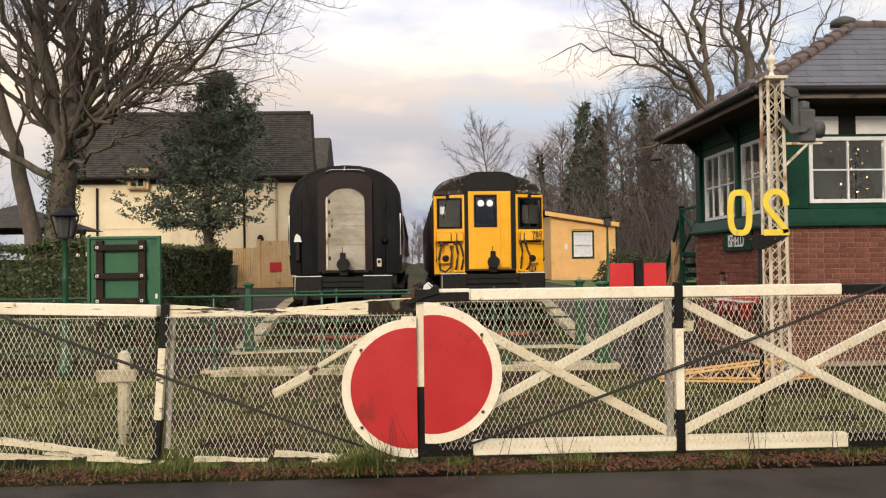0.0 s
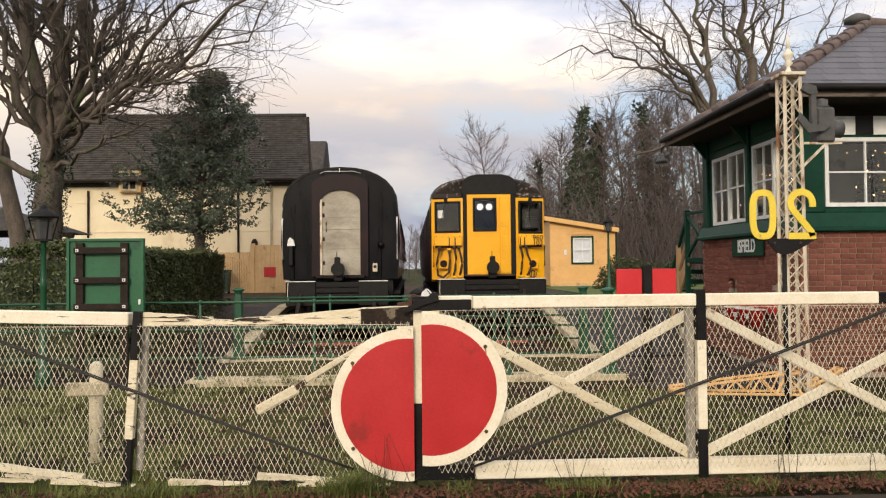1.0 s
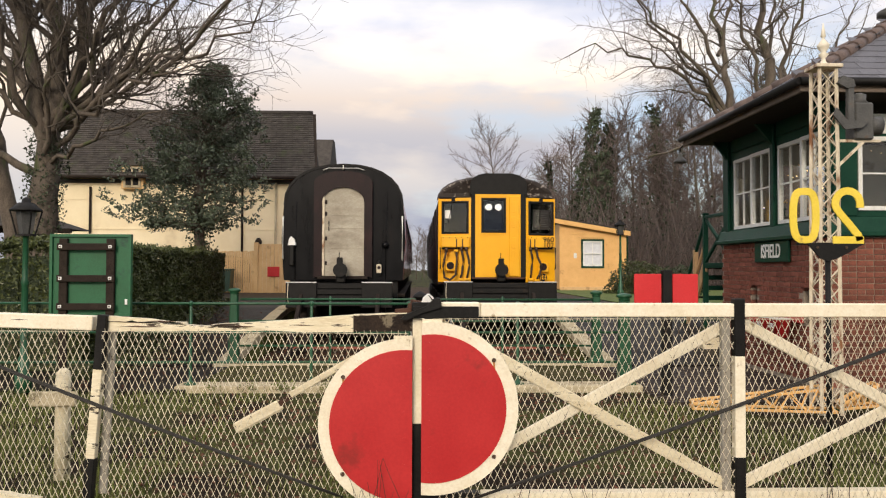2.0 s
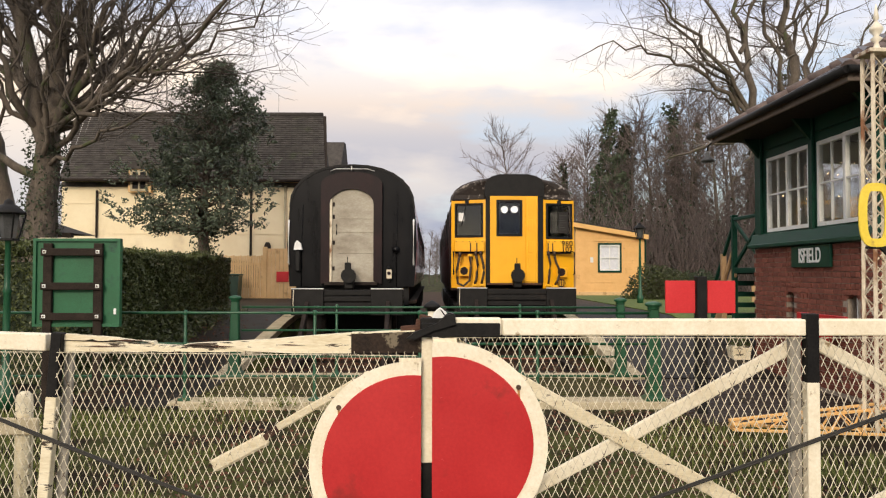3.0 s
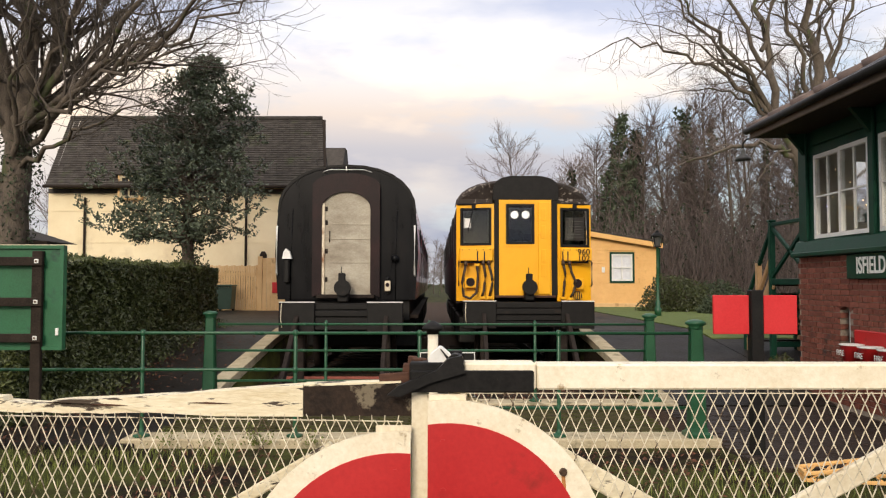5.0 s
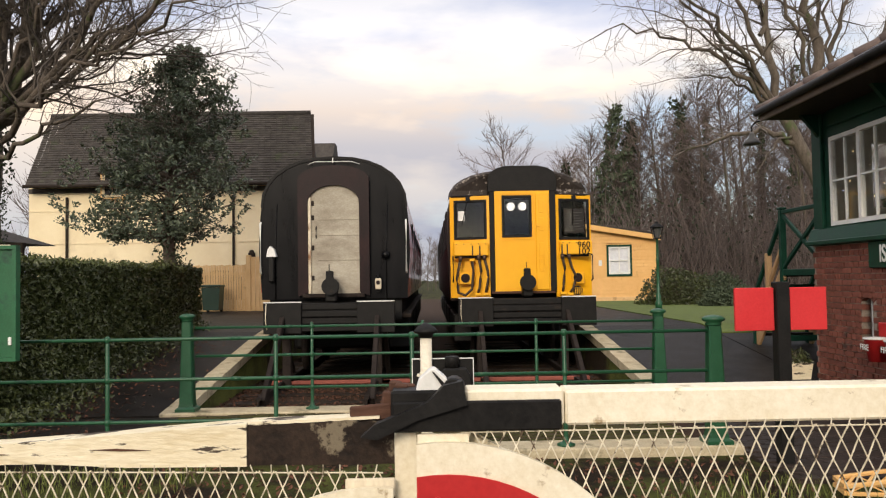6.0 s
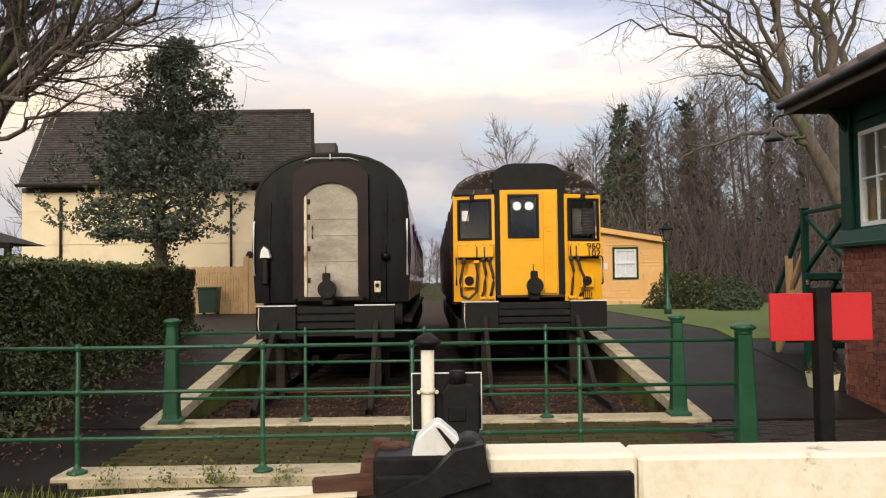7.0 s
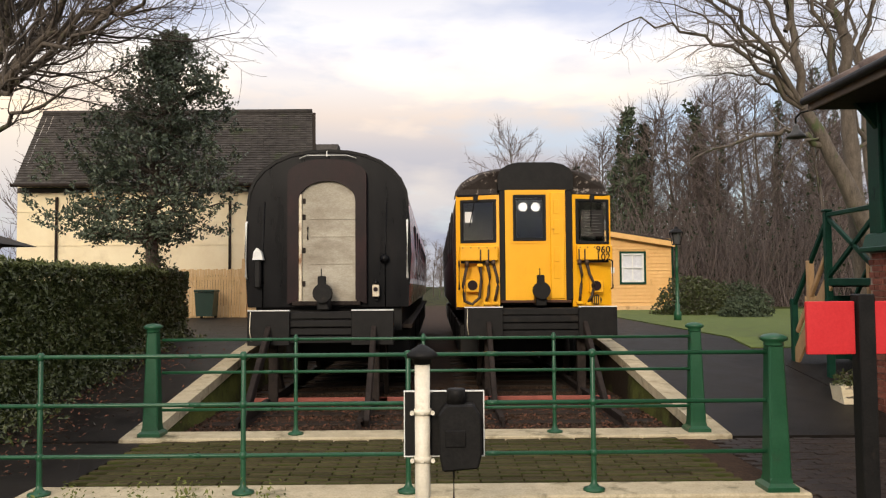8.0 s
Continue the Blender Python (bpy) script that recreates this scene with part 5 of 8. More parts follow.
def lantern_post(x, y, z0, top, label):
    t = thing("lamp_post", (x, y, z0), label, "lamp post", "lamp posts")
    h = top - z0
    b = lathe(B(), x, y, [(0.10, z0), (0.10, z0 + 0.22), (0.06, z0 + 0.26), (0.07, z0 + 0.42), (0.045, z0 + 0.46), (0.04, z0 + h * 0.55), (0.05, z0 + h * 0.56), (0.036, z0 + h * 0.58), (0.032, top - 0.50), (0.05, top - 0.48)], 12)
    part("column", b, GREEN, t)
    b = B()
    lz = top - 0.47
    for k in range(4):
        a = math.pi / 4 + k * math.pi / 2
        c, s = math.cos(a), math.sin(a)
        beam(b, (x + 0.11 * c, y + 0.11 * s, lz), (x + 0.19 * c, y + 0.19 * s, lz + 0.30), 0.016, 0.016)
    box(b, x - 0.09, y - 0.09, lz - 0.015, x + 0.09, y + 0.09, lz + 0.01)
    lan = part("lantern_frame", b, MATTBLACK, t, "black lantern frame")
    b = lathe(B(), x, y, [(0.20, lz + 0.30), (0.20, lz + 0.315), (0.10, lz + 0.40), (0.06, lz + 0.41), (0.05, lz + 0.45), (0.01, lz + 0.48)], 8)
    part("hood", b, MATTBLACK, lan)
    b = lathe(B(), x, y, [(0.085, lz + 0.01), (0.13, lz + 0.295)], 4)
    part("lantern_glass", b, SIGNALGREY, lan, "dim lantern glass")


lantern_post(-4.95, 11.22, -0.02, 2.43, "green lamp post with a black lantern beside the hedge")
lantern_post(6.45, 26.0, 0.66, 3.13, "green platform lamp post with a black lantern")


# ---- signal box ----
SX0, SX1, SY0, SY1 = 5.40, 9.0, 11.22, 14.9


def window_unit(parent, u0, u1, z0, z1, d, along, cols, rows, depth=0.07, face=-1):
    """A white sash window lying along x or y; d is the depth of its outer face."""
    def bx(b, a, c, zb, zt, da, dc, bev=0.0):
        lo, hi = sorted((d - face * da, d - face * dc))
        return box(b, a, lo, zb, c, hi, zt, bev) if along == "x" else box(b, lo, a, zb, hi, c, zt, bev)

    fw = 0.055
    lo, hi = sorted((d, d - face * depth))
    frame_part = part("window_frame", plate(B(), u0, u1, z0, z1, lo, hi, [(u0 + fw, u1 - fw, z0 + fw, z1 - fw)], along), WHITE, parent, "white painted window frame")
    for k in range(1, cols):
        u = u0 + fw + (u1 - u0 - 2 * fw) * k / cols
        part("glazing_bar", bx(B(), u - 0.011, u + 0.011, z0 + fw, z1 - fw, 0.01, 0.045), WHITE, frame_part)
    for k in range(1, rows):
        z = z0 + fw + (z1 - z0 - 2 * fw) * k / rows
        part("glazing_bar", bx(B(), u0 + fw, u1 - fw, z - 0.011, z + 0.011, 0.012, 0.043), WHITE, frame_part)
    for i in range(cols):
        for j in range(rows):
            a, c = u0 + fw + (u1 - u0 - 2 * fw) * i / cols, u0 + fw + (u1 - u0 - 2 * fw) * (i + 1) / cols
            zb, zt = z0 + fw + (z1 - z0 - 2 * fw) * j / rows, z0 + fw + (z1 - z0 - 2 * fw) * (j + 1) / rows
            p = part("pane", bx(B(), a, c, zb, zt, 0.026, 0.030), GLASS, frame_part)
            p.visible_shadow = False
    return frame_part


def signal_box():
    t = thing("signal_box", ((SX0 + SX1) / 2, (SY0 + SY1) / 2, -0.05), "brick and green timber signal box with a slate roof", "signal box")
    arches = [(13.50, 13.74, 0.80, 1.30), (11.75, 12.0, 0.80, 1.30)]
    b = plate(B(), SY0 + 0.225, SY1, -0.1, 1.98, SX0 + 0.012, SX0 + 0.22, arches, "y")
    side = part("brick_base", b, MORTAR, t)
    b = plate(B(), SX0 + 0.013, SX1, -0.1, 1.98, SY0 + 0.012, SY0 + 0.22, [])
    front = part("brick_base", b, MORTAR, t)
    b = B()
    box(b, SX0 + 0.02, SY1 - 0.2, -0.1, SX1, SY1, 1.98)
    part("rear_wall", b, BRICK, t)
    b = B()
    box(b, SX1 - 0.2, SY0 + 0.23, -0.1, SX1 - 0.012, SY1 - 0.21, 1.98)
    part("end_wall", b, BRICK, t)
    # arched lights with white bars in the base
    for a, c, zb, zt in arches:
        b = B()
        box(b, SX0 + 0.14, a, zb, SX0 + 0.16, c, zt)
        niche = part("base_window", b, DARKROOM, side, "small dark arched window")
        for k in (0.3, 0.75):
            b = B()
            y = a + (c - a) * k
            box(b, SX0 + 0.10, y - 0.012, zb, SX0 + 0.13, y + 0.012, zt)
            part("window_bar", b, WHITE, niche)
    # timber storey
    b = B()
    box(b, SX0 - 0.10, SY0 - 0.10, 1.985, SX1, SY1 + 0.05, 2.05, 0.012)
    part("sill_band", b, DKGREEN, t, "dark green sill band")
    b = B()
    prism_x(b, [(SY0 - 0.08, 2.05), (SY0 + 0.02, 2.05), (SY0 + 0.02, 2.26), (SY0 - 0.03, 2.24)], SX0 - 0.05, SX1)
    part("front_apron", b, DKGREEN, t)
    b = B()
    prism(b, [(SX0 - 0.08, 2.05), (SX0 + 0.02, 2.05), (SX0 + 0.02, 2.22), (SX0 - 0.03, 2.20)], SY0 + 0.02, SY1)
    part("side_apron", b, DKGREEN, t)
    WT, WB = 3.42, 2.235
    sw = [(11.30, 12.80, WB, WT), (12.98, 14.45, WB, WT)]
    b = plate(B(), SY0 + 0.13, SY1, 2.2, 3.98, SX0 + 0.02, SX0 + 0.12, sw, "y")
    sidewall = part("timber_wall", b, DKGREEN, t, "dark green boarded upper wall")
    fwz = [(5.77, 6.95, 2.33, 3.30), (7.08, 8.5, 2.33, 3.30)]
    b = plate(B(), SX0 + 0.02, SX1, 2.25, 3.98, SY0 + 0.02, SY0 + 0.12, fwz + [(5.77, 6.95, 3.34, 3.84), (7.08, 8.5, 3.34, 3.84)])
    frontwall = part("timber_wall", b, DKGREEN, t)
    for y in (12.89, 14.62, 11.27):
        b = B()
        box(b, SX0 - 0.03, y - 0.06, 2.2, SX0 + 0.02, y + 0.06, 3.96, 0.01)
        part("wall_post", b, DKGREEN, sidewall)
        b = B()
        prism(b, [(SX0 - 0.03, 3.95), (SX0 - 0.03, 3.45), (SX0 - 0.10, 3.55), (SX0 - 0.35, 3.85), (SX0 - 0.45, 3.95)], y - 0.035, y + 0.035)
        part("eaves_bracket", b, DKGREEN, sidewall)
    for x in (5.58, 7.02):
        b = B()
        box(b, x - 0.16 if x < 6 else x - 0.06, SY0 - 0.03, 2.25, x + 0.16 if x < 6 else x + 0.06, SY0 + 0.02, 3.96, 0.01)
        part("wall_post", b, DKGREEN, frontwall)
    for u0, u1, zb, zt in sw:
        window_unit(sidewall, u0, u0 + (u1 - u0) * 0.5, zb, zt, SX0 + 0.0, "y", 2, 2)
        window_unit(sidewall, u0 + (u1 - u0) * 0.5, u1, zb, zt, SX0 + 0.025, "y", 2, 2)
        b = B()
        box(b, SX0 - 0.02, u0 + 0.05, 3.55, SX0 + 0.02, u1 - 0.05, 3.86, 0.008)
        part("top_light", b, DKGREEN, sidewall)
    for u0, u1, zb, zt in fwz:
        window_unit(frontwall, u0, u1, zb, zt, SY0 - 0.0, "x", 2, 2)
        for k, (a, c, m) in enumerate(((0.0, 0.38, WHITE), (0.38, 0.60, MATTBLACK), (0.60, 1.0, WHITE))):
            b = B()
            box(b, u0 + (u1 - u0) * a, SY0 + 0.0, 3.34, u0 + (u1 - u0) * c - 0.002, SY0 + 0.02, 3.60)
            part("blind_panel", b, m, frontwall, "painted blind panel above the window")
        b = B()
        box(b, u0, SY0 + 0.03, 3.64, u1, SY0 + 0.034, 3.82)
        part("top_light", b, GLASS, frontwall).visible_shadow = False
    # inside: floor, back walls, shelf, fairy lights
    b = B()
    box(b, SX0 + 0.12, SY0 + 0.14, 1.70, SX1 - 0.05, SY1 - 0.05, 1.76)
    part("inner_floor", b, DKWOOD, t)
    b = plate(B(), SX0 + 0.12, SX1, 1.76, 3.98, SY1 - 0.12, SY1 - 0.02, [(6.2, 7.4, 2.5, 3.4)])
    part("inner_wall", b, ROOMCREAM, t)
    b = plate(B(), SY0 + 0.12, SY1 - 0.12, 1.76, 3.98, SX1 - 0.12, SX1 - 0.02, [(12.2, 13.9, 2.4, 3.4)], "y")
    part("inner_wall", b, ROOMCREAM, t)
    b = B()
    box(b, SX0 + 0.02, SY0 + 0.02, 3.98, SX1, SY1, 4.02)
    part("inner_ceiling", b, ROOMCREAM, t)
    b = B()
    box(b, SX0 + 0.9, SY0 + 1.3, 1.76, SX1 - 1.2, SY0 + 1.7, 2.45, 0.02)
    part("lever_frame", b, DARKROOM, t)
    for k in range(9):
        b = B()
        cyl(b, (SX0 + 1.0 + 0.14 * k, SY0 + 1.9, 2.2), (SX0 + 1.0 + 0.14 * k, SY0 + 1.8, 2.55), 0.012, n=6)
        part("lever", b, (SIGNRED, FADEDBLUE, WHITE)[k % 3], t, "signal lever")
    rnd = random.Random(5)
    for k in range(26):
        b = B()
        f = k / 25
        y = SY0 + 0.3 + (SY1 - SY0 - 0.6) * f
        bmesh.ops.create_icosphere(b, subdivisions=1, radius=0.0065, matrix=Matrix.Translation((SX0 + 0.22 + 0.1 * rnd.random(), y, 3.3 - 0.28 * abs(math.sin(f * 11)) - 0.5 * rnd.random())))
        part("fairy_light", b, FAIRY_BLUE if k % 3 == 0 and k > 12 else FAIRY_WARM, t, "tiny lit fairy bulb")
    for k in range(18):
        b = B()
        bmesh.ops.create_icosphere(b, subdivisions=1, radius=0.0065, matrix=Matrix.Translation((5.95 + 0.14 * k, SY0 + 0.25, 3.22 - 0.10 * abs(math.sin(k * 0.8)))))
        part("fairy_light", b, FAIRY_WARM, t, "tiny lit fairy bulb")
    # roof: eaves boards and two visible slopes of slate
    ex0, ey0, ex1, ey1, ez = SX0 - 0.68, SY0 - 0.62, SX1 + 0.6, SY1 + 0.04, 3.76
    b = B()
    box(b, ex0 + 0.03, ey0 + 0.03, ez + 0.0, ex1, ey1, ez + 0.03)
    part("soffit", b, DKWOOD, t, "brown boarded soffit")
    for k, (a, c) in enumerate((((ex0, ey0), (ex1, ey0)), ((ex0, ey0), (ex0, ey1)))):
        b = B()
        if k == 0:
            box(b, ex0 - 0.02, ey0 - 0.0, ez - 0.02, ex1, ey0 + 0.03, ez + 0.10, 0.005)
        else:
            box(b, ex0 - 0.0, ey0 + 0.03, ez - 0.02, ex0 + 0.03, ey1, ez + 0.10, 0.005)
        part("fascia", b, FASCIA, t, "weathered brown fascia board")
        b = B()
        pth = [(ex0 - 0.05, ey0 - 0.05, ez + 0.10), (ex1, ey0 - 0.05, ez + 0.10)] if k == 0 else [(ex0 - 0.05, ey0 - 0.05, ez + 0.10), (ex0 - 0.05, ey1, ez + 0.10)]
        cyl(b, pth[0], pth[1], 0.05, n=10)
        part("gutter", b, MATTBLACK, t)
    rz, ry, rxa, rxb = 5.38, (ey0 + ey1) / 2, 7.35, ex1 - 0.9
    b = B()
    vs = [b.verts.new(p) for p in ((ex0, ey0, ez + 0.10), (ex1, ey0, ez + 0.10), (ex1, ey1, ez + 0.10), (ex0, ey1, ez + 0.10), (rxa, ry, rz), (rxb, ry, rz))]
    for ids in ((0, 1, 5, 4), (1, 2, 5), (2, 3, 4, 5), (3, 0, 4), (3, 2, 1, 0)):
        b.faces.new([vs[i] for i in ids])
    bmesh.ops.recalc_face_normals(b, faces=b.faces[:])
    roof = part("roof", b, SLATE, t, "hipped slate roof")
    hips = ((Vector((ex0, ey0, ez + 0.10)), Vector((rxa, ry, rz))), (Vector((ex0, ey1, ez + 0.10)), Vector((rxa, ry, rz))), (Vector((rxa, ry, rz)), Vector((rxb, ry, rz))))
    for p, q in hips:
        n = int((q - p).length / 0.33)
        for k in range(n):
            a, c = p.lerp(q, k / n), p.lerp(q, (k + 1.12) / n)
            b = cyl(B(), a + Vector((0, 0, 0.015)), c + Vector((0, 0, 0.0)), 0.10, 0.085, 10)
            part("hip_tile", b, HIPTILE, roof)
    b = lathe(B(), rxa - 0.10, ry + 0.1, [(0.15, rz - 0.30), (0.13, rz + 0.03), (0.20, rz + 0.05), (0.20, rz + 0.13), (0.11, rz + 0.18), (0.04, rz + 0.21)], 12)
    part("ridge_vent", b, SIGNALGREY, roof, "grey round ridge ventilator")
    # name board on the rail side
    b = B()
    box(b, SX0 - 0.05, 12.32, 1.66, SX0 - 0.008, 13.46, 2.05 - 0.07, 0.01)
    board = part("name_board", b, DKGREEN, t, "dark green station name board")
    lettering("station_name", "ISFIELD", 0.26, 0.003, Matrix.Translation((SX0 - 0.053, 12.89, 1.82)) @ pose(0, 0, 0, 90, 0, -90) @ Matrix.Diagonal((0.80, 1.12, 1, 1)), WHITE, board, "white letters ISFIELD", 0.004)
    return t, side, front, roof, (ex0, ey0, ex1, ey1, ez + 0.10, rxa, rxb, ry, rz)


BOX, BOX_SIDE, BOX_FRONT, BOX_ROOF, RF = signal_box()


def indoor_tree():
    """A small dressed fir inside the front window."""
    rnd = random.Random(19)
    x, y, z0 = 7.0, 12.15, 1.76
    t = thing("indoor_fir", (x, y, z0), "small dark fir tree with fairy lights inside the window", "fir tree")
    stem = lathe(B(), x, y, [(0.03, z0), (0.02, z0 + 0.8), (0.006, z0 + 1.5)], 8)
    part("trunk", stem, DKWOOD, t)
    v, f = [], []
    for k in range(2600):
        h = rnd.random() ** 0.8
        r = (1 - h) * 0.50 * rnd.uniform(0.3, 1.0) + 0.02
        a = rnd.random() * math.tau
        p = Vector((x + r * math.cos(a), y + r * math.sin(a), z0 + 0.2 + 1.3 * h - 0.2 * r))
        d = Vector((math.cos(a), math.sin(a), rnd.uniform(-0.5, 0.4))).normalized() * 0.06
        w = Vector((-math.sin(a), math.cos(a), 0)) * 0.012
        i = len(v)
        v += [tuple(p - w), tuple(p + w), tuple(p + d)]
        f.append((i, i + 1, i + 2))
    me = bpy.data.meshes.new("needles")
    me.from_pydata(v, [], f)
    me.materials.append(HOLLY)
    ob = new("needles", me)
    ob.parent = t
    ob.matrix_parent_inverse = Matrix.Translation(t.location).inverted()
    tagged(ob, "dark green needles", kind="stuff")
    for k in range(16):
        h, a = (k + 0.5) / 16, k * 2.4
        r = (1 - h) * 0.48 + 0.02
        b = B()
        bmesh.ops.create_icosphere(b, subdivisions=1, radius=0.011, matrix=Matrix.Translation((x + r * math.cos(a), y + r * math.sin(a), z0 + 0.2 + 1.25 * h)))
        part("fairy_light", b, FAIRY_WARM, t, "tiny lit fairy bulb")


indoor_tree()


def fire_shelf():
    t = thing("fire_bucket_rack", (SX0 - 0.14, 12.6, 0.75), "red rack with red fire buckets on the brick wall", "fire bucket rack")
    b = B()
    box(b, SX0 - 0.05, 11.95, 0.80, SX0 - 0.01, 13.30, 1.02, 0.008)
    part("rack_board", b, RED, t)
    for k in range(3):
        y = 13.1 - 0.42 * k
        b = lathe(B(), SX0 - 0.19, y, [(0.09, 0.58), (0.135, 0.84), (0.142, 0.845), (0.13, 0.835), (0.10, 0.66)], 14)
        pail = part("fire_bucket", b, RED, t, "red bucket with a white rim")
        b = lathe(B(), SX0 - 0.19, y, [(0.137, 0.835), (0.145, 0.84), (0.145, 0.855), (0.132, 0.855)], 14)
        part("rim", b, WHITE, pail)
        lettering("bucket_word", "FIRE", 0.10, 0.002, Matrix.Translation((SX0 - 0.335, y, 0.745)) @ pose(0, 0, 0, 90, 0, -90), WHITE, pail, "white word FIRE")


fire_shelf()


def stairs():
    t = thing("box_stairs", (6.1, 17.0, 0.4), "wooden steps with green railings behind the signal box", "stairs")
    x0, x1 = 5.65, 6.55
    foot, top = (17.5, 0.43), (16.4, 1.62)
    for x in (x0, x1):
        b = B()
        beam(b, (x, foot[0], foot[1]), (x, top[0], top[1]), 0.045, 0.22, 0.006)
        part("stringer", b, TIMBER, t, "bare softwood stringer")
        b = B()
        beam(b, (x, foot[0], foot[1] + 0.85), (x, top[0], top[1] + 0.9), 0.06, 0.06, 0.008)
        part("handrail", b, DKGREEN, t)
        b = B()
        beam(b, (x, foot[0] - 0.1, foot[1] + 0.45), (x, top[0], top[1] + 0.45), 0.05, 0.07, 0.008)
        part("mid_rail", b, TIMBER, t)
        for y, za, zb in ((17.5, 0.3, 1.38), (16.4, 0.2, 2.62), (15.05, 0.2, 2.62), (16.95, 0.7, 1.95)):
            b = B()
            box(b, x - 0.045, y - 0.045, za, x + 0.045, y + 0.045, zb, 0.008)
            post = part("newel", b, DKGREEN if y != 16.95 else TIMBER, t)
            if zb > 2.5:
                b = B()
                box(b, x - 0.06, y - 0.06, zb, x + 0.06, y + 0.06, zb + 0.04, 0.012)
                part("newel_cap", b, DKGREEN, post)
    for k in range(6):
        f = (k + 0.5) / 6
        y, z = foot[0] + (top[0] - foot[0]) * f, foot[1] + (top[1] - foot[1]) * f + 0.06
        b = B()
        box(b, x0, y - 0.11, z - 0.02, x1, y + 0.11, z + 0.02, 0.005)
        part("tread", b, DKWOOD, t)
    b = B()
    box(b, x0 - 0.03, 15.0, 1.58, x1 + 0.03, 16.45, 1.68, 0.008)
    part("landing", b, DKGREEN, t)
    for za, zb in (((2.55), (2.61)),):
        b = B()
        box(b, x0 - 0.035, 15.0, za, x0 + 0.035, 16.4, zb, 0.008)
        part("landing_rail", b, DKGREEN, t)
    for p, q in (((15.05, 1.70), (16.4, 2.55)), ((15.05, 2.55), (16.4, 1.70))):
        b = B()
        beam(b, (x0, p[0], p[1]), (x0, q[0], q[1]), 0.05, 0.06, 0.006)
        part("cross_brace", b, DKGREEN, t)
    for z in (0.55, 0.75, 0.95, 1.15, 1.35):
        b = B()
        box(b, x0 - 0.01, 16.38, z, x1, 16.43, z + 0.09, 0.006)
        part("slat", b, DKGREEN, t)


stairs()


def signal_post():
    x, y, w = 4.57, 9.8, 0.115
    t = thing("lattice_post", (x, y, -0.03), "rusting cream lattice signal post with a spiked finial", "signal post")
    for sx in (-1, 1):
        for sy in (-1, 1):
            b = B()
            k = 0.82
            beam(b, (x + sx * w, y + sy * w, -0.1), (x + sx * w * k, y + sy * w * k, 3.80), 0.035, 0.035, 0.003)
            part("corner_angle", b, LATTICE, t)
    n = 17
    for k in range(n):
        z0, z1 = 0.02 + 3.76 * k / n, 0.02 + 3.76 * (k + 1) / n
        for sy in (-1, 1):
            s = 1 if k % 2 else -1
            for ss in (s, -s):
                b = B()
                f0, f1 = 1 - 0.18 * z0 / 3.8, 1 - 0.18 * z1 / 3.8
                beam(b, (x - ss * w * f0, y + sy * w * f0, z0), (x + ss * w * f1, y + sy * w * f1, z1), 0.022, 0.008)
                part("lacing_bar", b, LATTICE, t)
        for sx in (-1, 1):
            s = 1 if k % 2 else -1
            b = B()
            f0, f1 = 1 - 0.18 * z0 / 3.8, 1 - 0.18 * z1 / 3.8
            beam(b, (x + sx * w * f0, y - s * w * f0, z0), (x + sx * w * f1, y + s * w * f1, z1), 0.008, 0.022)
            part("lacing_bar", b, LATTICE, t)
    b = B()
    box(b, x - 0.15, y - 0.15, 3.80, x + 0.15, y + 0.15, 3.84, 0.006)
    part("cap_plate", b, LATTICE, t)
    b = lathe(B(), x, y, [(0.08, 3.84), (0.035, 3.88), (0.02, 3.93), (0.06, 3.97), (0.025, 4.0), (0.065, 4.05), (0.07, 4.08), (0.03, 4.13), (0.012, 4.16), (0.03, 4.18), (0.005, 4.33)], 8)
    part("finial", b, POSTWHITE, t, "pale spiked finial")
    # lamp bracket and spectacle on the right of the post
    b = B()
    prism(b, [(x + 0.02, 3.26), (x + 0.15, 3.10), (x + 0.34, 3.12), (x + 0.44, 3.20), (x + 0.30, 3.20), (x + 0.18, 3.20), (x + 0.06, 3.34)], y - 0.17, y - 0.14)
    arm = part("spectacle_arm", b, SIGNALGREY, t, "dull grey spectacle casting")
    b = B()
    box(b, x + 0.20, y - 0.15, 3.18, x + 0.27, y - 0.08, 3.62, 0.01)
    part("down_rod", b, SIGNALGREY, arm)
    b = B()
    prism(b, [(x + 0.08, 3.62), (x + 0.18, 3.56), (x + 0.28, 3.58), (x + 0.26, 3.66), (x + 0.14, 3.70)], y - 0.16, y - 0.1)
    part("weight_lever", b, SIGNALGREY, arm)
    b = B()
    box(b, x + 0.30, y - 0.10, 3.00, x + 0.52, y + 0.12, 3.42, 0.02)
    lampc = part("signal_lamp", b, SIGNALGREY, t, "grey signal lamp case")
    b = lathe(B(), x + 0.41, y + 0.01, [(0.10, 3.42), (0.07, 3.46), (0.075, 3.52), (0.03, 3.54)], 10)
    part("lamp_chimney", b, SIGNALGREY, lampc)
    b = cyl(B(), (x + 0.50, y + 0.01, 3.17), (x + 0.64, y + 0.01, 3.17), 0.10, 0.11, 12)
    part("lens_hood", b, SIGNALGREY, lampc)
    b = B()
    beam(b, (x + 0.1, y - 0.05, 2.68), (x + 0.42, y - 0.05, 2.98), 0.03, 0.03, 0.003)
    beam(b, (x + 0.1, y - 0.05, 2.99), (x + 0.62, y - 0.05, 2.99), 0.02, 0.03, 0.003)
    part("lamp_bracket", b, LATTICE, t)


signal_post()


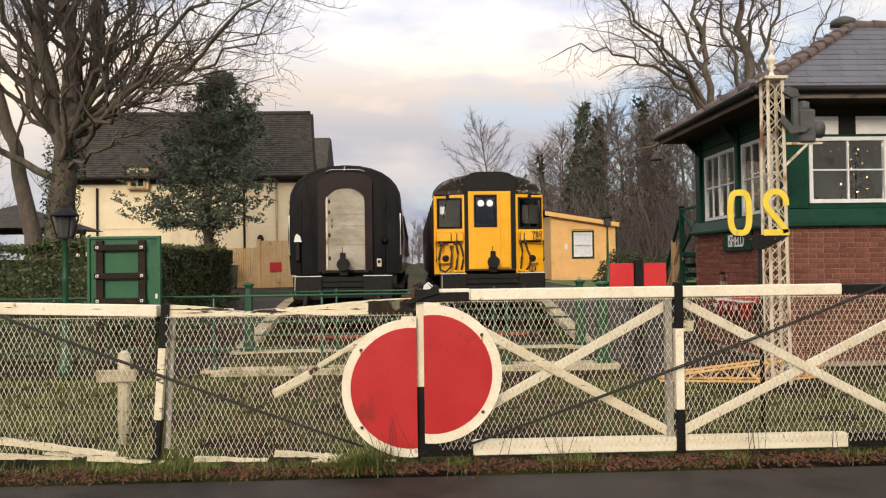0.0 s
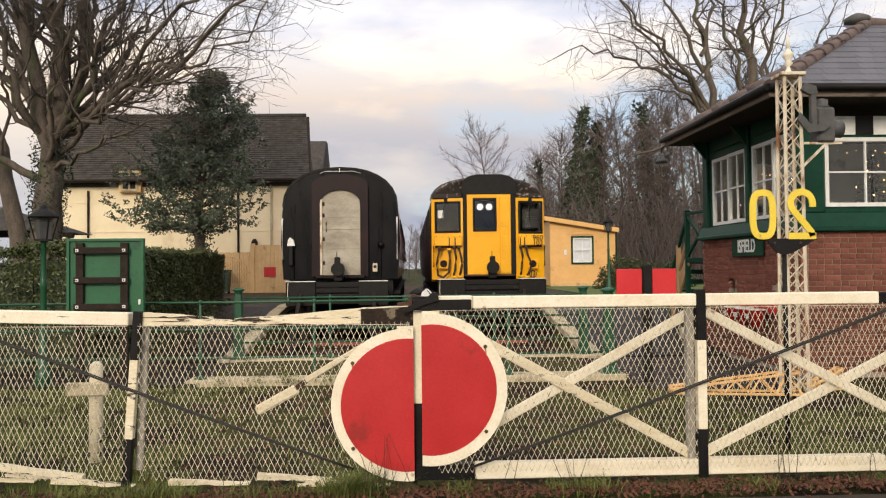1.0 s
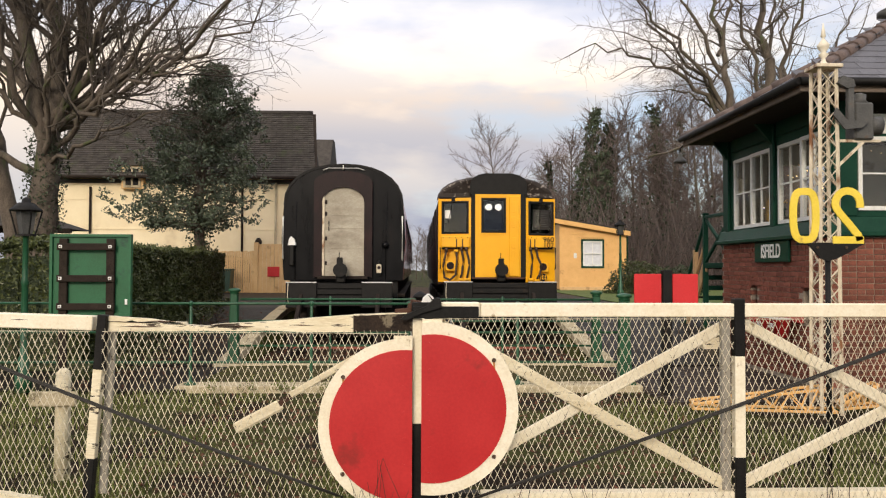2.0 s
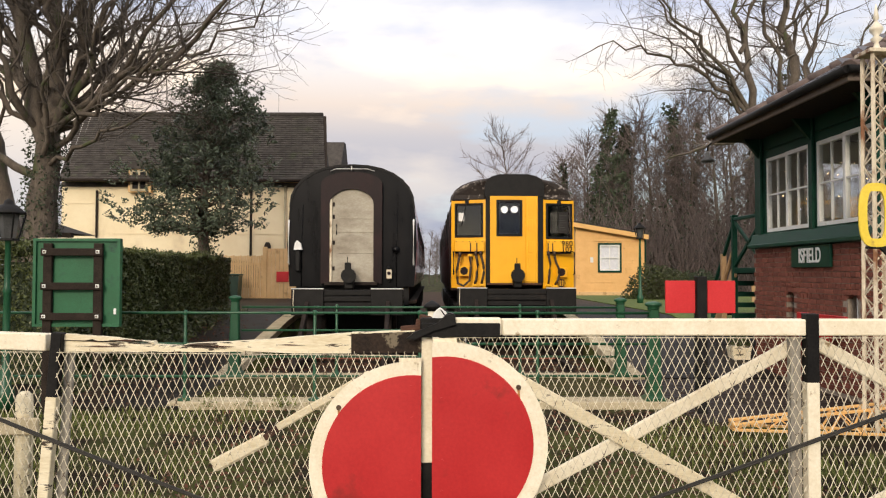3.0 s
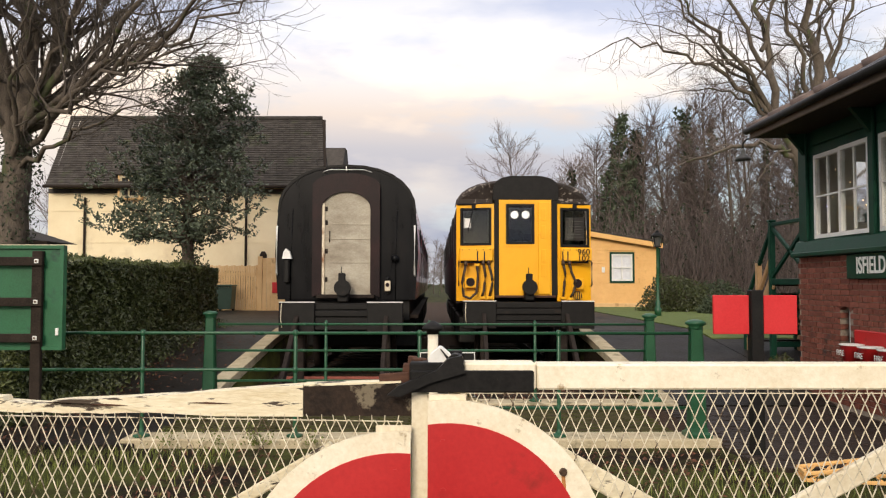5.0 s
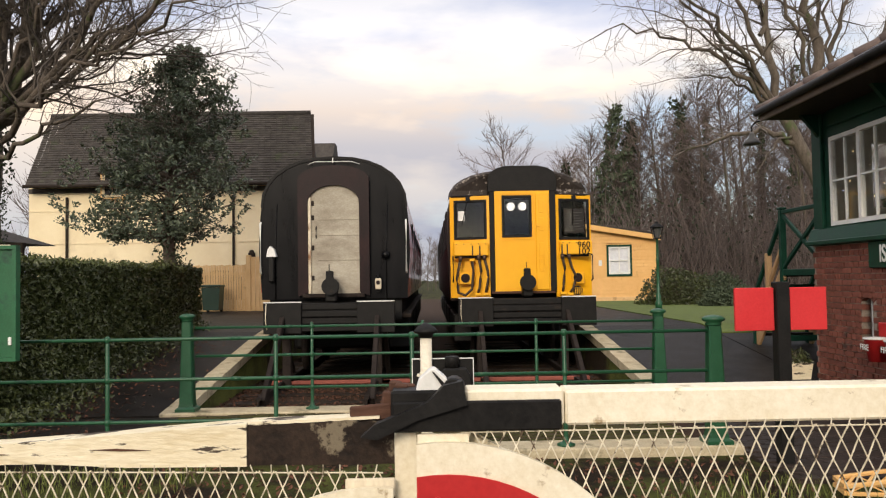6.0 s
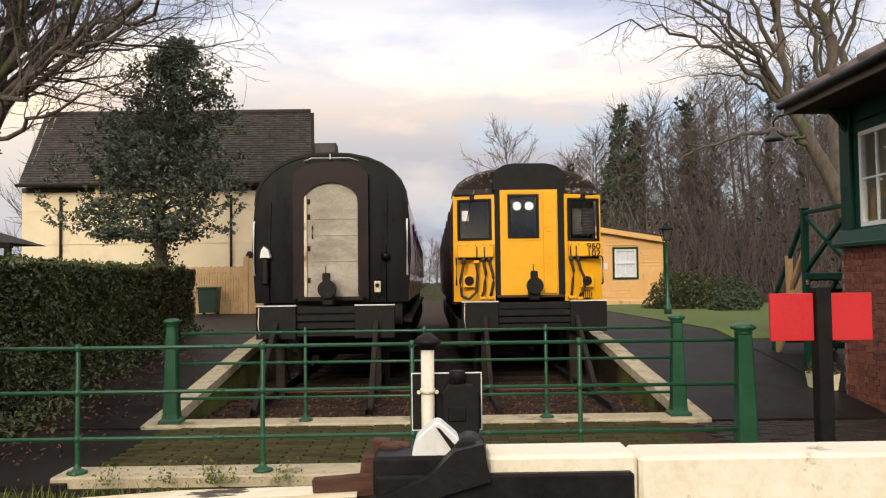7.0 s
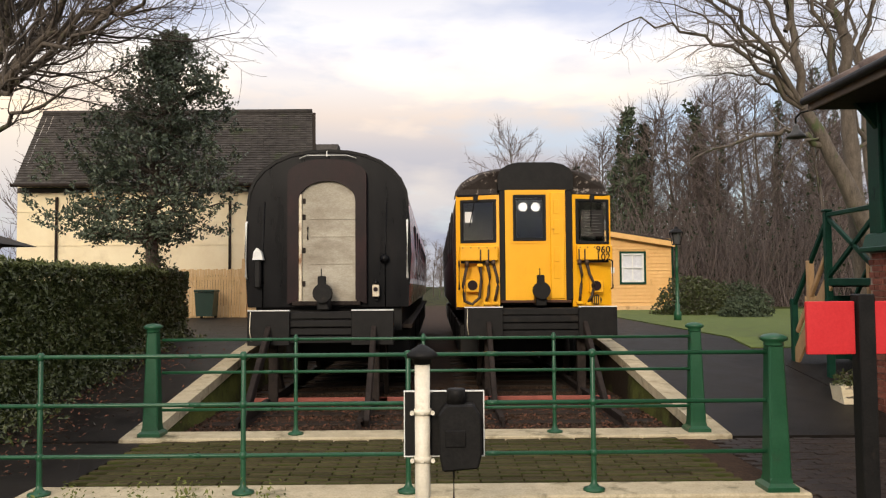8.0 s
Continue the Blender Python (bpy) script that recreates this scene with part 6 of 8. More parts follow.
def speed_sign():
    """Cut-out figures, seen from behind, on a bolted bracket and a slim post."""
    x, y = 3.03, 7.02
    t = thing("speed_sign", (x, y, -0.05), "rusty yellow cut-out speed figures on a black bracket", "speed sign")

    def ribbon(pts, w, name):
        b = B()
        n = len(pts)
        shut = (Vector(pts[0]) - Vector(pts[-1])).length < 1e-6
        rows = []
        for i, p in enumerate(pts):
            before, after = (pts[-2] if shut and i == 0 else pts[max(i - 1, 0)]), (pts[1] if shut and i == n - 1 else pts[min(i + 1, n - 1)])
            d = (Vector(after) - Vector(before)).normalized()
            nn = Vector((-d.y, d.x)) * w / 2
            q = (Vector(p) + nn, Vector(p) - nn)
            rows.append([b.verts.new((v.x, yy, v.y)) for yy in (y, y + 0.012) for v in q])
        for r0, r1 in zip(rows, rows[1:]):
            for i, j in ((0, 1), (1, 3), (3, 2), (2, 0)):
                b.faces.new((r0[i], r0[j], r1[j], r1[i]))
        if not shut:
            for r in (rows[0], rows[-1]):
                b.faces.new((r[0], r[1], r[3], r[2]))
        bmesh.ops.recalc_face_normals(b, faces=b.faces[:])
        part(name, b, NUMYELLOW, t, "rust-streaked yellow figure")

    k, ox = 1.12, 3.115

    def at(u, v):
        return ox + k * u, 1.745 + k * v

    zm, c0, c2 = 0.19, -0.145, 0.155
    ring = []
    for i in range(29):
        a = math.tau * i / 28
        c, sn = math.cos(a), math.sin(a)
        ring.append(at(c0 + 0.078 * math.copysign(abs(c) ** 0.55, c), zm + 0.165 * math.copysign(abs(sn) ** 0.75, sn)))
    ring[-1] = ring[0]
    ribbon(ring, 0.056, "figure_nought")
    arc = [at(c2 + 0.086 * math.cos(radians(a)), zm + 0.082 + 0.088 * math.sin(radians(a))) for a in range(0, 196, 15)]
    ribbon([at(c2 + 0.086, zm + 0.055)] + arc + [at(c2 - 0.058, zm + 0.02), at(c2 + 0.015, zm - 0.065), at(c2 + 0.072, zm - 0.135), at(c2 + 0.082, zm - 0.168)], 0.056, "figure_two")
    ribbon([at(c2 - 0.105, zm - 0.165), at(c2 + 0.108, zm - 0.165)], 0.056, "figure_two_foot")
    b = B()
    prism(b, [at(-0.13, 0), at(0.265, 0), at(0.17, -0.055), at(0.085, -0.10), at(0.02, -0.12), at(-0.04, -0.10), at(-0.075, -0.055)], y + 0.0, y + 0.02)
    part("bracket_plate", b, MATTBLACK, t, "black tapered bracket plate")
    b = B()
    box(b, at(-0.19, 0)[0], y + 0.002, 1.735, at(0.27, 0)[0], y + 0.05, 1.752, 0.003)
    part("shelf_angle", b, MATTBLACK, t)
    for u in (-0.06, 0.14):
        xx = at(u, 0)[0]
        b = cyl(B(), (xx, y - 0.008, 1.715), (xx, y, 1.715), 0.010, n=8)
        part("bolt", b, STEEL, t)
    xx = at(0.025, 0)[0]
    b = cyl(B(), (xx, y + 0.03, 1.74), (xx, y + 0.03, -0.1), 0.02, n=10)
    part("stem", b, MATTBLACK, t)


speed_sign()


# ---- shed on the far platform ----
def shed():
    y, x0, x1, z0 = 35.9, 6.3, 9.28, 0.66
    t = thing("platform_hut", ((x0 + x1) / 2, y, z0), "buff boarded platform hut with a sloping roof and one window", "hut")

    def top_at(x):
        return 3.78 - 0.165 * (x - 6.3)

    n = 19
    for k in range(n):
        za, zb = z0 + 0.12 + 2.6 * k / n, z0 + 0.12 + 2.6 * (k + 1) / n
        spans = [(x0, x1)]
        if zb > 1.62 and za < 2.90:
            spans = [(x0, 7.25), (8.28, x1)]
        for a, c in spans:
            b = B()
            prism_x(b, [(y, zb), (y - 0.028, za), (y + 0.02, za), (y + 0.02, zb)], a, c)
            part("weatherboard", b, ORANGE, t)
    b = B()
    prism(b, [(x0, z0 + 2.72), (x1, z0 + 2.72), (x1, top_at(x1) - 0.08), (x0, top_at(x0) - 0.08)], y - 0.01, y + 0.03)
    part("gable_board", b, ORANGE, t)
    b = plate(B(), x0 + 0.02, x1 - 0.02, z0, 3.2, y + 0.03, y + 0.1, [(7.25, 8.28, 1.62, 2.90)])
    part("wall_core", b, ORANGE, t)
    b = B()
    box(b, x1 - 0.04, y + 0.03, z0, x1, y + 3.0, 3.24)
    part("side_wall", b, ORANGE, t)
    b = B()
    box(b, x0, y + 2.9, z0, x1 - 0.05, y + 3.0, 3.24)
    part("rear_wall", b, ORANGE, t)
    b = B()
    box(b, x0, y + 0.11, z0, x0 + 0.05, y + 2.9, 3.6)
    part("side_wall", b, ORANGE, t)
    b = B()
    box(b, x0, y - 0.04, z0 - 0.05, x1, y + 0.03, z0 + 0.12, 0.01)
    part("plinth_board", b, FENCEBUFF, t)
    b = B()
    prism(b, [(x0 - 0.3, top_at(x0 - 0.3) - 0.02), (x1 + 0.12, top_at(x1 + 0.12) - 0.02), (x1 + 0.12, top_at(x1 + 0.12) + 0.05), (x0 - 0.3, top_at(x0 - 0.3) + 0.05)], y - 0.25, y + 3.1)
    part("roof", b, ROOFTILE, t, "felted sloping roof")
    b = B()
    prism(b, [(x0 - 0.3, top_at(x0 - 0.3) - 0.22), (x1 + 0.12, top_at(x1 + 0.12) - 0.22), (x1 + 0.12, top_at(x1 + 0.12) - 0.022), (x0 - 0.3, top_at(x0 - 0.3) - 0.022)], y - 0.27, y - 0.22)
    part("bargeboard", b, ORANGE, t)
    b = plate(B(), 7.25, 8.28, 1.62, 2.90, y - 0.05, y + 0.0, [(7.33, 8.20, 1.70, 2.82)])
    win = part("window_surround", b, DKGREEN, t, "dark green window surround")
    b = plate(B(), 7.33, 8.20, 1.70, 2.82, y - 0.03, y + 0.02, [(7.40, 7.745, 1.77, 2.24), (7.785, 8.13, 1.77, 2.24), (7.40, 7.745, 2.28, 2.75), (7.785, 8.13, 2.28, 2.75)])
    part("window_sash", b, WHITE, win)
    b = B()
    box(b, 7.36, y + 0.03, 1.72, 8.18, y + 0.036, 2.80)
    part("curtain", b, CURTAIN, win, "pale net curtain")
    b = B()
    box(b, 6.92, y - 0.045, 2.05, 7.05, y - 0.03, 2.28, 0.004)
    part("wall_plate", b, WHITE, t, "small white plate")
    b = B()
    box(b, 8.85, y - 0.07, 1.45, 9.0, y - 0.02, 1.55, 0.006)
    cyl(b, (8.93, y - 0.04, 1.45), (8.93, y - 0.04, 0.75), 0.012, n=6)
    part("outlet_pipe", b, ORANGE, t)
    b = B()
    tube(b, [(x1 + 0.03, y - 0.1, 3.2), (x1 + 0.03, y - 0.06, 3.05), (x1 + 0.03, y - 0.06, 0.7)], 0.035, 8)
    part("downpipe", b, DKGREEN, t)


shed()


# ---- house ----
def house():
    t = thing("station_house", (-9.3, 33, 0.4), "cream rendered house with a steep brown tiled roof", "house")
    xl, xr, y0, yb = -14.05, -4.25, 32.0, 38.0
    zt = 5.18
    b = plate(B(), xl, xr, 0.3, zt, y0, y0 + 0.3, [])
    wall = part("wall", b, RENDER, t)
    b = B()
    box(b, xr - 0.3, y0 + 0.3, 0.3, xr, yb, zt)
    box(b, xl, y0 + 0.3, 0.3, xl + 0.3, yb, zt)
    box(b, xl + 0.3, yb - 0.3, 0.3, xr - 0.3, yb, zt)
    part("wall", b, RENDER, t)
    b = B()
    prism_x(b, [(y0 + 0.05, zt), (yb - 0.05, zt), (34.6, 7.9)], xr - 0.58, xr - 0.32)
    part("gable", b, RENDER, t)
    b = B()
    prism_x(b, [(y0 + 0.05, zt), (yb - 0.05, zt), (34.6, 7.9)], xl + 0.02, xl + 0.28)
    part("gable", b, RENDER, t)
    b = B()
    box(b, xl, y0 - 0.03, 4.85, xr, y0, 5.02)
    part("eaves_course", b, ROOFTILE, wall, "brown corbelled eaves course")
    for z in (4.2, 3.05):
        b = B()
        box(b, xl, y0 - 0.022, z, xr, y0, z + 0.05)
        part("string_course", b, RENDER, wall)
    # tiled slope in overlapping courses, front and back
    n = 30
    p0, p1 = Vector((0, 31.6, 5.10)), Vector((0, 34.5, 8.10))
    b = B()
    for k in range(n):
        a, c = p0.lerp(p1, k / n), p0.lerp(p1, (k + 1.15) / n)
        fl, fr = k / n, k / n
        x0 = -13.98 - 0.50 * fl
        x1 = -3.98 - 0.5 * fr
        m = 46
        for i in range(m):
            xa, xb = x0 + (x1 - x0) * i / m + 0.006, x0 + (x1 - x0) * (i + 1) / m - 0.006
            j = random.uniform(-0.012, 0.012)
            v = [b.verts.new(q) for q in ((xa, a.y - 0.045 + j, a.z + 0.03), (xb, a.y - 0.045 + j, a.z + 0.03), (xb, c.y, c.z + 0.012), (xa, c.y, c.z + 0.012), (xa, a.y - 0.03, a.z - 0.02), (xb, a.y - 0.03, a.z - 0.02))]
            b.faces.new((v[0], v[1], v[2], v[3])), b.faces.new((v[4], v[5], v[1], v[0]))
    roof = part("roof_tiles", b, ROOFTILE, t, "steep brown clay-tiled roof")
    tagged(roof, kind="stuff")
    b = B()
    prism_x(b, [(31.62, 5.06), (34.5, 8.06), (38.3, 5.06)], -13.95, -4.52)
    part("roof_deck", b, ROOFTILE, t)
    b = cyl(B(), (-14.45, 34.5, 8.12), (-4.48, 34.5, 8.14), 0.11, n=8)
    part("ridge_tiles", b, ROOFTILE, t)
    b = B()
    beam(b, (-4.0, 31.55, 5.02), (-4.46, 34.5, 8.08), 0.06, 0.22, up="X")
    part("bargeboard", b, DKWOOD, t)
    b = cyl(B(), (-14.02, 31.5, 5.05), (-3.95, 31.5, 5.05), 0.06, n=8)
    part("gutter", b, DKWOOD, t)
    # rear wing
    b = B()
    box(b, -7.5, 38.05, 0.4, -4.5, 43.5, 5.9)
    wing = part("rear_wing", b, RENDER, t)
    b = B()
    prism_x(b, [(38.6, 5.6), (41.0, 8.1), (41.8, 8.1), (44.3, 5.6)], -7.8, -4.32)
    part("wing_roof", b, ROOFTILE, wing)
    # dormer
    b = B()
    box(b, -11.45, y0 - 0.25, 4.62, -10.60, y0 + 0.9, 5.50)
    dorm = part("dormer", b, FENCEBUFF, t, "small dormer window with a tiled hood")
    b = B()
    prism(b, [(-11.62, 5.50), (-10.45, 5.50), (-11.03, 5.88)], y0 - 0.35, y0 + 1.2)
    part("dormer_roof", b, ROOFTILE, dorm)
    b = plate(B(), -11.36, -10.70, 4.66, 5.46, y0 - 0.30, y0 - 0.252, [(-11.28, -11.06, 4.74, 5.38), (-11.0, -10.78, 4.74, 5.38)])
    part("window_frame", b, CONCRETE, dorm)
    b = B()
    box(b, -11.34, y0 - 0.262, 4.68, -10.72, y0 - 0.254, 5.44)
    part("window_pane", b, RUBBER, dorm)
    # pipes and lights on the wall
    for x, za, zb in ((-12.7, 0.6, 4.7), (-6.85, 0.6, 4.7), (-5.55, 0.6, 4.9)):
        b = cyl(B(), (x, y0 - 0.06, za), (x, y0 - 0.06, zb), 0.045, n=8)
        part("downpipe", b, DKWOOD if x < -6 else CONCRETE, t)
    b = lathe(B(), -6.2, y0 - 0.12, [(0.05, 2.35), (0.13, 2.42), (0.13, 2.62), (0.06, 2.74)], 10)
    part("wall_lamp", b, DKWOOD, t, "brown wall lantern")
    for x in (-11.1, -7.3):
        pts = [(x + 0.75 * math.cos(math.pi * k / 10), 1.70 + 0.35 * math.sin(math.pi * k / 10)) for k in range(11)]
        b = prism(B(), pts + [(x - 0.75, 1.0), (x + 0.75, 1.0)], y0 - 0.05, y0 - 0.0)
        win = part("arched_window", b, DKWOOD, t, "arched window head above the hedge")


house()


def pergola():
    t = thing("shelter", (-9.2, 22, 0.5), "dark timber shelter with a low hipped roof", "shelter")
    z0 = 0.5
    for x in (-11.5, -9.9, -9.15):
        b = B()
        box(b, x - 0.06, 21.9, z0, x + 0.06, 22.02, 2.55, 0.01)
        part("post", b, DKWOOD, t)
    b = B()
    box(b, -11.8, 21.88, 2.46, -9.07, 22.04, 2.58, 0.01)
    part("beam", b, DKWOOD, t)
    b = B()
    vs = [b.verts.new(p) for p in ((-13.2, 21.4, 2.62), (-9.55, 21.4, 2.62), (-9.55, 24.5, 2.62), (-13.2, 24.5, 2.62), (-11.4, 22.9, 3.35))]
    for ids in ((0, 1, 4), (1, 2, 4), (2, 3, 4), (3, 0, 4), (3, 2, 1, 0)):
        b.faces.new([vs[i] for i in ids])
    bmesh.ops.recalc_face_normals(b, faces=b.faces[:])
    part("roof", b, ROOFTILE, t, "dark grey-brown roof")


pergola()


def picket_fence():
    y = 30.6
    t = thing("picket_fence", (-7.0, y, 0.65), "buff close-boarded fence and gate beside the platform", "fence")
    for k in range(24):
        x = -8.15 + 0.086 * k
        b = B()
        box(b, x, y, 0.6, x + 0.074, y + 0.025, 2.18 + 0.014 * (k % 3), 0.004)
        part("board", b, FENCEBUFF, t)
    b = B()
    box(b, -8.15, y + 0.03, 1.85, -6.1, y + 0.07, 1.95)
    part("fence_rail", b, FENCEBUFF, t)
    b = B()
    box(b, -6.08, y - 0.12, 0.6, -5.93, y + 0.02, 2.52, 0.01)
    part("gate_post", b, FENCEBUFF, t)
    for k in range(10):
        x = -5.92 + 0.15 * k
        b = B()
        box(b, x, y - 0.08, 0.6, x + 0.14, y - 0.05, 2.46, 0.004)
        part("panel_board", b, FENCEBUFF, t)


picket_fence()


def wheelie_bin():
    x, y = -7.05, 30.0
    t = thing("wheelie_bin", (x, y, 0.65), "dark green wheeled bin beside the fence", "bin")
    b = prism(B(), [(x - 0.25, 0.72), (x + 0.25, 0.72), (x + 0.30, 1.46), (x - 0.30, 1.46)], y - 0.28, y + 0.28)
    part("bin_body", b, BINGREEN, t)
    b = B()
    box(b, x - 0.32, y - 0.32, 1.465, x + 0.32, y + 0.32, 1.54, 0.02)
    part("lid", b, BINGREEN, t)
    for s in (-0.22, 0.22):
        b = cyl(B(), (x + s - 0.03, y + 0.2, 0.75), (x + s + 0.03, y + 0.2, 0.75), 0.10, n=12)
        part("wheel", b, MATTBLACK, t)


wheelie_bin()
b = B()
box(b, -5.58, 30.49, 1.25, -5.14, 30.515, 1.62, 0.006)
solo("red_notice", b, SIGNRED, "small red notice on the buff fence", "notice")

b = B()
prism(b, [(5.07, 0.14), (5.33, 0.14), (5.37, 0.36), (5.03, 0.36)], 14.95, 15.22)
planter = solo("planter", b, OLDCREAM, "white wicker planter with a little green in it", "planter")


def eaves_lamp():
    x, y = 4.92, 15.7
    t = thing("eaves_lamp", (x, y, 3.5), "dull green shaded lamp hanging off the signal box eaves", "lamp")
    b = tube(B(), [(5.4, 14.95, 3.86), (5.2, 15.3, 3.90), (4.97, 15.65, 3.88), (x, y, 3.82), (x, y, 3.70)], 0.014, 6)
    part("lamp_arm", b, MATTBLACK, t)
    b = lathe(B(), x, y, [(0.02, 3.74), (0.04, 3.70), (0.045, 3.65), (0.115, 3.59), (0.125, 3.55), (0.115, 3.55), (0.04, 3.60)], 14)
    part("lamp_shade", b, SIGNALGREY, t)


eaves_lamp()


# ---- trees and hedges ----
class Wood:
    """Collects tapered branches as plain vertex and face lists."""

    def __init__(self):
        self.v, self.f = [], []

    def limb(self, pts, r0, r1, n=4):
        base = len(self.v)
        m = len(pts)
        for i, p in enumerate(pts):
            d = pts[min(i + 1, m - 1)] - pts[max(i - 1, 0)]
            d = d.normalized() if d.length > 1e-6 else Vector((0, 0, 1))
            a = d.cross(Vector((0.31, 0.17, 0.93))).normalized()
            c = d.cross(a)
            r = r0 + (r1 - r0) * i / (m - 1)
            for k in range(n):
                t = math.tau * k / n
                self.v.append(tuple(p + (a * math.cos(t) + c * math.sin(t)) * r))
        for i in range(m - 1):
            for k in range(n):
                self.f.append((base + i * n + k, base + i * n + (k + 1) % n, base + (i + 1) * n + (k + 1) % n, base + (i + 1) * n + k))

    def mesh(self, name, material):
        me = bpy.data.meshes.new(name)
        me.from_pydata(self.v, [], self.f)
        me.polygons.foreach_set("use_smooth", [True] * len(self.f))
        me.materials.append(material)
        return me


def child_of(name, me, parent, label="", kind=""):
    ob = new(name, me)
    ob.parent = parent
    if parent.type == "EMPTY":
        ob.matrix_parent_inverse = Matrix.Translation(parent.location).inverted()
    return tagged(ob, label, kind=kind)


def rvec(rnd):
    return Vector((rnd.gauss(0, 1), rnd.gauss(0, 1), rnd.gauss(0, 1))).normalized()


def wander(rnd, p, d, length, n, crook, lift):
    """A crooked run of points from p along d."""
    pts = [p.copy()]
    step = length / n
    d = d.normalized()
    for _ in range(n):
        d = (d + rvec(rnd) * crook + Vector((0, 0, lift))).normalized()
        pts.append(pts[-1] + d * step)
    return pts


def shoots(rnd, wood, pts, r0, r1, level, density, droop, spread=0.9):
    """Side shoots along a run, and theirs in turn."""
    total = sum((b - a).length for a, b in zip(pts, pts[1:]))
    n = max(2, int(total * density))
    for k in range(n):
        f = 0.18 + 0.82 * (k + rnd.random()) / n
        x = min(f, 0.999) * (len(pts) - 1)
        i = int(x)
        p = pts[i].lerp(pts[i + 1], x - i)
        d = (pts[i + 1] - pts[i]).normalized()
        side = (d + rvec(rnd) * spread).normalized()
        r = max(0.0045, (r0 + (r1 - r0) * f) * 0.42)
        ln = total * rnd.uniform(0.22, 0.45) * (1.1 - 0.55 * f)
        ln = min(ln, 2.6)
        if level == 1:
            ln = rnd.uniform(0.25, 0.75)
        sub = wander(rnd, p, side, ln, 6 if level > 1 else 3, 0.30, 0.05 - droop)
        wood.limb(sub, r, max(0.0028, r * 0.3), 3)
        if level > 1:
            shoots(rnd, wood, sub, r, r * 0.3, level - 1, density * 1.5, droop, spread)


def bend(rnd, p, q, sag, n=12, crook=0.34):
    """A limb from p to q that bows and crooks a little."""
    p, q = Vector(p), Vector(q)
    ln = (q - p).length
    out = []
    for k in range(n + 1):
        f = k / n
        w = rvec(rnd) * crook * ln / n * (0 if k in (0,) else 1)
        out.append(p.lerp(q, f) + Vector((0, 0, sag * 4 * f * (1 - f))) + w)
    return out


def big_tree(at, label, stem, stem_r, limbs, seed, density=1.5, droop=0.0, levels=3, ivy=0):
    rnd = random.Random(seed)
    t = thing("tree", at, label, "tree")
    w = Wood()
    pts = [Vector(p) for p in stem]
    fine = []
    for a, b in zip(pts, pts[1:]):
        fine += [a.lerp(b, k / 3) + rvec(rnd) * 0.04 for k in range(3)]
    fine.append(pts[-1])
    fine[0] = pts[0]
    w.limb(fine, stem_r * 1.2, stem_r * 0.5, 14)
    child_of("trunk", w.mesh("trunk", BARK), t)
    tw = Wood()
    for start, end, sag, r in limbs:
        wl_ = Wood()
        run = bend(rnd, start, end, sag)
        wl_.limb(run, r * 0.72, r * 0.14, 8)
        child_of("limb", wl_.mesh("limb", BARK), t)
        shoots(rnd, tw, run, r * 0.8, r * 0.22, levels, density, droop)
        tip = wander(rnd, run[-1], run[-1] - run[-2], 1.2, 4, 0.2, 0.02 - droop)
        tw.limb(tip, r * 0.22, 0.004, 3)
        shoots(rnd, tw, tip, 0.015, 0.005, 1, 6, droop)
    child_of("twig_crown", tw.mesh("twig_crown", TWIG), t, "bare winter twigs", "stuff")
    if ivy:
        L = Leaves(rnd)
        for k in range(ivy):
            f = rnd.random() ** 1.3
            x = f * (len(fine) - 1) * 0.8
            i = int(x)
            p = fine[i].lerp(fine[i + 1], x - i) + rvec(rnd) * stem_r * rnd.uniform(0.95, 1.35)
            L.leaf(p, 0.075)
        child_of("ivy", L.mesh("ivy", IVY), t, "ivy on the trunk", "stuff")
    return t


class Leaves:
    """Many small folded leaves, four corners each."""

    def __init__(self, rnd):
        self.rnd, self.v, self.f = rnd, [], []

    def leaf(self, p, size, up=0.35):
        r = self.rnd
        n = (rvec(r) + Vector((0, -0.25, up))).normalized()
        a = n.cross(rvec(r)).normalized()
        c = n.cross(a)
        s = size * r.uniform(0.6, 1.25)
        b = len(self.v)
        self.v += [tuple(p - a * s * 0.6), tuple(p + c * s * 0.3 + n * s * 0.12), tuple(p + a * s * 0.6), tuple(p - c * s * 0.3 + n * s * 0.12)]
        self.f += [(b, b + 1, b + 2), (b, b + 2, b + 3)]

    def blade(self, p, h, lean, w=0.004):
        r = self.rnd
        a = r.random() * math.tau
        d = Vector((math.cos(a), math.sin(a), 0))
        b = len(self.v)
        tip = p + Vector((0, 0, h)) + d * lean * h
        mid = p + Vector((0, 0, h * 0.6)) + d * lean * h * 0.35
        s = Vector((-d.y, d.x, 0)) * w
        self.v += [tuple(p - s), tuple(p + s), tuple(mid + s * 0.8), tuple(mid - s * 0.8), tuple(tip)]
        self.f += [(b, b + 1, b + 2, b + 3), (b + 3, b + 2, b + 4)]

    def mesh(self, name, material):
        me = bpy.data.meshes.new(name)
        me.from_pydata(self.v, [], self.f)
        me.materials.append(material)
        return me


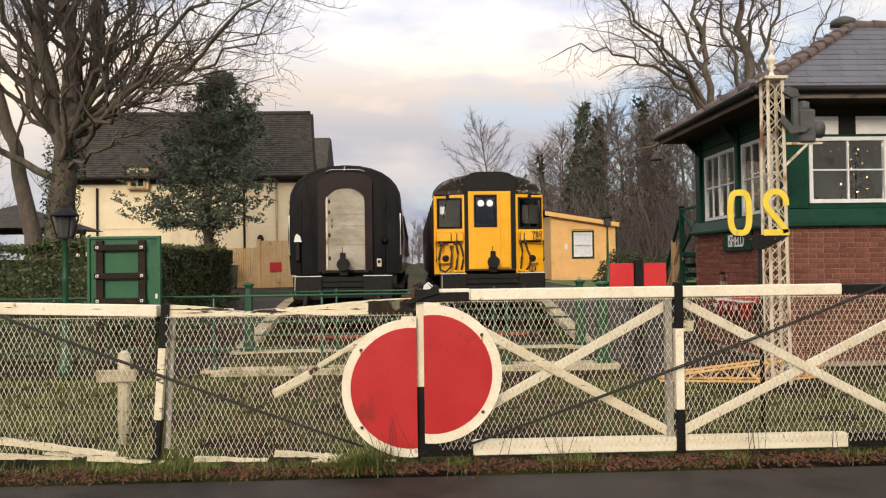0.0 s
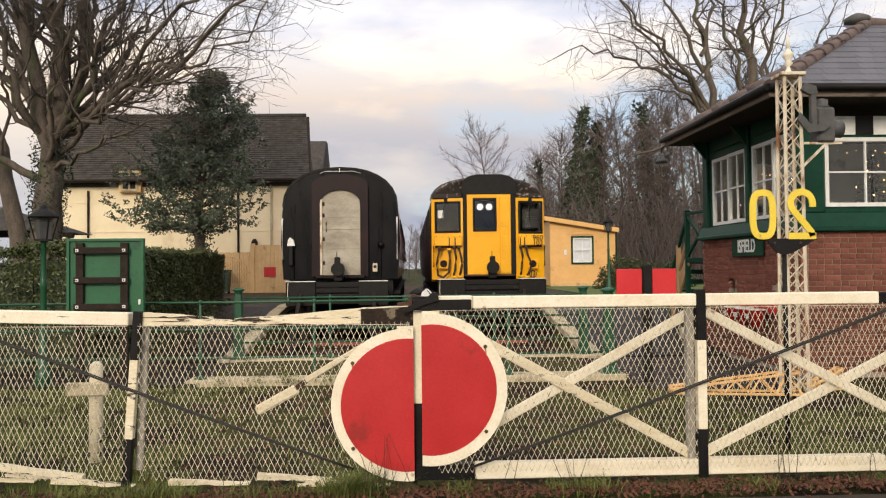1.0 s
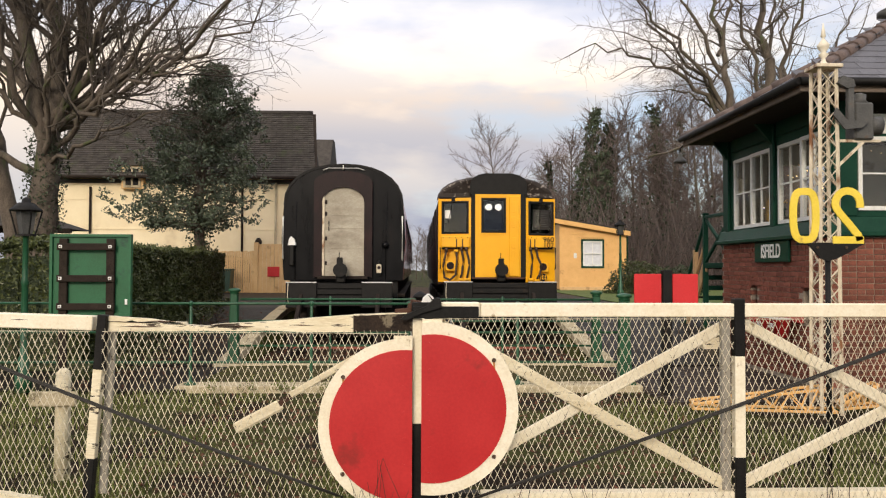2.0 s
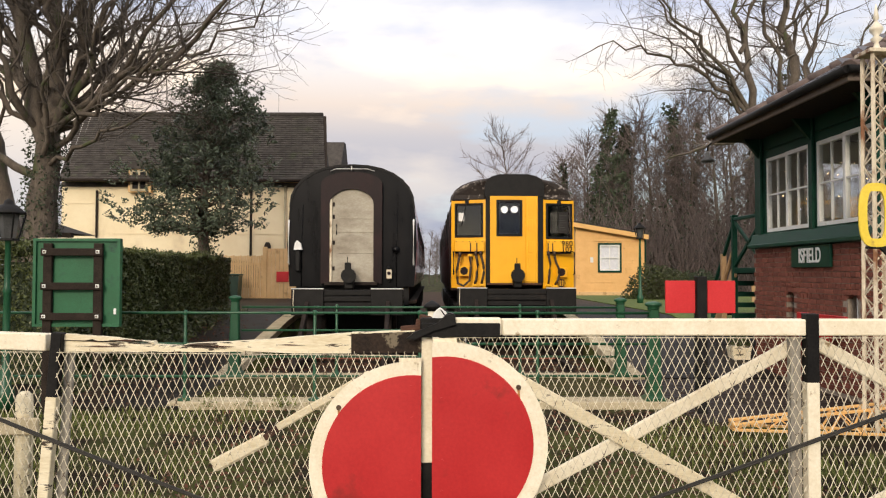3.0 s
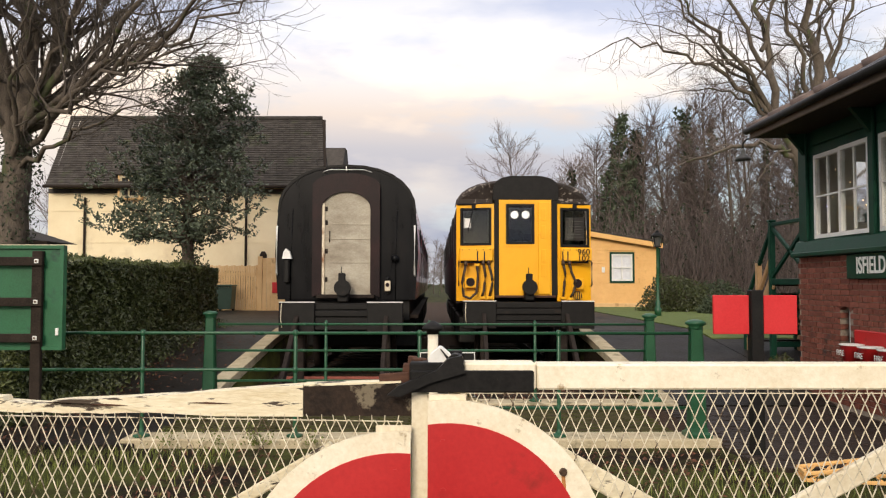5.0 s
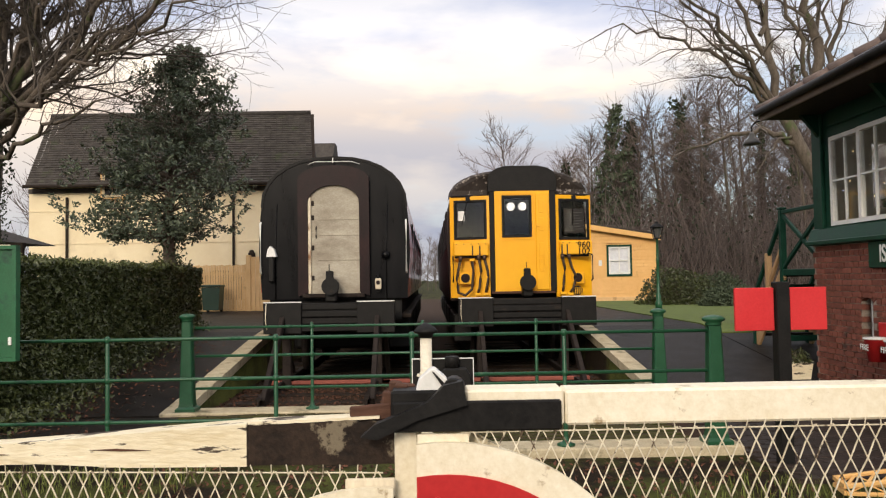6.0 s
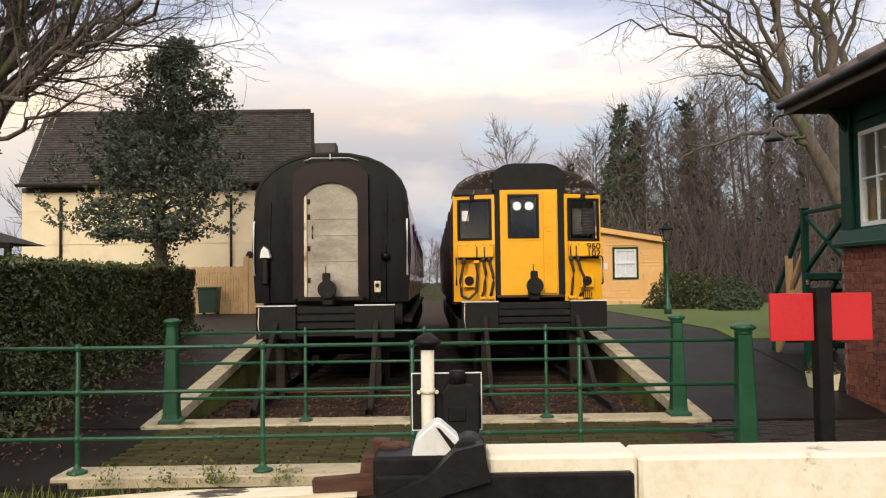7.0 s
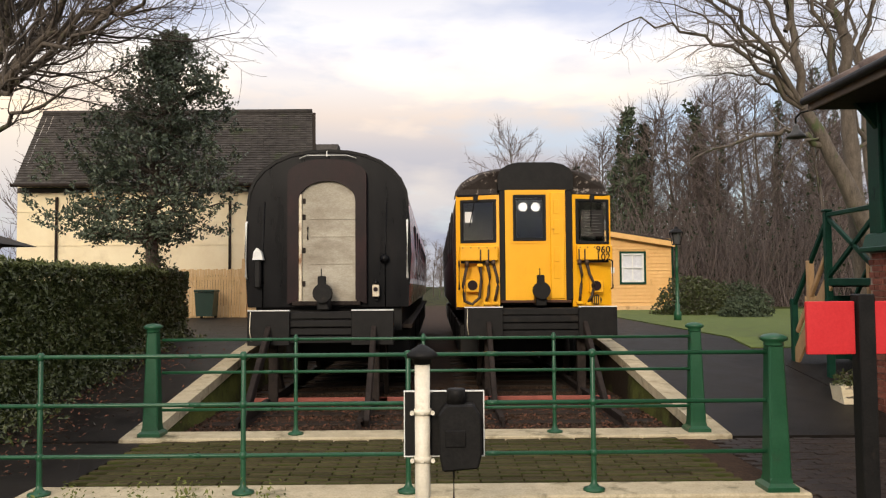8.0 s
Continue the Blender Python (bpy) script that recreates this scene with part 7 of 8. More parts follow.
# the broad bare tree behind the hedge
FK = (-8.55, 19.5, 4.5)
big_tree((-8.65, 19.5, 0.5), "broad bare winter tree with ivy on its trunk", [(-8.65, 19.5, 0.3), (-8.7, 19.5, 1.6), (-8.6, 19.5, 3.2), FK, (-8.5, 19.4, 5.2)], 0.37, [
    ((-8.65, 19.5, 3.6), (-9.5, 19.2, 13.0), 0.0, 0.30), ((-8.5, 19.4, 4.9), (-8.2, 19.0, 13.2), 0.0, 0.33), ((-8.45, 19.4, 4.4), (-6.4, 18.8, 12.6), -0.3, 0.22),
    ((-8.6, 19.5, 4.2), (-10.6, 19.0, 12.8), -0.2, 0.20), ((-8.4, 19.4, 4.7), (-2.7, 16.0, 7.3), -0.2, 0.13), ((-8.4, 19.4, 4.9), (-3.2, 16.8, 8.7), -0.3, 0.12), ((-8.4, 19.4, 4.9), (-4.6, 18.6, 7.0), 0.1, 0.10), ((-8.45, 19.4, 4.5), (-6.2, 18.0, 8.0), 0.1, 0.10), ((-8.6, 19.4, 4.0), (-7.4, 17.2, 6.2), 0.2, 0.09), ((-8.5, 19.4, 5.0), (-7.0, 19.6, 10.4), 0.0, 0.12),
    ((-8.4, 19.4, 4.3), (-4.3, 16.6, 5.7), 0.3, 0.10), (FK, (-5.2, 17.6, 10.2), -0.3, 0.14), (FK, (-5.6, 20.4, 9.0), 0.1, 0.12), ((-8.5, 19.4, 3.9), (-5.2, 17.4, 4.9), 0.1, 0.08),
    ((-8.75, 19.5, 3.7), (-12.6, 18.4, 4.7), 0.4, 0.14), (FK, (-12.2, 18.6, 9.4), 0.2, 0.14), ((-8.6, 19.4, 4.2), (-9.2, 16.4, 8.6), 0.2, 0.12), (FK, (-7.2, 17.0, 9.6), 0.1, 0.12),
    ((-8.5, 19.4, 4.6), (-3.0, 16.2, 6.3), 0.2, 0.10), (FK, (-7.3, 21.0, 11.6), 0.1, 0.15), (FK, (-11.6, 17.4, 7.0), 0.3, 0.10)], 7, density=2.6, droop=-0.03, ivy=3600)
big_tree((-9.6, 20.4, 0.5), "slender bare tree leaning beside a broader one", [(-9.55, 20.4, 0.3), (-9.75, 20.4, 2.4), (-10.2, 20.4, 4.6), (-10.7, 20.4, 6.4)], 0.22, [
    ((-10.2, 20.4, 4.6), (-13.2, 19.5, 8.6), 0.2, 0.10), ((-10.7, 20.4, 6.4), (-11.2, 20.3, 12.0), 0.0, 0.14), ((-10.1, 20.4, 4.0), (-9.0, 18.0, 8.6), 0.2, 0.07), ((-10.7, 20.4, 6.2), (-13.0, 20, 11.0), 0.2, 0.1)], 17, density=2.0)

# the leaning bare tree behind the signal box
FK2 = (10.9, 28.0, 6.7)
big_tree((13.4, 28.2, 0.55), "leaning bare winter tree with long drooping twigs", [(13.4, 28.2, 0.4), (12.9, 28.1, 2.6), (12.0, 28, 4.7), FK2], 0.30, [
    (FK2, (9.9, 28, 13.2), 0.0, 0.20), ((11.5, 28, 5.6), (7.7, 27.2, 5.2), 0.55, 0.15), (FK2, (5.4, 27, 8.9), 0.8, 0.12), (FK2, (6.5, 26.6, 10.9), 0.5, 0.12), (FK2, (6.0, 27.6, 12.2), 0.2, 0.10),
    ((10.5, 28, 8.4), (8.0, 27.6, 12.4), 0.2, 0.11), ((10.4, 28, 9.0), (11.6, 28.5, 13.4), 0.0, 0.11), (FK2, (8.2, 29.0, 8.0), 0.4, 0.08), (FK2, (6.6, 27.5, 9.6), 0.7, 0.08), ((11.4, 28, 5.9), (9.6, 27, 4.4), 0.3, 0.06)], 23, density=2.2, droop=0.08)
big_tree((13.2, 29.0, 0.55), "tall upright bare tree close behind a leaning one", [(13.2, 29, 0.4), (12.9, 29, 3.5), (12.7, 29, 6.4), (12.6, 29, 8.2)], 0.30, [
    ((12.6, 29, 8.0), (12.0, 28.8, 14.5), 0.0, 0.24), ((12.6, 29, 7.4), (14.6, 28.6, 13.0), 0.1, 0.14), ((12.7, 29, 6.6), (15.6, 28.0, 10.0), 0.3, 0.12), ((12.6, 29, 7.0), (10.8, 28.6, 12.8), 0.1, 0.13), ((12.8, 29, 5.4), (16.0, 28, 8.0), 0.3, 0.09), ((12.6, 29, 8.0), (13.2, 29, 14.0), 0, 0.12)], 24, density=2.1, droop=0.05)
big_tree((16.0, 33.0, 0.55), "tall bare tree farther behind the signal box", [(16.0, 33, 0.4), (15.8, 33, 3.5), (15.4, 33, 7.0)], 0.26, [
    ((15.5, 33, 6.0), (12.8, 32, 12.5), 0.2, 0.12), ((15.4, 33, 7.0), (15.0, 33, 14.5), 0, 0.15), ((15.4, 33, 6.8), (18.6, 33, 13), 0.3, 0.12), ((15.6, 33, 5.0), (19.4, 32, 8), 0.4, 0.09)], 29, density=1.6, droop=0.03)


def slim_tree(x, y, z0, h, wide, seed, label, material=HAZETWIG, ivy=0.0, group="background trees", n_side=46, girth=0.012):
    """A slim upright tree, its stem bristling with rising shoots."""
    rnd = random.Random(seed)
    t = thing("tree", (x, y, z0), label, "tree", group)
    w = Wood()
    stem = wander(rnd, Vector((x, y, z0 - 0.2)), Vector((rnd.uniform(-0.08, 0.08), 0, 1)), h, 9, 0.06, 0.06)
    w.limb(stem, girth * h, 0.012, 6)
    child_of("trunk", w.mesh("trunk", BARK), t)
    tw = Wood()
    for k in range(n_side):
        f = 0.12 + 0.86 * (k + rnd.random()) / n_side
        i = min(len(stem) - 2, int(f * (len(stem) - 1)))
        p = stem[i].lerp(stem[i + 1], f * (len(stem) - 1) - i)
        a = rnd.random() * math.tau
        d = Vector((math.cos(a), math.sin(a), rnd.uniform(0.35, 1.1)))
        ln = wide * rnd.uniform(0.5, 1.0) * (1.15 - 0.75 * f)
        run = wander(rnd, p, d, ln, 5, 0.15, 0.07)
        tw.limb(run, 0.028, 0.009, 3)
        for j in range(int(7 + ln * 5)):
            g = rnd.uniform(0.2, 0.99) * (len(run) - 1)
            jj = int(g)
            q = run[jj].lerp(run[jj + 1], g - jj)
            dd = (run[jj + 1] - run[jj]).normalized() + rvec(rnd) * 0.8
            s2 = wander(rnd, q, dd, rnd.uniform(0.3, 1.0), 3, 0.2, 0.08)
            tw.limb(s2, 0.011, 0.006, 3)
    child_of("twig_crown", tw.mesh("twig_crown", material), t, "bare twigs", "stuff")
    if ivy:
        L = Leaves(rnd)
        for k in range(int(1500 * ivy)):
            f = rnd.random()
            i = min(len(stem) - 2, int(f * (len(stem) - 1)))
            p = stem[i].lerp(stem[i + 1], f * (len(stem) - 1) - i)
            rad = (1.15 - 0.7 * f + 0.7 * noise.noise((x, f * 7, seed))) * min(1.0, ivy)
            off = rvec(rnd)
            off.z *= 0.6
            L.leaf(p + off * rad * rnd.random() ** 0.4, 0.26)
        child_of("ivy", L.mesh("ivy", IVY), t, "dark ivy clothing the stem", "stuff")
    return t


rnd0 = random.Random(41)
slim_tree(6.2, 55, 0.6, 10.6, 5.6, 51, "pale bare spreading tree behind the hut", n_side=64)
slim_tree(8.6, 45, 0.6, 10.3, 1.6, 52, "ivy-clad tree standing in the thicket", ivy=1.15)
slim_tree(10.6, 46, 0.6, 9.5, 1.6, 53, "ivy-clad tree standing in the thicket", ivy=1.15)
slim_tree(9.6, 44, 0.6, 7.6, 1.6, 54, "ivy-clad tree standing in the thicket", ivy=1.0)
slim_tree(14.4, 46, 0.6, 10.8, 1.7, 55, "ivy-clad tree standing in the thicket", ivy=0.8)
for k in range(58):
    fx = (k * 0.618) % 1.0
    slim_tree(8.4 + 30 * fx, 42.5 + 15 * rnd0.random(), 0.6, (8.6 + 3.6 * min(1, fx * 3)) * rnd0.uniform(0.82, 1.08), rnd0.uniform(2.6, 4.0), 60 + k, "bare tree in the far thicket", ivy=(0.45 if k % 6 == 0 else 0), n_side=66)
for k in range(9):
    slim_tree(-15.5 - 22 * ((k * 0.618) % 1.0), 30 + 16 * rnd0.random(), 0.5, rnd0.uniform(6, 9.5), rnd0.uniform(2.2, 3.4), 90 + k, "bare tree beyond the house", n_side=34)
for k in range(7):
    slim_tree(-2.6 + 5.0 * ((k * 0.618) % 1.0), 95 + 30 * rnd0.random(), 0.4, rnd0.uniform(5, 7.0), 2.6, 110 + k, "distant bare tree beside the line", n_side=26)


def thicket():
    """Low tangle of stems at the foot of the wood."""
    rnd = random.Random(77)
    w = Wood()
    for k in range(11000):
        x, y = rnd.uniform(6.2, 44), rnd.uniform(39.5, 52)
        if x < 10 and y < 40.5:
            y += 1.5
        p = Vector((x, y, 0.5))
        h = rnd.uniform(1.4, 3.6) + 3.6 * rnd.random() ** 2
        w.limb(wander(rnd, p, Vector((rnd.gauss(0, 0.35), rnd.gauss(0, 0.2), 1)), h, 4, 0.18, 0.02), 0.022, 0.008, 3)
    tagged(new("undergrowth", w.mesh("undergrowth", HAZETWIG)), "tangled brown undergrowth at the foot of the wood", "undergrowth", kind="stuff")
    L = Leaves(rnd)
    for k in range(42000):
        x, y = rnd.uniform(6.0, 46), rnd.uniform(41, 58)
        z = 0.5 + abs(rnd.gauss(0, 2.3)) * (0.8 + 0.6 * noise.noise((x * 0.3, y * 0.3, 2)))
        L.leaf(Vector((x, y, z)), 0.22)
    tagged(new("brambles", L.mesh("brambles", IVY)), "dark brambles and ivy under the bare trees", "brambles", kind="stuff")


thicket()


def hedge():
    rnd = random.Random(31)
    t = thing("hedge", (-5.6, 17, 0.1), "clipped dark green hedge along the platform path", "hedge")
    b = B()
    box(b, -6.0, 13.2, -0.1, -5.15, 21.3, 1.72)
    box(b, -11.8, 13.2, -0.1, -6.02, 13.9, 1.68)
    part("hedge_core", b, IVY, t)
    L = Leaves(rnd)

    def wob(u, v, s):
        return 0.11 * noise.noise((u * 1.3, v * 1.3, s)) + 0.05 * noise.noise((u * 4, v * 4, s))

    for k in range(30000):
        y, z = rnd.uniform(12.9, 21.55), 0.02 + 1.9 * rnd.random() ** 0.9
        L.leaf(Vector((-5.0 + wob(y, z, 1) - abs(rnd.gauss(0, 0.07)), y, max(z, ramp_z(y)))), 0.072)
    for k in range(13000):
        x, z = rnd.uniform(-11.8, -4.95), 0.02 + 1.9 * rnd.random()
        L.leaf(Vector((x, 12.95 + wob(x, z, 3) + abs(rnd.gauss(0, 0.06)), z)), 0.06)
    for k in range(15000):
        y, x = rnd.uniform(12.9, 21.55), rnd.uniform(-6.2, -4.95)
        L.leaf(Vector((x, y, 1.90 + wob(x, y, 5) + rnd.gauss(0, 0.04))), 0.07)
    for k in range(7000):
        x, y = rnd.uniform(-11.8, -6.0), rnd.uniform(12.9, 14.1)
        L.leaf(Vector((x, y, 1.88 + wob(x, y, 5) + rnd.gauss(0, 0.03))), 0.06)
    for k in range(2500):
        x, z = rnd.uniform(-6.2, -4.95), rnd.uniform(0.6, 1.9)
        L.leaf(Vector((x, 21.5 + rnd.gauss(0, 0.05), z)), 0.058)
    child_of("hedge_leaves", L.mesh("hedge_leaves", LEAF), t, "dense small dark green leaves", "stuff")
    G = Leaves(rnd)
    for k in range(5200):
        y = rnd.uniform(12.0, 20.5)
        x = -5.0 + abs(rnd.gauss(0, 0.36)) * (0.75 + 0.5 * noise.noise((y * 0.8, 0, 0)))
        G.leaf(Vector((x, y, ramp_z(y) + 0.02 + 0.16 * rnd.random() ** 2)), 0.065, 0.8)
    tagged(new("ground_ivy", G.mesh("ground_ivy", LEAF)), "trailing green ivy along the foot of the hedge", "ivy", kind="stuff")


hedge()


def holly():
    rnd = random.Random(37)
    at = Vector((-5.30, 20.4, 0.6))
    t = thing("holly_tree", at, "dense evergreen holly tree with a bare lower trunk", "tree")
    w = Wood()
    stem = [at, at + Vector((0.02, 0, 1.2)), at + Vector((-0.04, 0, 2.2)), at + Vector((0.06, 0, 3.6)), at + Vector((0.30, 0, 5.5))]
    w.limb(stem, 0.17, 0.04, 10)
    child_of("trunk", w.mesh("trunk", BARK), t)
    L, tw = Leaves(rnd), Wood()

    # crown outline: height, reach towards -x, reach towards +x
    outline = ((2.0, 1.2, 0.5), (2.25, 2.1, 1.3), (2.75, 2.25, 1.6), (3.3, 1.95, 1.6), (3.8, 1.5, 1.55), (4.3, 1.1, 1.45), (4.8, 0.75, 1.4), (5.3, 0.55, 1.15), (5.65, 0.1, 0.8), (5.9, -0.25, 0.5))

    def reach(z, side):
        for p, q in zip(outline, outline[1:]):
            if p[0] <= z <= q[0]:
                return p[1 + side] + (q[1 + side] - p[1 + side]) * (z - p[0]) / (q[0] - p[0])
        return 0.3

    for clump in range(900):
        z = 2.0 + 3.9 * rnd.random() ** 1.1
        a = rnd.random() * math.tau
        lo, hi = -reach(z, 0), reach(z, 1)
        mid, half = (lo + hi) / 2, (hi - lo) / 2
        ragg = 0.86 + 0.62 * noise.noise((math.cos(a) * 1.7, math.sin(a) * 1.7, z * 1.4))
        rr = half * ragg * rnd.uniform(0.08, 1.0) ** 0.5
        c = at + Vector((mid + math.cos(a) * rr, math.sin(a) * min(rr, 1.7), z - 0.10 * rr))
        f = (z - 2.0) / 3.9
        root = stem[2].lerp(stem[4], min(1, f)) - Vector((0, 0, 0.35))
        if clump % 3 == 0:
            tw.limb(bend(rnd, root, c, 0.06, 4), 0.022, 0.005, 3)
        size = rnd.uniform(0.08, 0.25)
        for k in range(int(150 * size)):
            o = rvec(rnd) * size * rnd.random() ** 0.4
            o.z *= 0.75
            L.leaf(c + o, 0.078)
    # single sprays that break the outline
    for k in range(150):
        z = 2.05 + 3.8 * rnd.random()
        a = rnd.random() * math.tau
        lo, hi = -reach(z, 0), reach(z, 1)
        c = at + Vector(((lo + hi) / 2 + math.cos(a) * (hi - lo) / 2 * 0.95, math.sin(a) * min((hi - lo) / 2, 1.7) * 0.95, z - 0.1))
        d = Vector((math.cos(a) * 0.8, math.sin(a) * 0.8, rnd.uniform(0.1, 0.9)))
        run = wander(rnd, c, d, rnd.uniform(0.2, 0.42), 3, 0.2, 0.05)
        tw.limb(run, 0.007, 0.003, 3)
        for j in range(18):
            g = rnd.random() * 2.99
            L.leaf(run[int(g)].lerp(run[int(g) + 1], g % 1) + rvec(rnd) * 0.05, 0.075)
    child_of("bough_mass", tw.mesh("bough_mass", BARK), t, kind="stuff")
    child_of("crown", L.mesh("crown", HOLLY), t, "glossy dark holly leaves", "stuff")
    I = Leaves(rnd)
    for k in range(900):
        I.leaf(at + Vector((rnd.gauss(0, 0.14), rnd.gauss(0, 0.14), rnd.uniform(0.9, 2.2))), 0.07)
    child_of("ivy", I.mesh("ivy", IVY), t, "ivy round the trunk", "stuff")


holly()


def bush(x, y, z0, rx, ry, h, n, material, label, seed, size=0.09):
    rnd = random.Random(seed)
    t = thing("bush", (x, y, z0), label, "bush", "bushes")
    L, w = Leaves(rnd), Wood()
    for k in range(n):
        d = rvec(rnd)
        d.z = abs(d.z)
        s = 1 + 0.22 * noise.noise((d.x * 3 + seed, d.y * 3, d.z * 3))
        r = rnd.random() ** 0.25 * s
        L.leaf(Vector((x + d.x * rx * r, y + d.y * ry * r, z0 + d.z * h * r)), size)
    for k in range(14):
        w.limb(wander(rnd, Vector((x, y, z0)), Vector((rnd.gauss(0, 0.5), rnd.gauss(0, 0.5), 1)), h * 0.8, 4, 0.15, 0), 0.02, 0.006, 4)
    child_of("stems", w.mesh("stems", BARK), t)
    child_of("leaves", L.mesh("leaves", material), t, kind="stuff")


bush(8.2, 30.0, 0.62, 1.3, 0.9, 1.25, 5200, LEAF, "rounded evergreen bush on the lawn", 3)
bush(9.0, 28.0, 0.62, 0.75, 0.6, 0.62, 2600, IVY, "low dark clipped bush on the lawn", 4)
bush(10.1, 31.5, 0.62, 1.3, 0.8, 1.1, 3600, IVY, "dark evergreen bush beside the lawn", 5)
bush(5.2, 15.08, 0.34, 0.2, 0.16, 0.22, 260, LEAF, "small green plant in a planter", 6, 0.05)
b = B()
box(b, 10.4, 27.2, 0.6, 12.0, 27.25, 1.25)
solo("low_fence", b, TIMBER, "low bare timber board fence by the lawn", "fence")


# ---- grass, weeds and litter ----
def verge():
    rnd = random.Random(61)
    G = Leaves(rnd)
    for cx_, n_, sp, hh in ((-0.42, 620, 0.16, 0.22), (-1.75, 520, 0.22, 0.15), (-2.25, 340, 0.16, 0.13), (1.20, 260, 0.13, 0.14), (0.28, 150, 0.08, 0.12), (0.95, 120, 0.08, 0.12), (-1.05, 240, 0.2, 0.12), (2.35, 160, 0.15, 0.1), (3.3, 160, 0.2, 0.1), (-3.3, 300, 0.4, 0.12), (-0.62, 260, 0.14, 0.16)):
        for k in range(int(n_ * 0.8)):
            G.blade(Vector((cx_ + rnd.gauss(0, sp * 0.7), 5.87 + rnd.gauss(0, 0.06), -0.02)), hh * rnd.uniform(0.4, 1.0), rnd.uniform(0.3, 1.7), 0.003)
    for k in range(700):
        G.blade(Vector((rnd.uniform(-5, 5), 5.88 + rnd.gauss(0, 0.07), -0.02)), rnd.uniform(0.03, 0.07), rnd.uniform(0.2, 1.0))
    tagged(new("verge_grass", G.mesh("verge_grass", GRASS)), "tufts of rough grass at the foot of the gates", "grass", kind="stuff")
    D = Leaves(rnd)
    for k in range(6500):
        x = rnd.uniform(-5, 5)
        D.leaf(Vector((x, 5.84 + rnd.gauss(0, 0.07 + 0.06 * (noise.noise((x * 1.5, 0, 0)) + 0.4)), 0.006 + 0.02 * rnd.random())), 0.036, 1.2)
    tagged(new("dead_leaves", D.mesh("dead_leaves", DEADLEAF)), "brown dead leaves and bark along the road edge", "leaf litter", kind="stuff")
    F = Leaves(rnd)
    for k in range(42000):
        x, y = rnd.uniform(-7.5, 6.5), rnd.uniform(6.15, 11.2)
        g = noise.noise((x * 0.55, y * 0.55, 1.2)) + (0.55 if x < -1.9 else 0) + (0.35 if x > 3.2 and y < 8.8 else 0) - (0.34 if -1.9 < x < 3.2 else 0.05)
        if (x > 2.9 and y > 10.2) or (x < -3.1 and y > 11.2):
            continue
        if g > rnd.uniform(-0.15, 0.5):
            F.blade(Vector((x, y, ground_z(x, y) - 0.01)), rnd.uniform(0.04, 0.14), rnd.uniform(0.1, 0.9), 0.004)
    tagged(new("field_grass", F.mesh("field_grass", GRASS)), "patchy rough grass behind the gates", "grass", kind="stuff")
    R = Leaves(rnd)
    for k in range(1700):
        x, y = rnd.uniform(-2.6, 3.0), rnd.uniform(6.2, 11.3)
        R.leaf(Vector((x, y, ground_z(x, y) + 0.012)), 0.05, 1.3)
    for k in range(2600):
        R.leaf(Vector((rnd.uniform(-2.95, 2.95), rnd.uniform(14.2, 17.5), -0.13)), 0.05, 1.5)
    for k in range(900):
        y = rnd.uniform(11.3, 19)
        R.leaf(Vector((-4.6 + abs(rnd.gauss(0, 0.5)), y, ramp_z(y) + 0.008)), 0.045, 2.0)
    tagged(new("scattered_leaves", R.mesh("scattered_leaves", DEADLEAF)), "scattered dead leaves on earth and ballast", "leaf litter", kind="stuff")
    W = Wood()
    for cx_, n_ in ((-0.28, 9), (-0.15, 4), (1.05, 5), (2.55, 6), (3.15, 4), (0.5, 3), (-1.2, 4)):
        for k in range(n_):
            x = cx_ + rnd.gauss(0, 0.07)
            run = wander(rnd, Vector((x, 5.84 + rnd.gauss(0, 0.03), 0)), Vector((rnd.gauss(0, 0.25), 0, 1)), rnd.uniform(0.2, 0.48), 5, 0.1, 0.05)
            W.limb(run, 0.0032, 0.0014, 3)
    tagged(new("dry_weed_stalks", W.mesh("dry_weed_stalks", HOSE)), "thin dry weed stalks at the gates", "weeds", kind="stuff")
    H = Leaves(rnd)
    for k in range(60):
        cx_, h0 = rnd.choice((-2.6, -2.1, -1.75, -1.7, -1.2)) + rnd.gauss(0, 0.1), rnd.uniform(0.05, 0.22)
        for j in range(7):
            H.leaf(Vector((cx_ + rnd.gauss(0, 0.02), 11.26 + rnd.gauss(0, 0.02), h0 * j / 6)), 0.03, 0.6)
    tagged(new("sill_weeds", H.mesh("sill_weeds", GRASS)), "small weeds in front of the concrete sill", "weeds", kind="stuff")


verge()


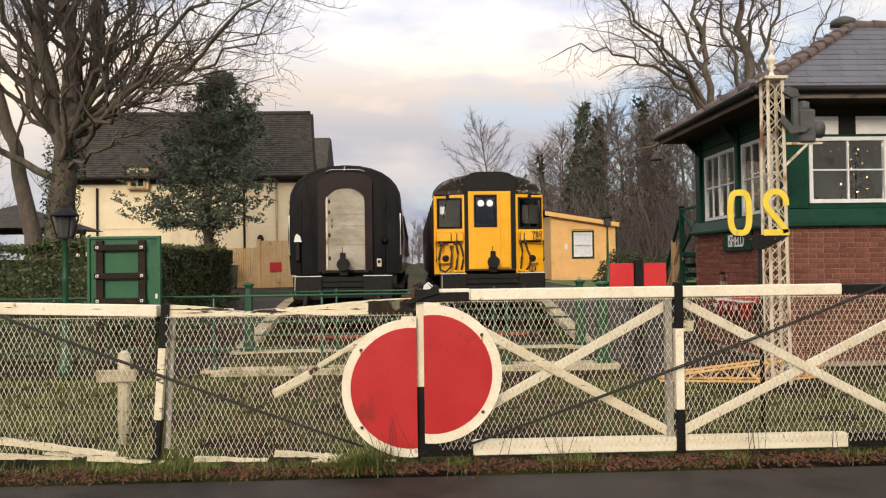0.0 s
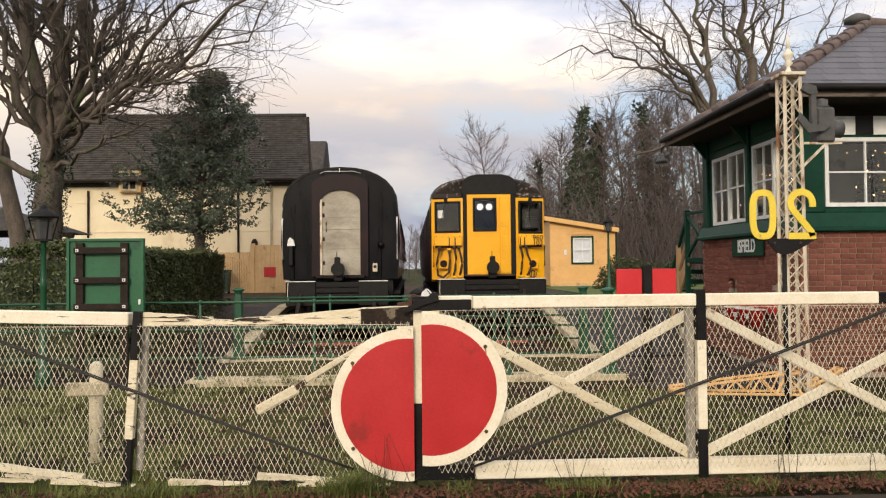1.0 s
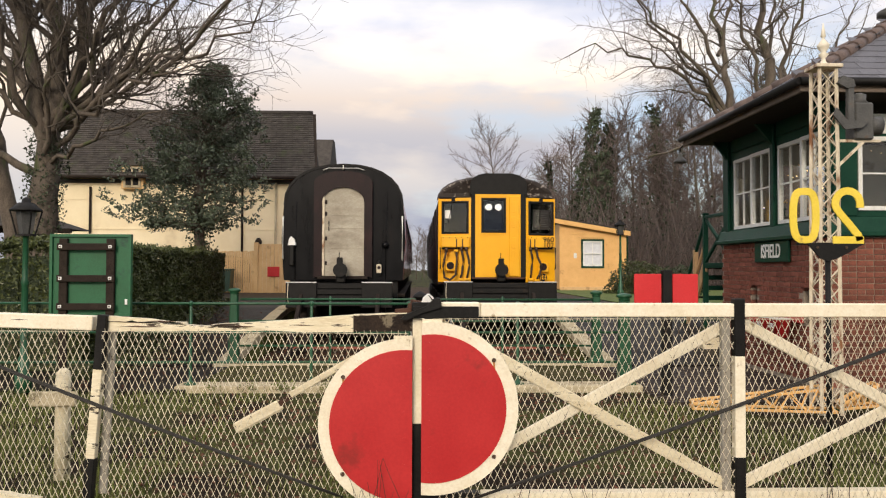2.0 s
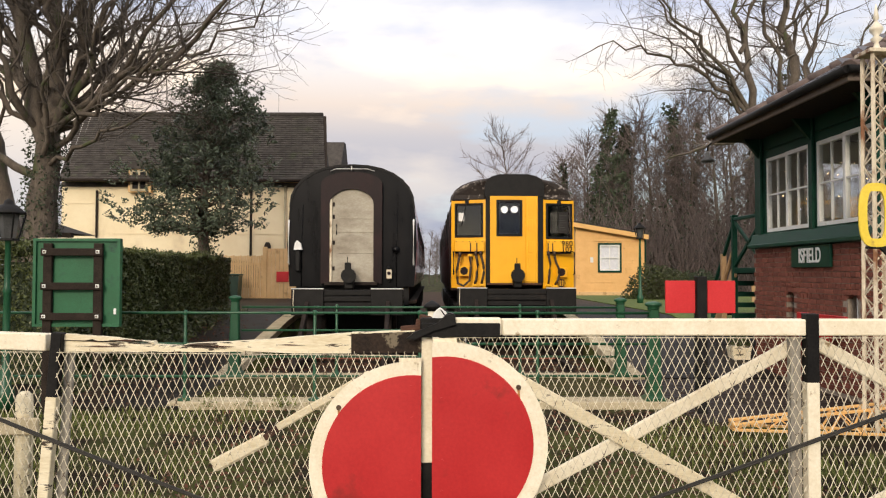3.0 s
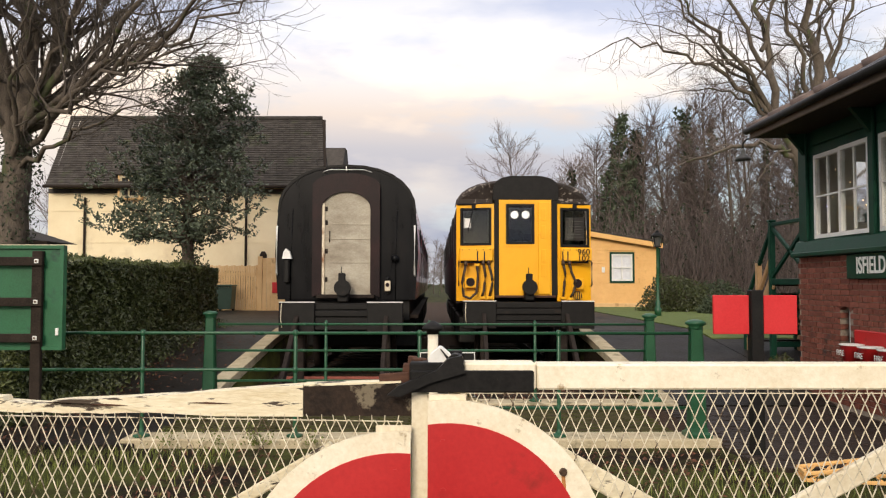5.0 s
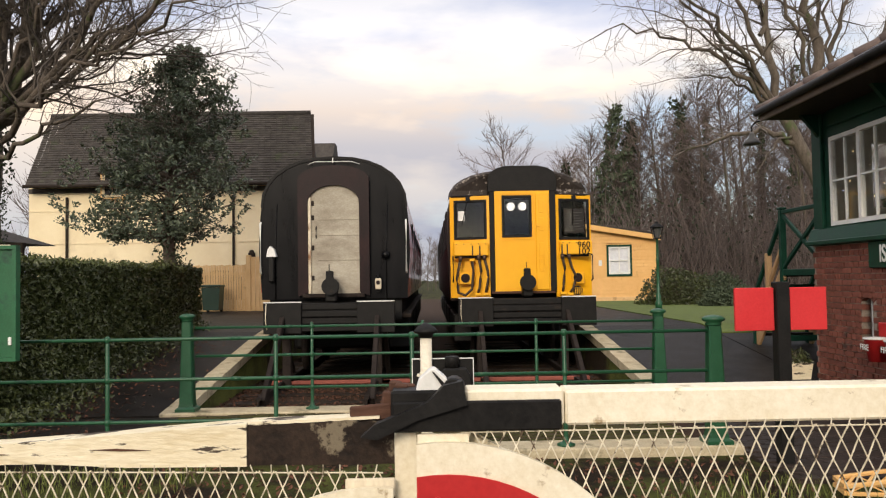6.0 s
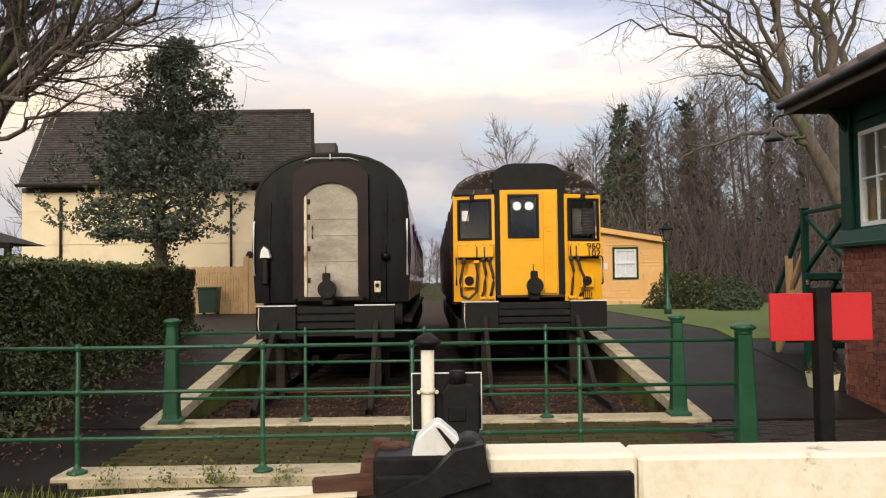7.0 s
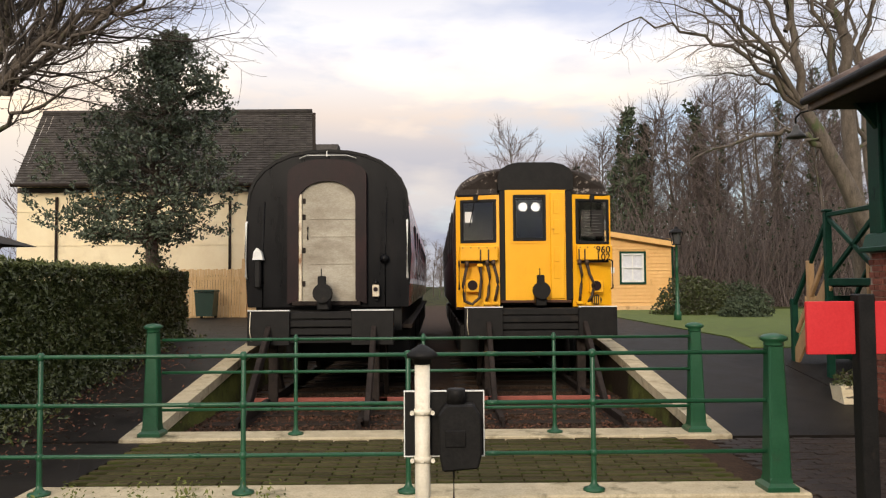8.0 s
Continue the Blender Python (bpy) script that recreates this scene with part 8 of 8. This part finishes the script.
def stones():
    rnd = random.Random(71)
    v, f = [], []

    def stone(p, s):
        b = len(v)
        pts = [Vector((1, 0, 0)), Vector((-1, 0, 0)), Vector((0, 1, 0)), Vector((0, -1, 0)), Vector((0, 0, 0.7)), Vector((0, 0, -0.7))]
        rot = Euler((rnd.random() * 6, rnd.random() * 6, rnd.random() * 6)).to_matrix()
        for q in pts:
            v.append(tuple(p + rot @ (q * s * rnd.uniform(0.6, 1.2))))
        for t3 in ((0, 2, 4), (2, 1, 4), (1, 3, 4), (3, 0, 4), (2, 0, 5), (1, 2, 5), (3, 1, 5), (0, 3, 5)):
            f.append(tuple(b + i for i in t3))

    for k in range(7000):
        stone(Vector((rnd.uniform(-2.96, 2.96), rnd.uniform(14.16, 19.0), -0.15 + rnd.uniform(-0.01, 0.015))), rnd.uniform(0.015, 0.035))
    for k in range(3800):
        x, y = rnd.uniform(-2.3, 3.0), rnd.uniform(6.2, 11.25)
        stone(Vector((x, y, ground_z(x, y))), rnd.uniform(0.008, 0.024))
    me = bpy.data.meshes.new("ballast_stones")
    me.from_pydata(v, [], f)
    me.materials.append(BALLAST)
    tagged(new("ballast_stones", me), "loose brown ballast stones in the track pit", "ballast", kind="stuff")


stones()


# ---- pieces: setts, paving, bricks, slates ----
def block(l, w, h, c=0.006):
    b = box(B(), -l / 2, -w / 2, -h, l / 2, w / 2, 0)
    top = [e for e in b.edges if all(abs(v.co.z) < 1e-6 for v in e.verts)]
    bmesh.ops.bevel(b, geom=top, offset=c, segments=1, affect="EDGES")
    return b


def lay_paving(owner, name, x0, x1, y0, y1, z, l, w, material, gap, near, joined_label):
    rnd = random.Random(len(name) * 13 + int(x1 * 10))
    me = mesh_of(name, block(l - gap, w - gap, 0.05), material)
    far = B()
    rows = int((y1 - y0) / w)
    count = 0
    for j in range(rows):
        y = y0 + w * (j + 0.5)
        x = x0 + (l / 2 if j % 2 else l)
        while x + l / 2 < x1 + 0.001 + l / 2 * (j % 2):
            m = Matrix.Translation((x - (0 if j % 2 == 0 else 0) - l / 2 + 0, y, z + rnd.uniform(-0.006, 0.004))) @ Euler((rnd.gauss(0, 0.02), rnd.gauss(0, 0.012), rnd.gauss(0, 0.012))).to_matrix().to_4x4()
            if m.translation.x + l / 2 <= x1 + 0.01 and m.translation.x - l / 2 >= x0 - 0.01:
                if count < near:
                    ob = new(name, me)
                    ob.parent = owner
                    ob.matrix_basis = m
                    count += 1
                else:
                    bm2 = block(l - gap, w - gap, 0.05)
                    bm2.transform(m)
                    tmp = bpy.data.meshes.new("tmp")
                    bm2.to_mesh(tmp)
                    bm2.free()
                    far.from_mesh(tmp)
                    bpy.data.meshes.remove(tmp)
            x += l
    if len(far.verts):
        p = part(name + "_rows", far, material, owner, joined_label)
        tagged(p, kind="stuff")
    else:
        far.free()


bm = B()
box(bm, -2.95, 11.76, -0.3, 2.95, 13.72, -0.02)
crossing_bed = structure("crossing_deck", bm, BALLAST, "mossy brown setts between the two railings", "paving")
lay_paving(crossing_bed, "sett", -2.95, 2.95, 11.77, 13.72, 0.012, 0.36, 0.096, PLANK, 0.015, 300, "mossy brown setts")
lay_paving(paving, "paver", 2.95, 5.35, 10.3, 13.77, -0.012, 0.20, 0.10, PAVER, 0.005, 300, "dark block pavers")


def brickwork():
    rnd = random.Random(83)
    stretcher = mesh_of("brick", box(B(), -0.1065, -0.051, -0.0325, 0.1065, 0.051, 0.0325), BRICK)
    header = mesh_of("brick", box(B(), -0.051, -0.051, -0.0325, 0.051, 0.051, 0.0325), BRICK)
    holes = [(13.51, 13.73, 0.80, 1.29), (11.76, 11.99, 0.80, 1.29)]
    pitch = 0.0755

    def wall(owner, u0, u1, place, skip):
        made, far = 0, B()
        row = 0
        z = 1.975 - 0.038
        while z > -0.02:
            ln = 0.2265 if row % 2 == 0 else 0.1155
            me = stretcher if row % 2 == 0 else header
            u = u0 + ln / 2
            while u + ln / 2 < u1 + 0.02:
                if not any(a < u + ln * 0.4 and c > u - ln * 0.4 and zb < z + 0.02 and zt > z - 0.02 for a, c, zb, zt in skip):
                    m = place(u, z, rnd.uniform(-0.004, 0.003))
                    if made < 300:
                        ob = new("brick", me)
                        ob.parent = owner
                        ob.matrix_basis = m
                        made += 1
                    else:
                        g = bmesh.ops.create_cube(far, size=1.0)
                        s = (0.213 if row % 2 == 0 else 0.102, 0.102, 0.065, 1)
                        bmesh.ops.transform(far, matrix=m @ Matrix.Diagonal(s), verts=g["verts"])
                u += ln
            z -= pitch
            row += 1
        tagged(part("brick_infill", far, BRICK, owner, "lower courses of red brick"), kind="stuff")

    wall(BOX_SIDE, SY0, SY1, lambda u, z, j: Matrix.Translation((SX0 + 0.051 + j, u, z)) @ pose(0, 0, 0, 0, 0, 90), holes)
    wall(BOX_FRONT, SX0 + 0.106, SX1, lambda u, z, j: Matrix.Translation((u, SY0 + 0.051 + j, z)), [])
    for a, c, zb, zt in ((13.50, 13.74, 0.80, 1.24), (11.75, 12.0, 0.80, 1.24)):
        mid = (a + c) / 2
        for k in range(7):
            ang = radians(-48 + 16 * k)
            m = Matrix.Translation((SX0 + 0.040, mid + 0.19 * math.sin(ang), zt - 0.02 + 0.13 * math.cos(ang))) @ pose(0, 0, 0, -math.degrees(ang), 0, 0) @ pose(0, 0, 0, 90, 0, 90)
            ob = new("arch_brick", header)
            ob.parent = BOX_SIDE
            ob.matrix_basis = m


brickwork()


def slates():
    ex0, ey0, ex1, ey1, ez, rxa, rxb, ry, rz = RF
    rnd = random.Random(97)
    me = mesh_of("slate", box(B(), -0.128, 0.0, 0.0, 0.128, 0.36, 0.008), SLATE)

    def slope(p0, p1, q0, q1):
        p0, p1, q0, q1 = Vector(p0), Vector(p1), Vector(q0), Vector(q1)
        along = (p1 - p0).normalized()
        up = (q0 - p0) - along * (q0 - p0).dot(along)
        n = int(up.length / 0.205)
        up.normalize()
        nrm = along.cross(up)
        rot = Matrix((along, up, nrm)).transposed().to_4x4()
        for k in range(n):
            f = k / n
            a, c = p0.lerp(q0, f), p1.lerp(q1, f)
            width = (c - a).length
            cnt = max(1, int(width / 0.26))
            for i in range(cnt):
                u = (i + 0.5 + (0.5 if k % 2 else 0)) * 0.26
                if u + 0.10 > width:
                    continue
                tilt = Matrix.Rotation(radians(-1.6 + rnd.gauss(0, 0.25)), 4, "X")
                ob = new("slate", me)
                ob.parent = BOX_ROOF
                ob.matrix_basis = Matrix.Translation(a + along * u + nrm * (0.012 + 0.002 * rnd.random())) @ rot @ tilt

    slope((ex0, ey0, ez), (ex1, ey0, ez), (rxa, ry, rz), (rxb, ry, rz))
    slope((ex0, ey1, ez), (ex0, ey0, ez), (rxa, ry, rz), (rxa, ry, rz))


slates()
